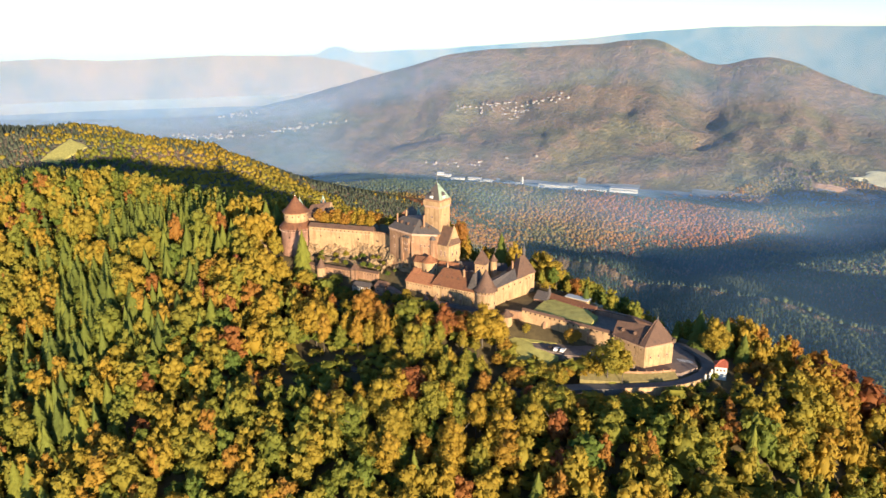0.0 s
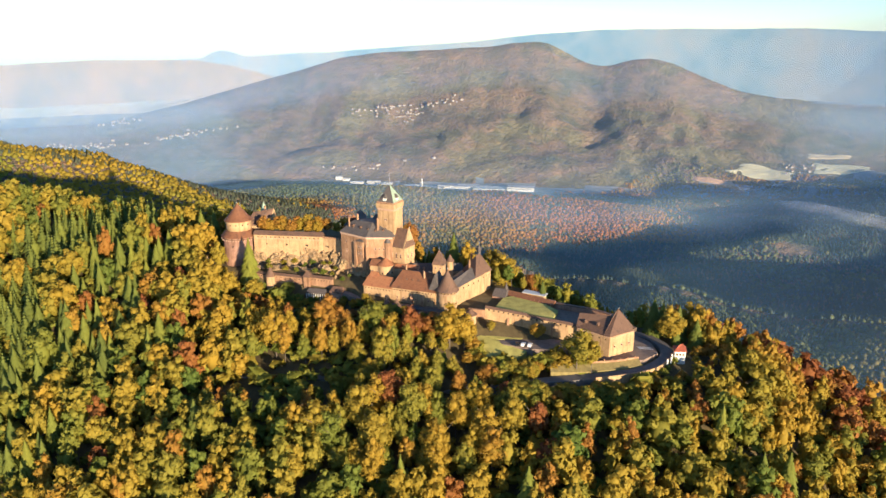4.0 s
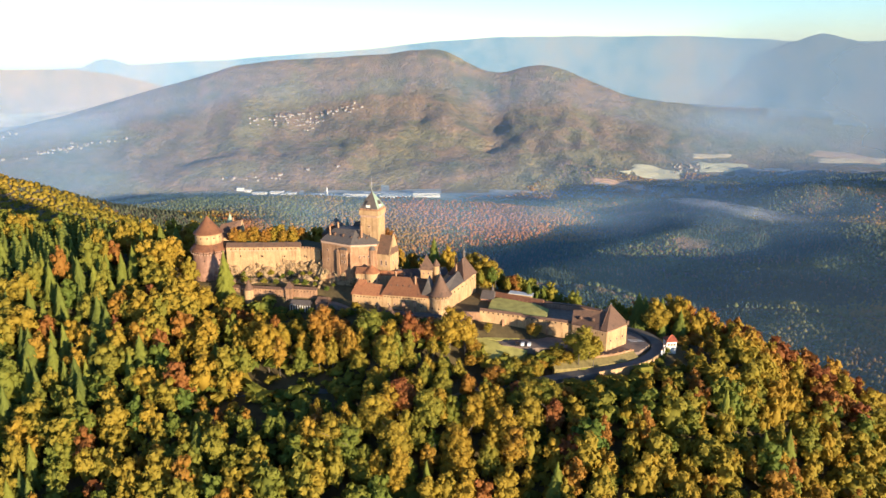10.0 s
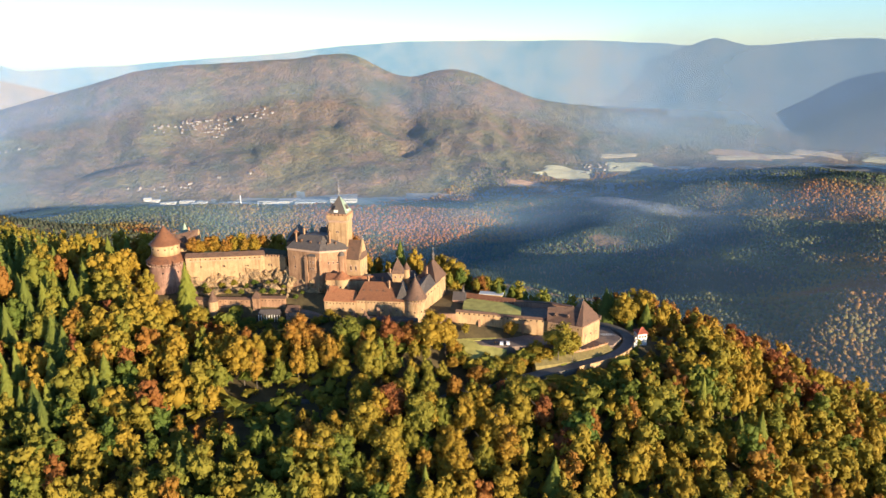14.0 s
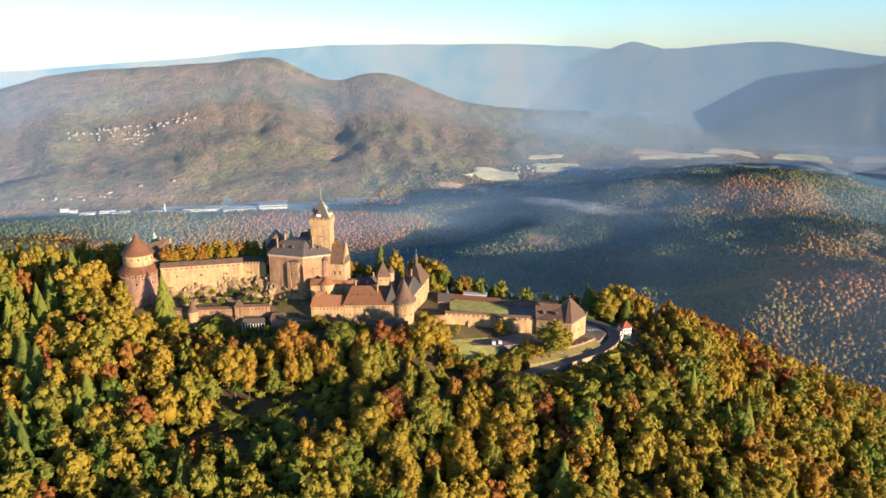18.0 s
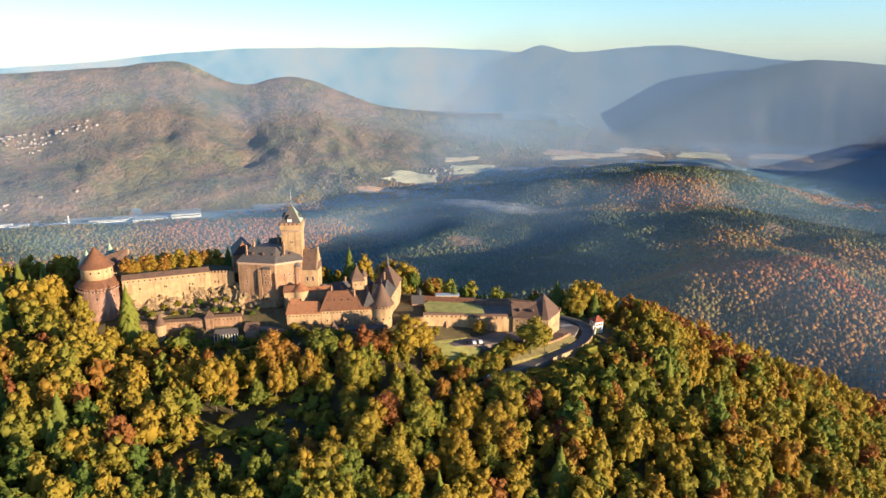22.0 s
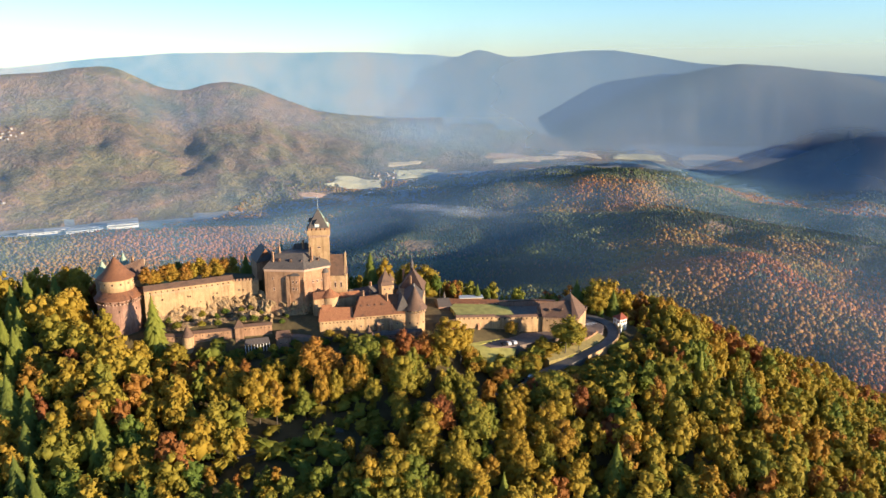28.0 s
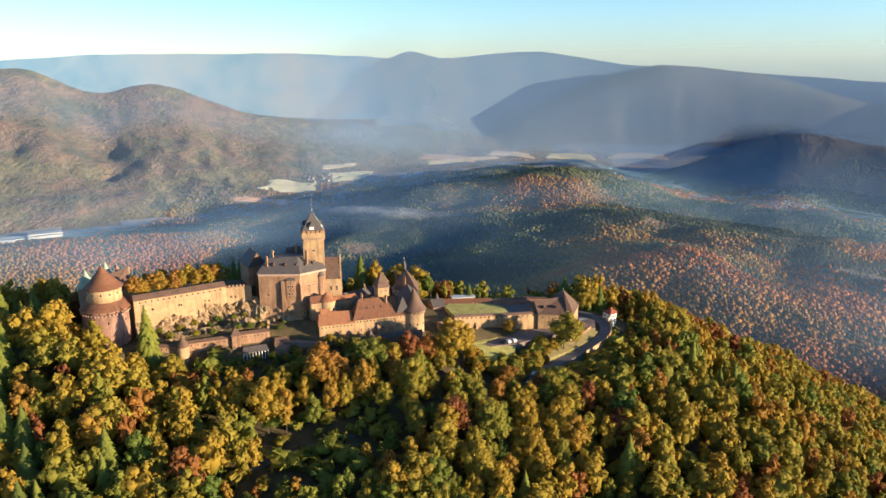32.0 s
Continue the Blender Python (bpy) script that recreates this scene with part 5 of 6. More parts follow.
car(46.0, -44.0, 0.2, 42, M_CAR_BLACK, "dark car parked in the shaded court")

# ---- trees ----
def ico():
    t = (1 + 5 ** 0.5) / 2
    V = np.array([(-1, t, 0), (1, t, 0), (-1, -t, 0), (1, -t, 0), (0, -1, t), (0, 1, t), (0, -1, -t), (0, 1, -t), (t, 0, -1), (t, 0, 1), (-t, 0, -1), (-t, 0, 1)], float)
    V /= np.linalg.norm(V[0])
    F = np.array([(0, 11, 5), (0, 5, 1), (0, 1, 7), (0, 7, 10), (0, 10, 11), (1, 5, 9), (5, 11, 4), (11, 10, 2), (10, 7, 6), (7, 1, 8), (3, 9, 4), (3, 4, 2), (3, 2, 6), (3, 6, 8), (3, 8, 9), (4, 9, 5), (2, 4, 11), (6, 2, 10), (8, 6, 7), (9, 8, 1)])
    return V, F


ICO_V, ICO_F = ico()


def leaf_sprays(rng, pos, out, size):
    """Small hanging leaf sprays at pos that look along out, one triangle each."""
    n = len(pos)
    d = out + rng.normal(0, 0.48, (n, 3))
    d /= np.linalg.norm(d, axis=1)[:, None]
    a = np.cross(d, rng.normal(0, 1, (n, 3)) + np.array([0, 0, 1.2]))
    a /= np.linalg.norm(a, axis=1)[:, None]
    b = np.cross(d, a)
    s = size * rng.uniform(0.6, 1.3, (n, 1))
    V = np.stack([pos - a * s * 0.8 - b * s * 0.7, pos + a * s * 0.8 - b * s * 0.5, pos + b * s * 1.25 + d * s * 0.2], 1).reshape(-1, 3)
    return V, np.arange(n * 3).reshape(-1, 3)


def broadleaf(rng, h, r, leaves, clumps, tall=0.40):
    """Crown of a broad tree: a rounded head of leafy clumps under a coat of leaf sprays, with gaps between. Stands on z = 0."""
    lean = rng.normal(0, 0.035, 2)
    zc = h * (0.985 - tall)
    cen, rad, way = [], [], []
    for i in range(clumps):
        zt = 1 - 1.62 * (i + 0.5) / clumps
        a = 2.4 * i + rng.uniform(-0.45, 0.45)
        q = math.sqrt(max(0.0, 1 - zt * zt)) * rng.uniform(0.60, 1.0)
        w = np.array([q * math.cos(a), q * math.sin(a), zt])
        cen.append((w[0] * r * 0.70 + lean[0] * h, w[1] * r * 0.70 + lean[1] * h, zc + (zt + rng.uniform(-0.12, 0.12)) * tall * h * 0.76))
        rad.append(r * rng.uniform(0.32, 0.52) * (1.0 - 0.25 * max(zt, 0)))
        way.append(w)
    cen, rad, way = np.array(cen), np.array(rad), np.array(way)
    VV = [ICO_V * np.array([0.60 * r, 0.60 * r, 0.74 * tall * h]) * rng.uniform(0.8, 1.1, (12, 1)) + (lean[0] * h, lean[1] * h, zc - 0.05 * h)]
    FF, o = [ICO_F], 12
    for c, q in zip(cen, rad):
        VV.append(ICO_V * q * 0.80 * rng.uniform(0.72, 1.15, (12, 1)) + c)
        FF.append(ICO_F + o)
        o += 12
    pick = rng.choice(len(cen), leaves, p=rad ** 2 / (rad ** 2).sum())
    d = rng.normal(0, 1, (leaves, 3)) + 1.1 * way[pick] + np.array([0, 0, 0.25])
    d /= np.linalg.norm(d, axis=1)[:, None]
    pos = cen[pick] + d * rad[pick][:, None] * rng.uniform(0.74, 1.16, (leaves, 1))
    v, f = leaf_sprays(rng, pos, d * 1.1 + np.array([0, 0, 0.15]), 0.125 * r * (400 / leaves) ** 0.5)
    VV.append(v)
    FF.append(f + o)
    return np.concatenate(VV), np.concatenate(FF)


def conifer(rng, h, r, tiers, arms):
    """Crown of a fir: drooping boughs in tiers round a slim core. Stands on z = 0."""
    VV, FF, o = [], [], 0
    n = 7
    core = [(0.42 * r * math.cos(2 * math.pi * i / n), 0.42 * r * math.sin(2 * math.pi * i / n), 0.10 * h) for i in range(n)] + [(0, 0, h)]
    VV.append(np.array(core))
    FF.append(np.array([(i, (i + 1) % n, n) for i in range(n)]))
    o = n + 1
    for k in range(tiers):
        t = k / (tiers - 1)
        z, L = h * (0.10 + 0.84 * t), r * (1.02 - 0.94 * t ** 1.5)
        m = max(5, int(arms * (1 - 0.4 * t)))
        for i in range(m):
            a = 2 * math.pi * (i + rng.uniform(-0.3, 0.3)) / m + k * 0.8
            l = L * rng.uniform(0.62, 1.22)
            w = 0.34 * l * (8 / m) + 0.006
            u, p = np.array([math.cos(a), math.sin(a), 0]), np.array([-math.sin(a), math.cos(a), 0])
            dz = 0.45 * l * rng.uniform(0.8, 1.3)
            VV.append(np.array([u * 0.05 * l + (0, 0, z + 0.12 * h / tiers * 4), u * 0.62 * l - p * w + (0, 0, z - dz * 0.45), u * l + (0, 0, z - dz), u * 0.62 * l + p * w + (0, 0, z - dz * 0.45), u * 0.62 * l + (0, 0, z + 0.05 * l)]))
            FF.append(np.array([(0, 1, 4), (0, 4, 3), (1, 2, 4), (4, 2, 3)]) + o)
            o += 5
    return np.concatenate(VV), np.concatenate(FF)


def trunk_geo(h, r, limbs=4, seed=0):
    rnd = random.Random(seed)
    g = [round_wall((0, 0), r, -1.5, h * 0.8, 7, r * 0.35)]
    for i in range(limbs):
        a, z = 2.4 * i + rnd.uniform(-0.4, 0.4), h * (0.34 + 0.10 * i)
        e = Vector((math.cos(a) * h * 0.22, math.sin(a) * h * 0.22, h * 0.20))
        s = Vector((-e.y, e.x, 0)).normalized() * r * 0.35
        g.append(([(-s.x, -s.y, z - r * .4), (s.x, s.y, z - r * .4), (0, 0, z + r * .5), tuple(e + Vector((0, 0, z)))], [(0, 1, 3), (1, 2, 3), (2, 0, 3)]))
    return merge(*g)


def tint_mesh(name, V, F, tint, material):
    me = bpy.data.meshes.new(name)
    me.vertices.add(len(V))
    me.vertices.foreach_set("co", np.asarray(V, np.float32).ravel())
    me.loops.add(len(F) * 3)
    me.loops.foreach_set("vertex_index", np.asarray(F, np.int32).ravel())
    me.polygons.add(len(F))
    me.polygons.foreach_set("loop_start", np.arange(len(F), dtype=np.int32) * 3)
    me.update(calc_edges=True)
    at = me.attributes.new("tint", 'FLOAT', 'FACE')
    at.data.foreach_set("value", np.broadcast_to(np.asarray(tint, np.float32), (len(F),)).copy())
    me.materials.append(material)
    return me


def inside(poly, x, y):
    hit = np.zeros(len(x), bool)
    for (x0, y0), (x1, y1) in zip(poly, poly[1:] + poly[:1]):
        c = (y0 > y) != (y1 > y)
        hit ^= c & (x < (x1 - x0) * (y - y0) / (y1 - y0 + 1e-9) + x0)
    return hit


CLEAR = [[(-104, 52), (-104, 40), (-94, 27), (-86, 17), (-70, 7.5), (-51, -3), (-49, -9.5), (-38, -15), (-29, -18.5), (-24, -30), (0, -44.5), (22, -56), (31, -62), (33, -66), (38, -78), (50, -87), (64, -87), (78, -92), (90, -98), (130, -106), (139, -96), (134, -70), (114, -50),
          (86, -40), (64, -22), (44, -2), (10, 10), (-6, 34), (-34, 56), (-64, 74), (-84, 70), (-100, 64)],
         [(20, -88), (38, -94), (70, -99), (104, -98), (118, -93), (136, -100), (121, -105), (107, -111), (70, -109), (38, -102), (20, -96)],
         [(-68, 2), (-52, -5), (-45, -14), (-50, -21), (-63, -13)],
         [(-92, -47), (-79, -51.5), (-58, -60), (-46, -64), (-47, -68), (-60, -64), (-81, -56), (-93, -51)]]
# wall and road feet that stay in sight above the growth before them
IN_SIGHT = [[(-101, 36, 1.5), (-92, 31, 1.0), (-83, 24.5, 0.5), (-69.5, 12.5, -1.5), (-47.5, 1.4, -1.5), (-37, -11, -3.0), (-21, -27.5, 0.5), (23.5, -52, 0.5), (33, -62, -4.0), (40, -78, -6.5), (54, -87, -6.5), (80, -94, -7.0)],
            [(30, -101, -8.0), (58, -106, -9.0), (70, -108, -11.6), (84, -109, -11.2), (96, -109.5, -10.6), (110, -108, -10.0), (122.4, -101.6, -9.4), (132, -92, -9.0), (138, -84, -8.0)],
            [(-76, -57, -23.5), (-66, -61.5, -22.5)]]
rng = np.random.default_rng(7)


def scatter(x0, x1, y0, y1, step):
    gx, gy = np.meshgrid(np.arange(x0, x1, step), np.arange(y0, y1, step))
    gx = gx + (np.arange(gx.shape[0]) % 2)[:, None] * step * 0.5
    x, y = gx.ravel() + rng.uniform(-0.38, 0.38, gx.size) * step, gy.ravel() + rng.uniform(-0.38, 0.38, gx.size) * step
    return x, y


def woods():
    x, y = scatter(-520, 780, -330, 420, 9.2)
    dx, dy = x - EYE[0], y - EYE[1]
    az, R = np.degrees(np.arctan2(dx, dy)), np.hypot(dx, dy)
    ok = (az > -44) & (az < 92) & (R > 90) & (R < 900)
    for p in CLEAR:
        ok &= ~inside(p, x, y)
    z, d = along(CASTLE_RIDGE, x, y)
    ok &= (d > -90)
    x, y, d, R = x[ok], y[ok], d[ok], R[ok]
    z = land(x, y)
    mix = fbm(x, y, 90, 3, 21) + 0.25 * rng.normal(0, 1, len(x))
    west = smooth((-60 - x) / 130)
    fir = (mix > 0.60 - 0.38 * west) & ~((x > 60) & (rng.random(len(x)) < 0.8))
    tone = np.clip(0.40 - 0.12 * smooth((-120 - x) / 80) + 0.32 * fbm(x, y, 70, 3, 33) + rng.normal(0, 0.16, len(x)) + 0.34 * (rng.random(len(x)) < 0.15) + 0.06 * smooth((x + 40) / 60) * smooth((60 - x) / 80) + 0.30 * smooth((x - 120) / 70) * smooth((-d + 22) / 22), 0, 1)
    return x, y, z, d, R, fir, tone


TX, TY, TZ, TD, TR, TFIR, TTONE = woods()
# crown models, shared by the single trees and the mass of the forest
FINE_B = [broadleaf(rng, 1.0, 0.25 + 0.02 * (k % 3), 1150, 20, 0.38 + 0.03 * (k % 2)) for k in range(6)]
COARSE_B = [broadleaf(rng, 1.0, 0.24 + 0.02 * (k % 4), 270, 10, 0.38 + 0.02 * (k % 3)) for k in range(9)]
FAR_B = [broadleaf(rng, 1.0, 0.26, 90, 7, 0.40) for _ in range(6)]
FINE_C = [conifer(rng, 1.0, 0.22, 27, 17) for _ in range(4)]
COARSE_C = [conifer(rng, 1.0, 0.23, 13, 9) for _ in range(5)]
FAR_C = [conifer(rng, 1.0, 0.20, 7, 7) for _ in range(3)]


def crown_tone(V, F, tone, h=1.0):
    """Tone of each face, moved along the leaf colours from base to top."""
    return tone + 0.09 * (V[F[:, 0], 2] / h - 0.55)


def join(name, models, idx, xs, ys, zs, hs, ws, tones, material, label, category="forest"):
    VV, FF, TT, o = [], [], [], 0
    for i in range(len(xs)):
        V, F = models[int(idx[i]) % len(models)]
        a = rng.uniform(0, 6.28)
        c, s = math.cos(a), math.sin(a)
        P = V * np.array([hs[i] * ws[i], hs[i] * ws[i], hs[i]])
        VV.append(np.stack([P[:, 0] * c - P[:, 1] * s + xs[i], P[:, 0] * s + P[:, 1] * c + ys[i], P[:, 2] + zs[i]], 1))
        FF.append(F + o)
        TT.append(crown_tone(V, F, tones[i]))
        o += len(V)
    if not VV:
        return
    return tagged(new(name, tint_mesh(name, np.concatenate(VV), np.concatenate(FF), np.concatenate(TT), material)), label, category, kind="stuff")


TH = np.where(TFIR, rng.uniform(18, 28, len(TX)), rng.uniform(16, 28, len(TX)))
TW = rng.uniform(0.66, 1.08, len(TX))
reach, foot_z = np.full(len(TX), 1e9), np.zeros(len(TX))
for line in IN_SIGHT:
    for (ax, ay, az0), (bx, by, bz0) in zip(line, line[1:]):
        tt = np.clip(((TX - ax) * (bx - ax) + (TY - ay) * (by - ay)) / ((bx - ax) ** 2 + (by - ay) ** 2), 0, 1)
        dd = np.hypot(TX - ax - tt * (bx - ax), TY - ay - tt * (by - ay))
        if len(line) == 2:
            dd = np.where(TY < ay + tt * (by - ay) - 1, dd, 1e9)
        foot_z = np.where(dd < reach, az0 + tt * (bz0 - az0), foot_z)
        reach = np.minimum(reach, dd)
south_side = (TD > 0) & (TX > -99)
room = foot_z + 0.22 * reach + 0.3 - TZ
TH = np.where(south_side & (reach < 16), np.clip(room * rng.uniform(0.78, 1.0, len(TX)), 4.5, 24), np.where(south_side & (reach < 60), np.minimum(TH, np.maximum(room, 5)), TH))
TW = np.where(south_side & (reach < 16), TW * np.clip(16 / TH, 1.0, 1.7), TW)
TFIR &= ~(south_side & (reach < 16))
behind = (TD < 0) & (TX > 20) & (TX < 152) & (TR < 620)
TH = np.where(behind, TH * 0.56, TH)
TTONE = np.where(behind, TTONE * 0.75 - 0.04, TTONE)
TFIR |= behind & (rng.random(len(TX)) < 0.25)
front = ((TD > -6) & (TR < 520)) | ((TD > -45) & (np.hypot(TX - 10, TY + 20) < 190))
near_castle = np.hypot(TX - 10, TY + 60)
single = np.zeros(len(TX), bool)
for kind_mask, count in ((front & ~TFIR, 140), (front & TFIR, 130)):
    ids = np.where(kind_mask)[0]
    single[ids[np.argsort(near_castle[ids])[:count]]] = True
for fir, name, near_m, far_m, mat in ((False, "broadleaf_forest", COARSE_B, FAR_B, M_LEAF), (True, "fir_forest", COARSE_C, FAR_C, M_NEEDLE)):
    for sel, models, where in ((front & ~single, near_m, "on the castle hillside"), (~front, far_m, "on the far slopes of the ridge")):
        m = sel & (TFIR == fir)
        join(name, models, rng.integers(0, 99, m.sum()), TX[m], TY[m], TZ[m] - 0.5, TH[m], TW[m], TTONE[m], mat,
             ("green and gold broadleaved autumn forest " if not fir else "dark green firs scattered through the forest ") + where)

# low growth that fills the gaps under the crowns
UX, UY = scatter(-420, 700, -330, 300, 9.0)
ok = np.hypot(UX - EYE[0], UY - EYE[1]) > 90
for p in CLEAR:
    ok &= ~inside(p, UX, UY)
UX, UY = UX[ok], UY[ok]
UD = along(CASTLE_RIDGE, UX, UY)[1]
UX, UY = UX[UD > 24], UY[UD > 24]
UNDER = [broadleaf(rng, 1.0, 0.5, 26, 2, 0.42) for _ in range(6)]
join("undergrowth", UNDER, rng.integers(0, 99, len(UX)), UX, UY, land(UX, UY) - 0.6, rng.uniform(4.5, 9.5, len(UX)), rng.uniform(1.1, 1.7, len(UX)), np.clip(rng.normal(0.22, 0.12, len(UX)), 0, 1), M_LEAF, "green and yellow saplings and bushes under the forest trees", "undergrowth")

TRUNK_B = [unit_mesh("trunk", trunk_geo(1.0, 0.018, 5, s), M_BARK) for s in range(3)]
TRUNK_C = [unit_mesh("trunk", trunk_geo(1.0, 0.014, 0, s), M_BARK) for s in range(2)]
BANDS = 12
CROWN_B = {(i, b): None for i in range(6) for b in range(BANDS)}
CROWN_C = {(i, b): None for i in range(4) for b in range(4)}
TONE_WORDS = ("green", "green", "olive green", "olive green", "yellow-green", "yellow-green", "golden yellow", "golden yellow", "orange", "orange", "rust-brown", "rust-brown")


def tree(x, y, z, h, w, tone, fir, label="", group="trees of the castle hillside", bare=False):
    turn = rng.uniform(0, 360)
    if fir:
        i, b = int(rng.integers(0, 4)), min(3, int(tone * 4))
        if CROWN_C[i, b] is None:
            CROWN_C[i, b] = tint_mesh("crown", FINE_C[i][0], FINE_C[i][1], crown_tone(*FINE_C[i], (b + 0.5) / 4), M_NEEDLE)
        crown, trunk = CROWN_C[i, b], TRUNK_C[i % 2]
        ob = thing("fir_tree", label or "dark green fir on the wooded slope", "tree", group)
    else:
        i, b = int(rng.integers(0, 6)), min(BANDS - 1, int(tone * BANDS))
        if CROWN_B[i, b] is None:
            CROWN_B[i, b] = tint_mesh("crown", FINE_B[i][0], FINE_B[i][1], crown_tone(*FINE_B[i], (b + 0.5) / BANDS), M_LEAF)
        crown, trunk = CROWN_B[i, b], TRUNK_B[i % 3]
        ob = thing("broadleaf_tree", label or TONE_WORDS[b] + " broadleaved tree on the wooded slope", "tree", group)
    for nm, me in (("trunk", trunk), ("crown", crown)):
        p = new(nm, me)
        p.parent = ob
        p.matrix_basis = Matrix.Diagonal((h * w, h * w, h, 1))
    ob.matrix_basis = pose(x, y, z, 0, 0, turn)
    return ob


for i in np.where(single)[0]:
    tree(TX[i], TY[i], TZ[i] - 0.3, TH[i], TW[i], TTONE[i], TFIR[i])

forest_road = curve([(x, y, zland(x, y) + 0.25) for x, y in ((-104, -45), (-90, -49), (-79, -53), (-68, -57.5), (-58, -61.5), (-48, -65), (-38, -69))])
tagged(part("forest_road", ribbon([(x, y, max(z, zland(x, y) + 0.2)) for x, y, z in forest_road], 5.0, 0, 2.5), M_ASPHALT), "grey lane through the wood below the castle", "road", kind="structure")

# trees that stand out beside the walls
for x, y, z, h, w, tone, fir, label in (
        (-37.5, -45.5, -9, 24, 1.45, 0.80, False, "large rust-orange beech below the south wall"),
        (-28.5, -50.0, -13, 22, 1.4, 0.76, False, "rust-orange beech below the south wall"),
        (6, -61.0, -12, 23, 1.3, 0.93, False, "deep rust-coloured beech below the south range"),
        (-13.5, -55.0, -12, 24, 1.4, 0.22, False, "broad green tree below the south range"),
        (22.5, -70.0, -10, 26, 1.6, 0.64, False, "tall golden beech beside the south tower"),
        (29, -74.0, -9, 20, 1.3, 0.62, False, "golden beech beside the south tower"),
        (78.0, -99.5, -10.5, 20, 1.75, 0.40, False, "large olive tree in front of the gatehouse"),
        (84.0, -103.0, -11, 16, 1.2, 0.42, False, "olive tree in front of the gatehouse"),
        (-80.5, 20.0, -5, 34, 0.92, 0.9, True, "tall fir beside the round bastion"),
        (-80.0, 7.0, -9, 17, 1.5, 0.42, False, "olive-brown tree before the lower wall"),
        (-93.0, 10.0, -9, 20, 1.3, 0.58, False, "yellow tree below the round bastion"),
        (-100.0, 20.0, -8, 21, 1.3, 0.50, False, "yellow-green tree below the round bastion"),
        (-59.0, -5.0, -10, 11, 1.7, 0.12, False, "green tree before the lower wall"),
        (-54.0, -9.0, -11, 11, 1.6, 0.52, False, "yellow tree before the lower wall"),
        (-4.0, -59.0, -12, 20, 1.4, 0.50, False, "yellow-green tree below the south range"),
        (14.0, -66.0, -11, 20, 1.3, 0.86, False, "rust-coloured beech below the south range"),
        (38.2, 8.2, 0, 30, 1.0, 0.3, True, "tall dark fir behind the chapel wing"),
        (45.0, 6.0, 0, 24, 1.0, 0.66, False, "golden tree behind the inner ranges"),
        (66.0, -8.0, -6, 26, 1.6, 0.50, False, "bright yellow tree behind the east hall"),
        (58.0, -2.0, -4, 24, 1.4, 0.56, False, "yellow tree behind the east hall"),
        (78.0, -18.0, -9, 19, 1.2, 0.9, False, "red-brown tree behind the court"),
        (136.4, -76.7, -13, 22, 1.35, 0.55, False, "rounded tan tree beside the ticket hut"),
        (143.0, -70.0, -16, 24, 1.1, 0.2, True, "dark fir beyond the ticket hut"),
        (131.0, -66.0, -14, 25, 1.1, 0.2, True, "dark fir beyond the forecourt"),
        (148.0, -80.0, -18, 22, 1.1, 0.3, True, "dark fir beyond the ticket hut"),
        (139.0, -60.0, -18, 24, 1.1, 0.3, True, "dark fir beyond the forecourt")):
    tree(x, y, z, h, w if fir else 0.84 * w, tone, fir, label, "trees close to the castle")
for x, y in ((40, -88), (46, -92), (54, -93), (62, -92), (68, -94), (74, -94.5), (60, -96), (50, -97), (42, -95), (72, -90), (66, -88), (80, -96), (36, -84), (33, -76), (52, -90), (46, -84), (45, -64.5), (64, -73.5), (68, -73)):
    tree(x + rng.uniform(-1, 1), y + rng.uniform(-1, 1), zland(x, y) - 0.5, rng.uniform(6.5, 10.5), 1.5, rng.uniform(0.2, 0.75), False, "low autumn bush on the slope below the yard", "bushes below the yard")
for i in range(34):
    x, y = 36 + 46 * rng.random(), -84 - 12 * rng.random()
    if y > -86 and x > 52:
        y -= 6
    z = zland(x, y)
    tree(x, y, z - 0.5, max(3.0, rng.uniform(-9.5, -5.5) - z), 1.7, rng.uniform(0.25, 0.85), False, "autumn bush on the slope below the yard", "bushes below the yard")
for i in range(46):
    t = i / 45
    x, y = -84 + 112 * t + rng.uniform(-1.5, 1.5), 12 - 78 * t + 7 * math.sin(3.1 * t) + rng.uniform(-5, 2)
    tree(x, y, zland(x, y) - 0.6, rng.uniform(3.5, 6.5), 1.9, rng.uniform(0.0, 0.6), False, "low bush on the bank before the lower walls", "bushes before the lower walls")
for i in range(30):
    t = i / 29
    x, y = 44 + 90 * t, -107 - 4.5 * math.sin(3.0 * t) + 16 * max(0, t - 0.72) / 0.28 + rng.uniform(-3.5, 0)
    z = zland(x, y)
    tree(x, y, z - 0.6, max(4.0, -11.2 + 2.4 * t + (3.0 if t < 0.2 else 0.0) - z + rng.uniform(-1.0, 0.8)), 1.9, rng.uniform(0.1, 0.75), False, "autumn bush below the road parapet", "bushes below the road")
for x, y, z in ((-70, 28.5, 8), (-61, 26, 7), (-55, 24, 9), (-49, 22, 8), (-44, 20.5, 9), (-38, 16.5, 10), (-34, 13, 11), (-31, 8, 9), (-66, 24, 1.5), (-50, 17, 1.5), (-41, 12, 1.5), (-60, 14, 1.5), (-54, 10, 1.5), (-44, 6, 1.5), (-38, 3, 1.5), (-33, 0, 1.5), (-28, -6, 1.5), (-24, -4, 1.5), (-70, 20, 1.5)):
    tree(x, y, max(z, zland(x, y)) - 0.5, rng.uniform(2.6, 4.8), 1.8, rng.uniform(0.0, 0.4), False, "green scrub growing on the ledges of the crag", "scrub on the crags")
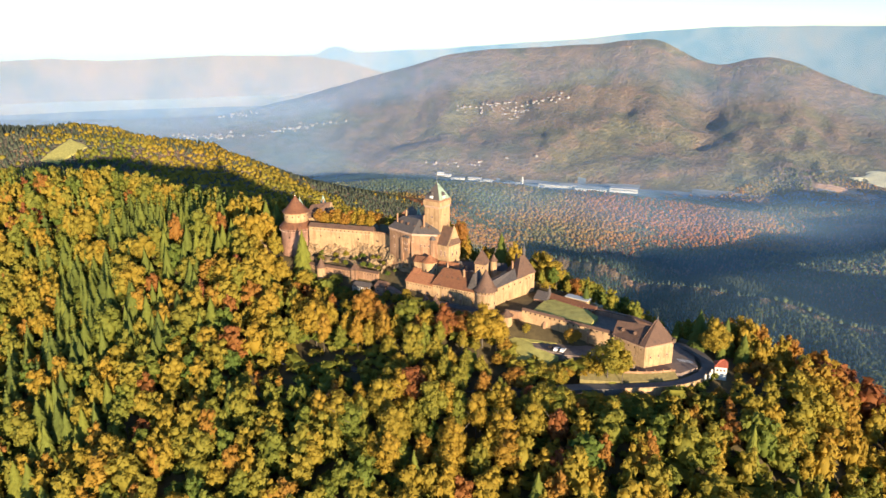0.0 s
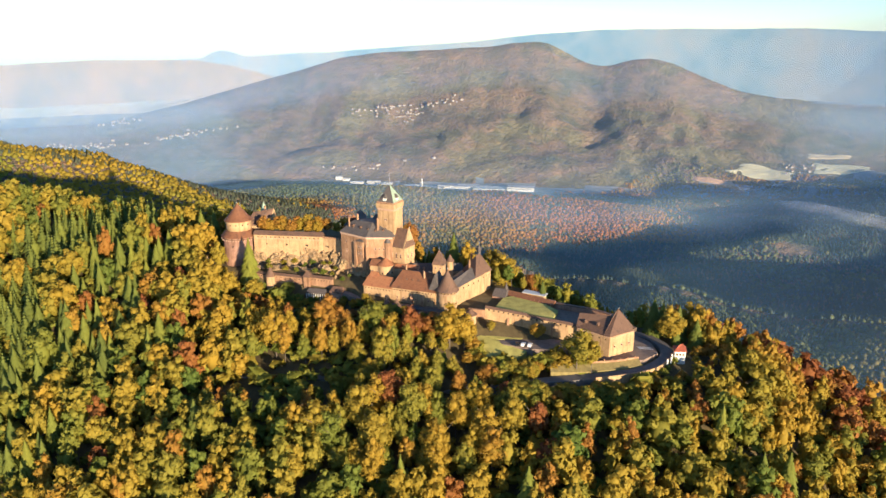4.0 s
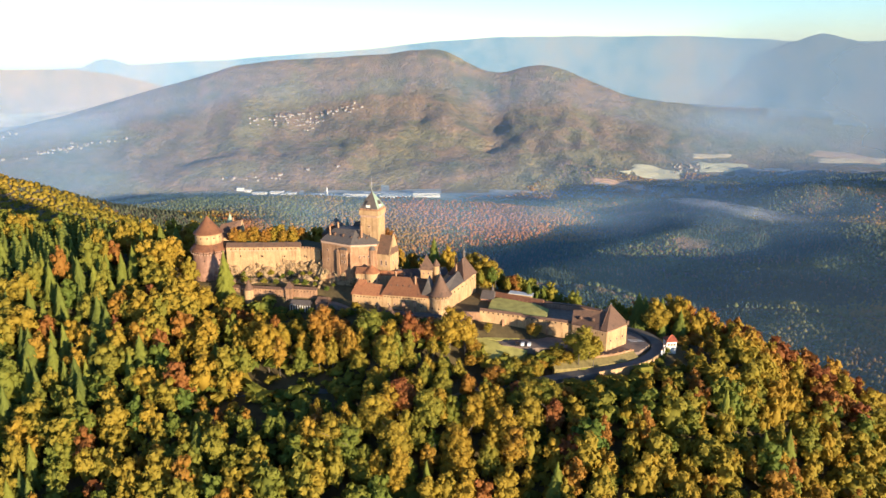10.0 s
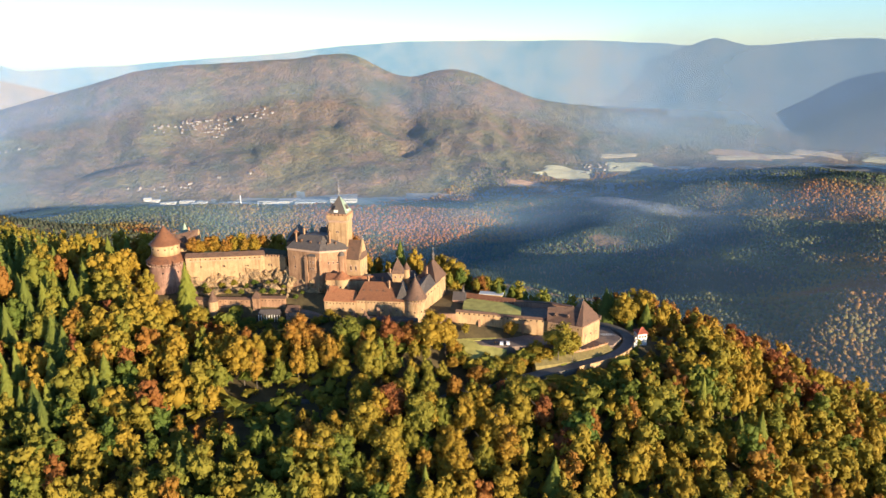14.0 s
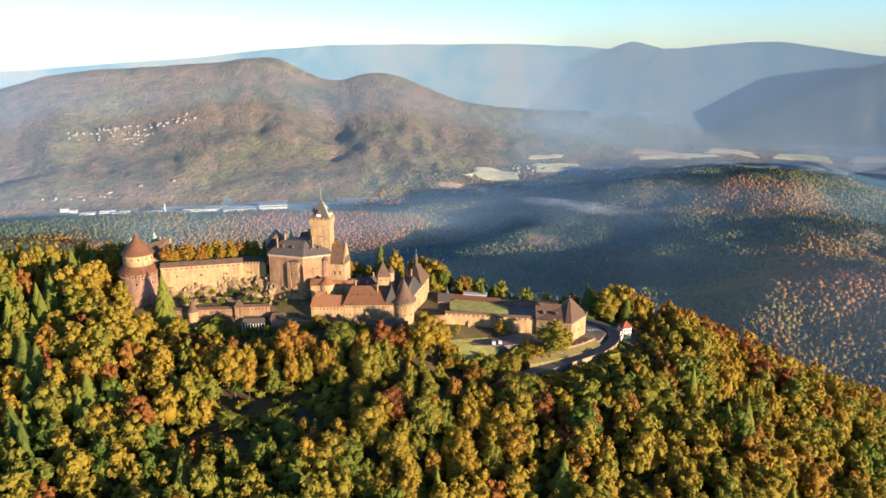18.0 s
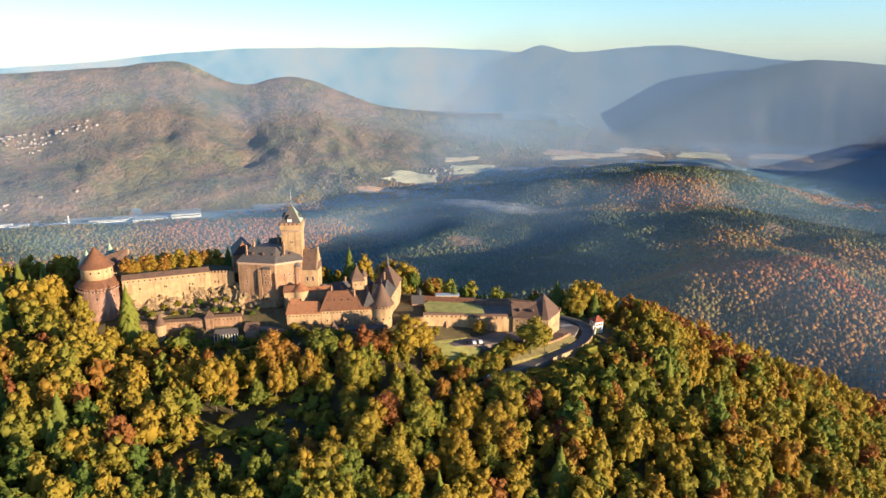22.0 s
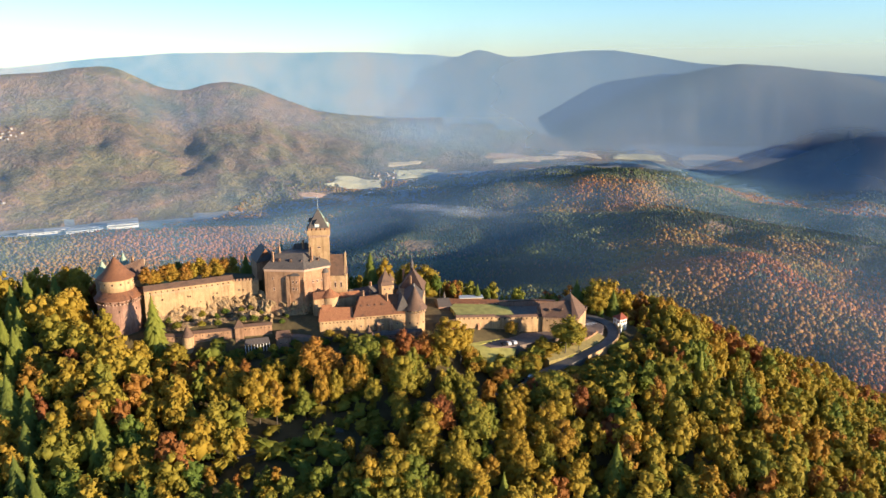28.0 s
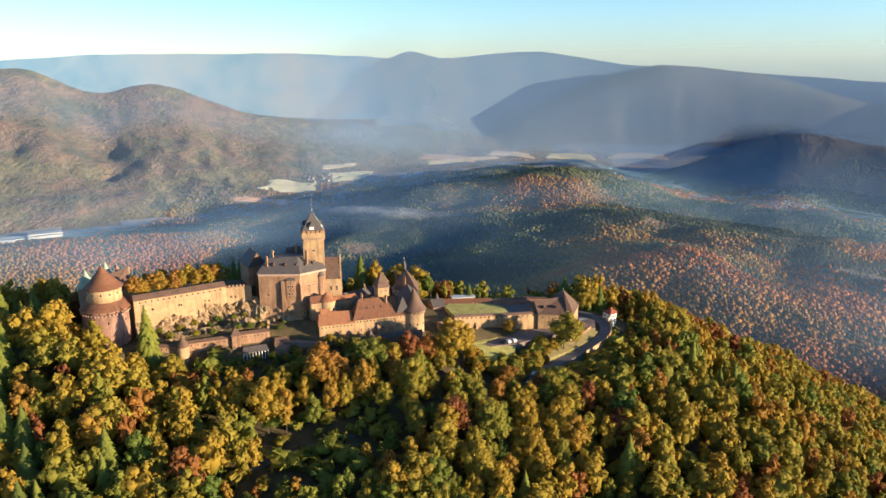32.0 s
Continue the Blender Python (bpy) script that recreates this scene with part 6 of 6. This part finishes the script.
for i in range(17):
    t = i / 16
    x, y = -72 + 36 * t + rng.uniform(-1.5, 1.5), 44.5 - 12.5 * t + rng.uniform(-2, 4)
    tree(x, y, 22.5, rng.uniform(9.5, 13.5), 1.2, rng.uniform(0.55, 0.82), False, "small golden tree in the terrace garden", "terrace garden trees")


# ---- the valley: factory, villages, fields, water, mist and haze sheets ----
def drape(name, pts, material, label, category, lift=1.6):
    """A field laid on the ground, thick enough to stand clear of it."""
    n = len(pts)
    cx, cy = sum(p[0] for p in pts) / n, sum(p[1] for p in pts) / n
    V, F = [(cx, cy, zland(cx, cy) + lift)], []
    rings = 5
    for k in range(1, rings + 1):
        for i in range(n):
            for e in range(4):
                a, b = pts[i], pts[(i + 1) % n]
                x, y = a[0] + (b[0] - a[0]) * e / 4, a[1] + (b[1] - a[1]) * e / 4
                wob = 1 + 0.05 * math.sin(i * 3.1 + e * 1.7)
                x, y = cx + (x - cx) * k / rings * wob, cy + (y - cy) * k / rings * wob
                V.append((x, y, zland(x, y) + (lift if k < rings else -2.0)))
    m = 4 * n
    F += [(0, 1 + i, 1 + (i + 1) % m) for i in range(m)]
    for k in range(rings - 1):
        F += [(1 + k * m + i, 1 + (k + 1) * m + i, 1 + (k + 1) * m + (i + 1) % m, 1 + k * m + (i + 1) % m) for i in range(m)]
    return tagged(mesh_ob(name, V, F, material), label, category, kind="structure")


M_MEADOW = plain("frosted_meadow", (0.62, 0.60, 0.40), 0.95, 0.0, 0.3, 0.012)
M_PLOUGH = plain("ploughed_field", (0.50, 0.33, 0.22), 0.95, 0.0, 0.3, 0.012)
M_STUBBLE = plain("stubble_field", (0.62, 0.51, 0.34), 0.95, 0.0, 0.3, 0.012)
M_WATER = plain("pale_still_water", (0.30, 0.38, 0.42), 0.15, 0.0, 0.2, 0.01)
FIELDS = [([(1690, 2560), (1773, 2480), (1900, 2350), (1990, 2440), (1850, 2600)], M_MEADOW, "pale frosted meadow in the valley"),
                       ([(2030, 2420), (2250, 2330), (2330, 2420), (2130, 2560)], M_MEADOW, "pale frosted meadow in the valley"),
                       ([(2120, 2600), (2300, 2520), (2340, 2560), (2160, 2650)], M_STUBBLE, "tan stubble field in the valley"),
                       ([(1500, 2440), (1670, 2400), (1700, 2450), (1530, 2500)], M_PLOUGH, "reddish ploughed field in the valley"),
                       ([(2263, 2240), (2474, 2160), (2500, 2215), (2285, 2300)], M_PLOUGH, "reddish ploughed field in the valley"),
                       ([(2560, 2100), (2860, 1960), (2890, 2010), (2590, 2160)], M_STUBBLE, "brown stubble field in the valley"),
                       ([(2620, 2330), (2880, 2225), (3060, 2150), (3085, 2195), (2900, 2300), (2650, 2390)], M_STUBBLE, "long tan field in the valley"),
          ([(-775, 1010), (-735, 1005), (-705, 1090), (-760, 1130)], M_LAWN, "green clearing on the western hill")]
for a0, a1, r0, r1, mt, label in ((44.5, 49.5, 3930, 4040, M_PLOUGH, "reddish ploughed field on the far valley floor"), (50.0, 54.2, 4080, 4180, M_STUBBLE, "long tan field on the far valley floor"),
                                  (54.6, 59.0, 4110, 4230, M_MEADOW, "pale frosted meadow on the far valley floor"), (59.4, 64.5, 4150, 4260, M_STUBBLE, "long tan field on the far valley floor")):
    FIELDS.append(([(EYE[0] + r * math.sin(radians(a)), EYE[1] + r * math.cos(radians(a))) for r, a in ((r0, a0), (r0 + 30, (a0 + a1) / 2), (r0, a1), (r1, a1 - 0.4), (r1 + 20, (a0 + a1) / 2), (r1, a0 + 0.4))], mt, label))
for pts, mt, label in FIELDS:
    drape("field", pts, mt, label, "field")
PONDS = [[(1660, 2335), (1800, 2270), (1940, 2225), (1970, 2262), (1820, 2320), (1690, 2372)], [(2230, 2140), (2340, 2090), (2360, 2115), (2250, 2165)]]
for pts in PONDS:
    drape("pond", pts, M_WATER, "pale still water in the valley meadows", "water", 2.0)

M_HALL = plain("pale_factory_paint", (0.68, 0.68, 0.66), 0.7, 0.0, 0.25, 0.03)


def hall(x, y, lx, ly, h, turn, big):
    ob = thing("factory_hall" if big else "works_building", "long white flat-roofed factory hall on the valley floor" if big else "small white works building on the valley floor", "building", "factory in the valley")
    z = zland(x, y) - 3
    part("wall", box((0, 0, 0), lx, ly, h + 3), M_HALL, ob)
    part("roof", box((0, 0, h + 3), lx + 1.5, ly + 1.5, 0.8), M_METAL_ROOF, ob, "pale sheet roof")
    part("window_band", merge(box((0, -ly / 2 - 0.1, h * 0.6 + 2), lx * 0.94, 0.3, h * 0.18)), M_DARK, ob, "dark strip of windows")
    ob.matrix_basis = pose(x, y, z, 0, 0, turn)


frnd = random.Random(5)
for t, off, lx, ly, h in ((0.98, 0, 112, 36, 17), (0.80, -18, 130, 34, 9), (0.84, 26, 150, 30, 8), (0.63, 10, 120, 32, 8), (0.70, 40, 90, 26, 7)):
    hall(60 + 735 * t, 2860 - 260 * t + off - 40, lx, ly, h, -19 + frnd.uniform(-2, 2), True)
for i in range(16):
    t = i / 15
    hall(20 + 450 * t, 2866 - 160 * t + frnd.uniform(-45, 25) - 40, frnd.uniform(28, 62), frnd.uniform(16, 26), frnd.uniform(6, 10), -19 + frnd.uniform(-12, 12), False)
silo = thing("factory_chimney", "slim pale factory tower on the valley floor", "tower", "factory in the valley")
part("shaft", round_wall((0, 0), 3.2, 0, 42, 14, 2.2), M_WHITE, silo)
part("rim", round_wall((0, 0), 2.8, 40.6, 42.4, 14), M_METAL_ROOF, silo)
silo.matrix_basis = pose(372, 2690, zland(372, 2690) - 2)

M_HOUSE = plain("cream_render", (0.34, 0.33, 0.31), 0.9, 0.0, 0.2)
HOUSE_W = unit_mesh("wall", merge(box((0, 0, -3), 13, 9, 9), ([(-6.5, -4.5, 6), (-6.5, 4.5, 6), (-6.5, 0, 10), (6.5, -4.5, 6), (6.5, 4.5, 6), (6.5, 0, 10)], [(0, 2, 1), (3, 4, 5)])), M_HOUSE)
HOUSE_R = unit_mesh("roof", ([(-7, -5.2, 5.6), (7, -5.2, 5.6), (7, 0, 10.4), (-7, 0, 10.4), (7, 5.2, 5.6), (-7, 5.2, 5.6)], [(0, 1, 2, 3), (3, 2, 4, 5), (0, 3, 5), (1, 4, 2), (5, 4, 1, 0)]), M_TILE_BROWN)
vr = random.Random(11)
for cx, cy, sx, sy, n, label in ((230, 3480, 120, 50, 30, "white house of the village on the mountain slope"), (430, 3470, 130, 60, 42, "white house of the village on the mountain slope"), (640, 3500, 90, 40, 16, "white house of the village on the mountain slope"),
                                 (-1200, 3500, 220, 40, 46, "white house of the village in the side valley"), (-740, 3530, 190, 40, 32, "white house of the village in the side valley"), (-1150, 3860, 110, 45, 22, "white house of the upper village in the side valley"),
                                 (2010, 2470, 60, 60, 16, "farmhouse of the hamlet among the meadows"), (120, 2925, 200, 25, 14, "white house beside the factory")):
    for i in range(n):
        x, y = cx + vr.gauss(0, 0.55) * sx, cy + vr.gauss(0, 0.55) * sy
        ho = thing("village_house", label, "house", "village houses")
        for nm, me in (("wall", HOUSE_W), ("roof", HOUSE_R)):
            o = new(nm, me)
            o.parent = ho
        s = vr.uniform(0.7, 1.1)
        ho.matrix_basis = pose(x, y, zland(x, y) + 0.5, 0, 0, vr.uniform(0, 180)) @ Matrix.Scale(s, 4)


def mist_mat():
    k = Nodes("thin_morning_mist", 1.0)
    soft = k.n.new("ShaderNodeTexGradient")
    soft.gradient_type = 'SPHERICAL'
    k.l.new(k.co.outputs["Object"], soft.inputs[0])
    n = k.noise(2.2, 5, 0.65)
    a = k.math('MULTIPLY', k.math('POWER', soft.outputs["Fac"], 1.5), k.math('MULTIPLY', k.math('SUBTRACT', n, 0.28), 2.7))
    k.bsdf.inputs["Base Color"].default_value = (0.93, 0.94, 0.95, 1)
    a2 = k.n.new("ShaderNodeClamp")
    k.l.new(a, a2.inputs[0])
    a2.inputs[2].default_value = 0.85
    k.l.new(a2.outputs[0], k.bsdf.inputs["Alpha"])
    return k.m


M_MIST = mist_mat()


def mist(x, y, z, lx, ly, turn):
    """A shallow dome of mist, one unit across, stretched over the valley floor."""
    n, rings = 28, 6
    V, F = [(0, 0, 0.6)], []
    for k in range(1, rings + 1):
        for i in range(n):
            a, r = 2 * math.pi * i / n, k / rings
            V.append((r * math.cos(a), r * math.sin(a), 0.6 * (1 - r * r) + 0.1 * noise.noise((r * math.cos(a) * 3, r * math.sin(a) * 3, x * 0.01))))
    F += [(0, 1 + i, 1 + (i + 1) % n) for i in range(n)]
    for k in range(rings - 1):
        F += [(1 + k * n + i, 1 + (k + 1) * n + i, 1 + (k + 1) * n + (i + 1) % n, 1 + k * n + (i + 1) % n) for i in range(n)]
    ob = tagged(mesh_ob("mist_bank", V, F, M_MIST, None, True), "thin bank of white morning mist over the valley", "mist", "mist banks")
    ob.matrix_basis = pose(x, y, max(z, zland(x, y) + 26), 0, 0, turn) @ Matrix.Diagonal((lx, ly, 30, 1))
    ob.visible_shadow = False


def haze_blanket(z, r0, r1, a0, a1, seed, thick):
    """A thin, gently rolling sheet draped above the land, added in place of haze."""
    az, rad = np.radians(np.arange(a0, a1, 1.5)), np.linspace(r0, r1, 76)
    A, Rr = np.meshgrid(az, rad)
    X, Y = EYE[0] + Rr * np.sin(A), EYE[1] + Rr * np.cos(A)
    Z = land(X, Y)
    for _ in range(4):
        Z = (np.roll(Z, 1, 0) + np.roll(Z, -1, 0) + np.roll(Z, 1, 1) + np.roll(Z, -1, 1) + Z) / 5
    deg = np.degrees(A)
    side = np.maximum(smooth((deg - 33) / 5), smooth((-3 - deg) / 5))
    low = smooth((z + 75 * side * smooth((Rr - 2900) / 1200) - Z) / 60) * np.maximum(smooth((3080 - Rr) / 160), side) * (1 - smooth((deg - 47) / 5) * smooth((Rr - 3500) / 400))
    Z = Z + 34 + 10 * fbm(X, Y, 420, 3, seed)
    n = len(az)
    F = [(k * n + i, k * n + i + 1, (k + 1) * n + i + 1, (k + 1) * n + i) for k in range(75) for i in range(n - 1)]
    ob = mesh_ob("low_haze_stand_in", np.stack([X, Y, Z], -1).reshape(-1, 3).tolist(), [f[::-1] for f in F], layer_mat(thick), None, True)
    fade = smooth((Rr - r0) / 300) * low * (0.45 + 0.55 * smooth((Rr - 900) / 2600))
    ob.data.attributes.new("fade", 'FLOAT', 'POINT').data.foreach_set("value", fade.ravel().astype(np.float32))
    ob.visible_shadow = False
    return tagged(ob, "thin bluish sheet standing in for haze above the valley", "mist", kind="stuff")


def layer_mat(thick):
    k = Nodes("low_haze_sheet", 1.0)
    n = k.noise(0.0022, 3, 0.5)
    # haze blue painted as the sheet's own colour
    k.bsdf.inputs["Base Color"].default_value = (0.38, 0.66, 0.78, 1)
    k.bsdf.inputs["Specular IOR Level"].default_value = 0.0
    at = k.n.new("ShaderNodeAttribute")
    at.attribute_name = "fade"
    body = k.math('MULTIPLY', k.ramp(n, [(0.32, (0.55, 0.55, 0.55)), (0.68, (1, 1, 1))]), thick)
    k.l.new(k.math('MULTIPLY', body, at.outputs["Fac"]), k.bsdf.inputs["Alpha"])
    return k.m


def haze_veil(R, a0, a1, z_full, z_none, table, seed, material=None):
    """A see-through sheet added in place of haze across the valley, round the flight or straight between two distances,
    thinning upwards and where it meets the slopes.
    """
    az, zz = np.arange(a0, a1, 0.6), np.linspace(-560, z_none, 40)
    A, Z = np.meshgrid(az, zz)
    if isinstance(R, tuple):
        p, q = [np.array([r * math.sin(radians(a)), r * math.cos(radians(a))]) for r, a in ((R[0], a0), (R[1], a1))]
        n_x, n_y = p[1] - q[1], q[0] - p[0]
        R = (p[0] * n_x + p[1] * n_y) / (n_x * np.sin(np.radians(A)) + n_y * np.cos(np.radians(A)))
    Rr = R + 6 * fbm(A * 30, Z * 0, 300, 2, seed)
    X, Y = EYE[0] + Rr * np.sin(np.radians(A)), EYE[1] + Rr * np.cos(np.radians(A))
    n = len(az)
    F = [(k * n + i, k * n + i + 1, (k + 1) * n + i + 1, (k + 1) * n + i) for k in range(39) for i in range(n - 1)]
    ob = mesh_ob("haze_stand_in", np.stack([X, Y, Z], -1).reshape(-1, 3).tolist(), F, material or M_HAZE, None, True)
    fade = np.interp(A, [r[0] for r in table], [r[1] for r in table]) * smooth((z_none - Z) / (z_none - z_full)) * smooth((Z - land(X, Y)) / 110)
    fade *= 0.95 + 0.12 * fbm(A * 40, Z * 2, 300, 3, seed + 2)
    ob.data.attributes.new("fade", 'FLOAT', 'POINT').data.foreach_set("value", np.clip(fade, 0, 1).ravel().astype(np.float32))
    ob.visible_shadow = False
    return tagged(ob, "see-through bluish sheet standing in for haze over the valley", "mist", kind="stuff")


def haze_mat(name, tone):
    """Haze colour for the sheets; one fixed normal lights them alike however they turn."""
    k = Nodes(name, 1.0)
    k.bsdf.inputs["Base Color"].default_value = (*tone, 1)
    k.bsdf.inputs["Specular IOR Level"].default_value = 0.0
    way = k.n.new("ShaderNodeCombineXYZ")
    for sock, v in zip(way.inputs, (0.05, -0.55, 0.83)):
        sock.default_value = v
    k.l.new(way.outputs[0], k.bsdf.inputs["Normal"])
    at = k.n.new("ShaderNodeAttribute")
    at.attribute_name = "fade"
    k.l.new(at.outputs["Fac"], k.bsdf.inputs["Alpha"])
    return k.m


M_HAZE = haze_mat("haze_sheet_blue", (0.25, 0.42, 0.74))
# Brighter tone painted in where the sun only grazes the eastern sheet
M_HAZE_PALE = haze_mat("haze_sheet_brightened", (0.36, 0.56, 0.86))
# Opacity by bearing, tuned to how the country behind looks from the flight
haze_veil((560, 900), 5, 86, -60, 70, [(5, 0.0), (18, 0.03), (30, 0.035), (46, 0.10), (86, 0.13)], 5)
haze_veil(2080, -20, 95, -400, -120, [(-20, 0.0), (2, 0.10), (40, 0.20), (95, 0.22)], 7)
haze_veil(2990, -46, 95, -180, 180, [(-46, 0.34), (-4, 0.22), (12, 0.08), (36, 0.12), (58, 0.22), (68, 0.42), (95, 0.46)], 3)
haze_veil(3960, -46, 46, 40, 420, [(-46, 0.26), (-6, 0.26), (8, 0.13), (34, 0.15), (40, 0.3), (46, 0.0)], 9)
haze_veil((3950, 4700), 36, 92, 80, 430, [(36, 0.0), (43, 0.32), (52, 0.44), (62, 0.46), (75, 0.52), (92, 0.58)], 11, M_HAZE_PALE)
haze_blanket(-330, 640, 4660, -40, 90, 61, 0.25)
for x, y, z, lx, ly, turn in ((1555, 2130, -455, 190, 85, -60), (1370, 1350, -352, 250, 75, -60), (1470, 1620, -400, 150, 60, -55), (1420, 1350, -440, 110, 70, -60)):
    mist(x, y, z, lx, ly, turn)

# small trees that clothe the valley
def tuft(n=4):
    """A ragged little crown of two rings and a tip."""
    V = [(0.40 * math.cos(6.283 * i / n), 0.40 * math.sin(6.283 * i / n), 0.05) for i in range(n)] + [(0.42 * math.cos(6.283 * (i + .5) / n), 0.42 * math.sin(6.283 * (i + .5) / n), 0.55) for i in range(n)] + [(0, 0, 1.0)]
    V = np.array(V) * rng.uniform(0.7, 1.3, (2 * n + 1, 1))
    F = []
    for i in range(n):
        j = (i + 1) % n
        F += [(i, j, n + i), (j, n + j, n + i), (n + i, n + j, 2 * n)]
    return V, np.array(F)


fx, fy = scatter(-1500, 3300, -500, 2900, 10.4)
gx, gy = scatter(250, 1500, -420, 1500, 6.9)
gR = np.hypot(gx - EYE[0], gy - EYE[1])
fR = np.hypot(fx - EYE[0], fy - EYE[1])
far_m, near_m = (fR > 1700) | (fx < 250), gR < 1700
fx, fy = np.concatenate([fx[far_m], gx[near_m]]), np.concatenate([fy[far_m], gy[near_m]])
fw = np.concatenate([np.full(far_m.sum(), 1.75), np.full(near_m.sum(), 1.65)])
fdx, fdy = fx - EYE[0], fy - EYE[1]
faz, fR = np.degrees(np.arctan2(fdx, fdy)), np.hypot(fdx, fdy)
keep_m = (faz > -34) & (faz < 86) & (fR > 560) & (fR < 3080 + 420 * smooth((faz - 22) / 8)) & (rng.random(len(fx)) < np.clip(2.2 - fR / 1900, 0.55, 0.95))
fx, fy, fR, fw = fx[keep_m], fy[keep_m], fR[keep_m], fw[keep_m]
fz = land(fx, fy)
open_m = np.zeros(len(fx), bool)
for pts, _, _ in FIELDS + [(p, 0, 0) for p in PONDS]:
    open_m |= inside(pts, fx, fy)
keep_m = ~open_m & (fz < np.where(fx < -100, 20, -120)) & (fbm(fx, fy, 300, 2, 51) > -0.72) & ~((fR > 2860) & (fz < -490) & (fx < 900))
fx, fy, fz, fR, fw = fx[keep_m], fy[keep_m], fz[keep_m], fR[keep_m], fw[keep_m]
knoll = smooth((fy - 1450) / 250) * smooth((1350 - fx) / 200)
ftone = np.clip(0.40 + 0.06 * knoll + 1.3 * fbm(fx, fy, 420, 4, 41) + rng.normal(0, 0.07, len(fx)), 0, 1)
ffir = fbm(fx, fy, 330, 4, 43) + 0.16 * rng.normal(0, 1, len(fx)) > 0.02 + 0.30 * knoll
sunny = (fx < -60) & (fy > 500) & (fz > -330)
TINY_B = [tuft(3 + k % 2) for k in range(8)]
TINY_C = [(np.array([(0.26 * math.cos(a), 0.26 * math.sin(a), 0) for a in np.arange(6) * math.pi / 3] + [(0, 0, 1.0)]), np.array([(i, (i + 1) % 6, 6) for i in range(6)])) for _ in range(1)]
far_h = rng.uniform(6.0, 9.6, len(fx))
M_LEAF_VALLEY = foliage("valley_leaves", [(0.0, (0.11, 0.135, 0.06)), (0.30, (0.19, 0.165, 0.065)), (0.52, (0.30, 0.17, 0.055)), (0.75, (0.33, 0.15, 0.05)), (1.0, (0.32, 0.12, 0.045))], "tint")
M_NEEDLE_VALLEY = foliage("valley_needles", [(0.0, (0.075, 0.105, 0.075)), (1.0, (0.12, 0.13, 0.08))], "tint")
for m, mat, tn, label in ((~ffir & ~sunny, M_LEAF_VALLEY, ftone, "russet broadleaved woods on the valley spurs"), (~ffir & sunny, M_LEAF, ftone * 0.6 + 0.08, "yellow-green woods on the sunny western hill")):
    join("valley_broadleaf_wood", TINY_B, rng.integers(0, 99, m.sum()), fx[m], fy[m], fz[m] - 2, far_h[m], fw[m], tn[m], mat, label)
join("valley_fir_wood", TINY_C, rng.integers(0, 99, ffir.sum()), fx[ffir], fy[ffir], fz[ffir] - 2, far_h[ffir] * 1.35, fw[ffir] * 0.8, ftone[ffir], M_NEEDLE_VALLEY, "dark fir woods on the valley spurs")
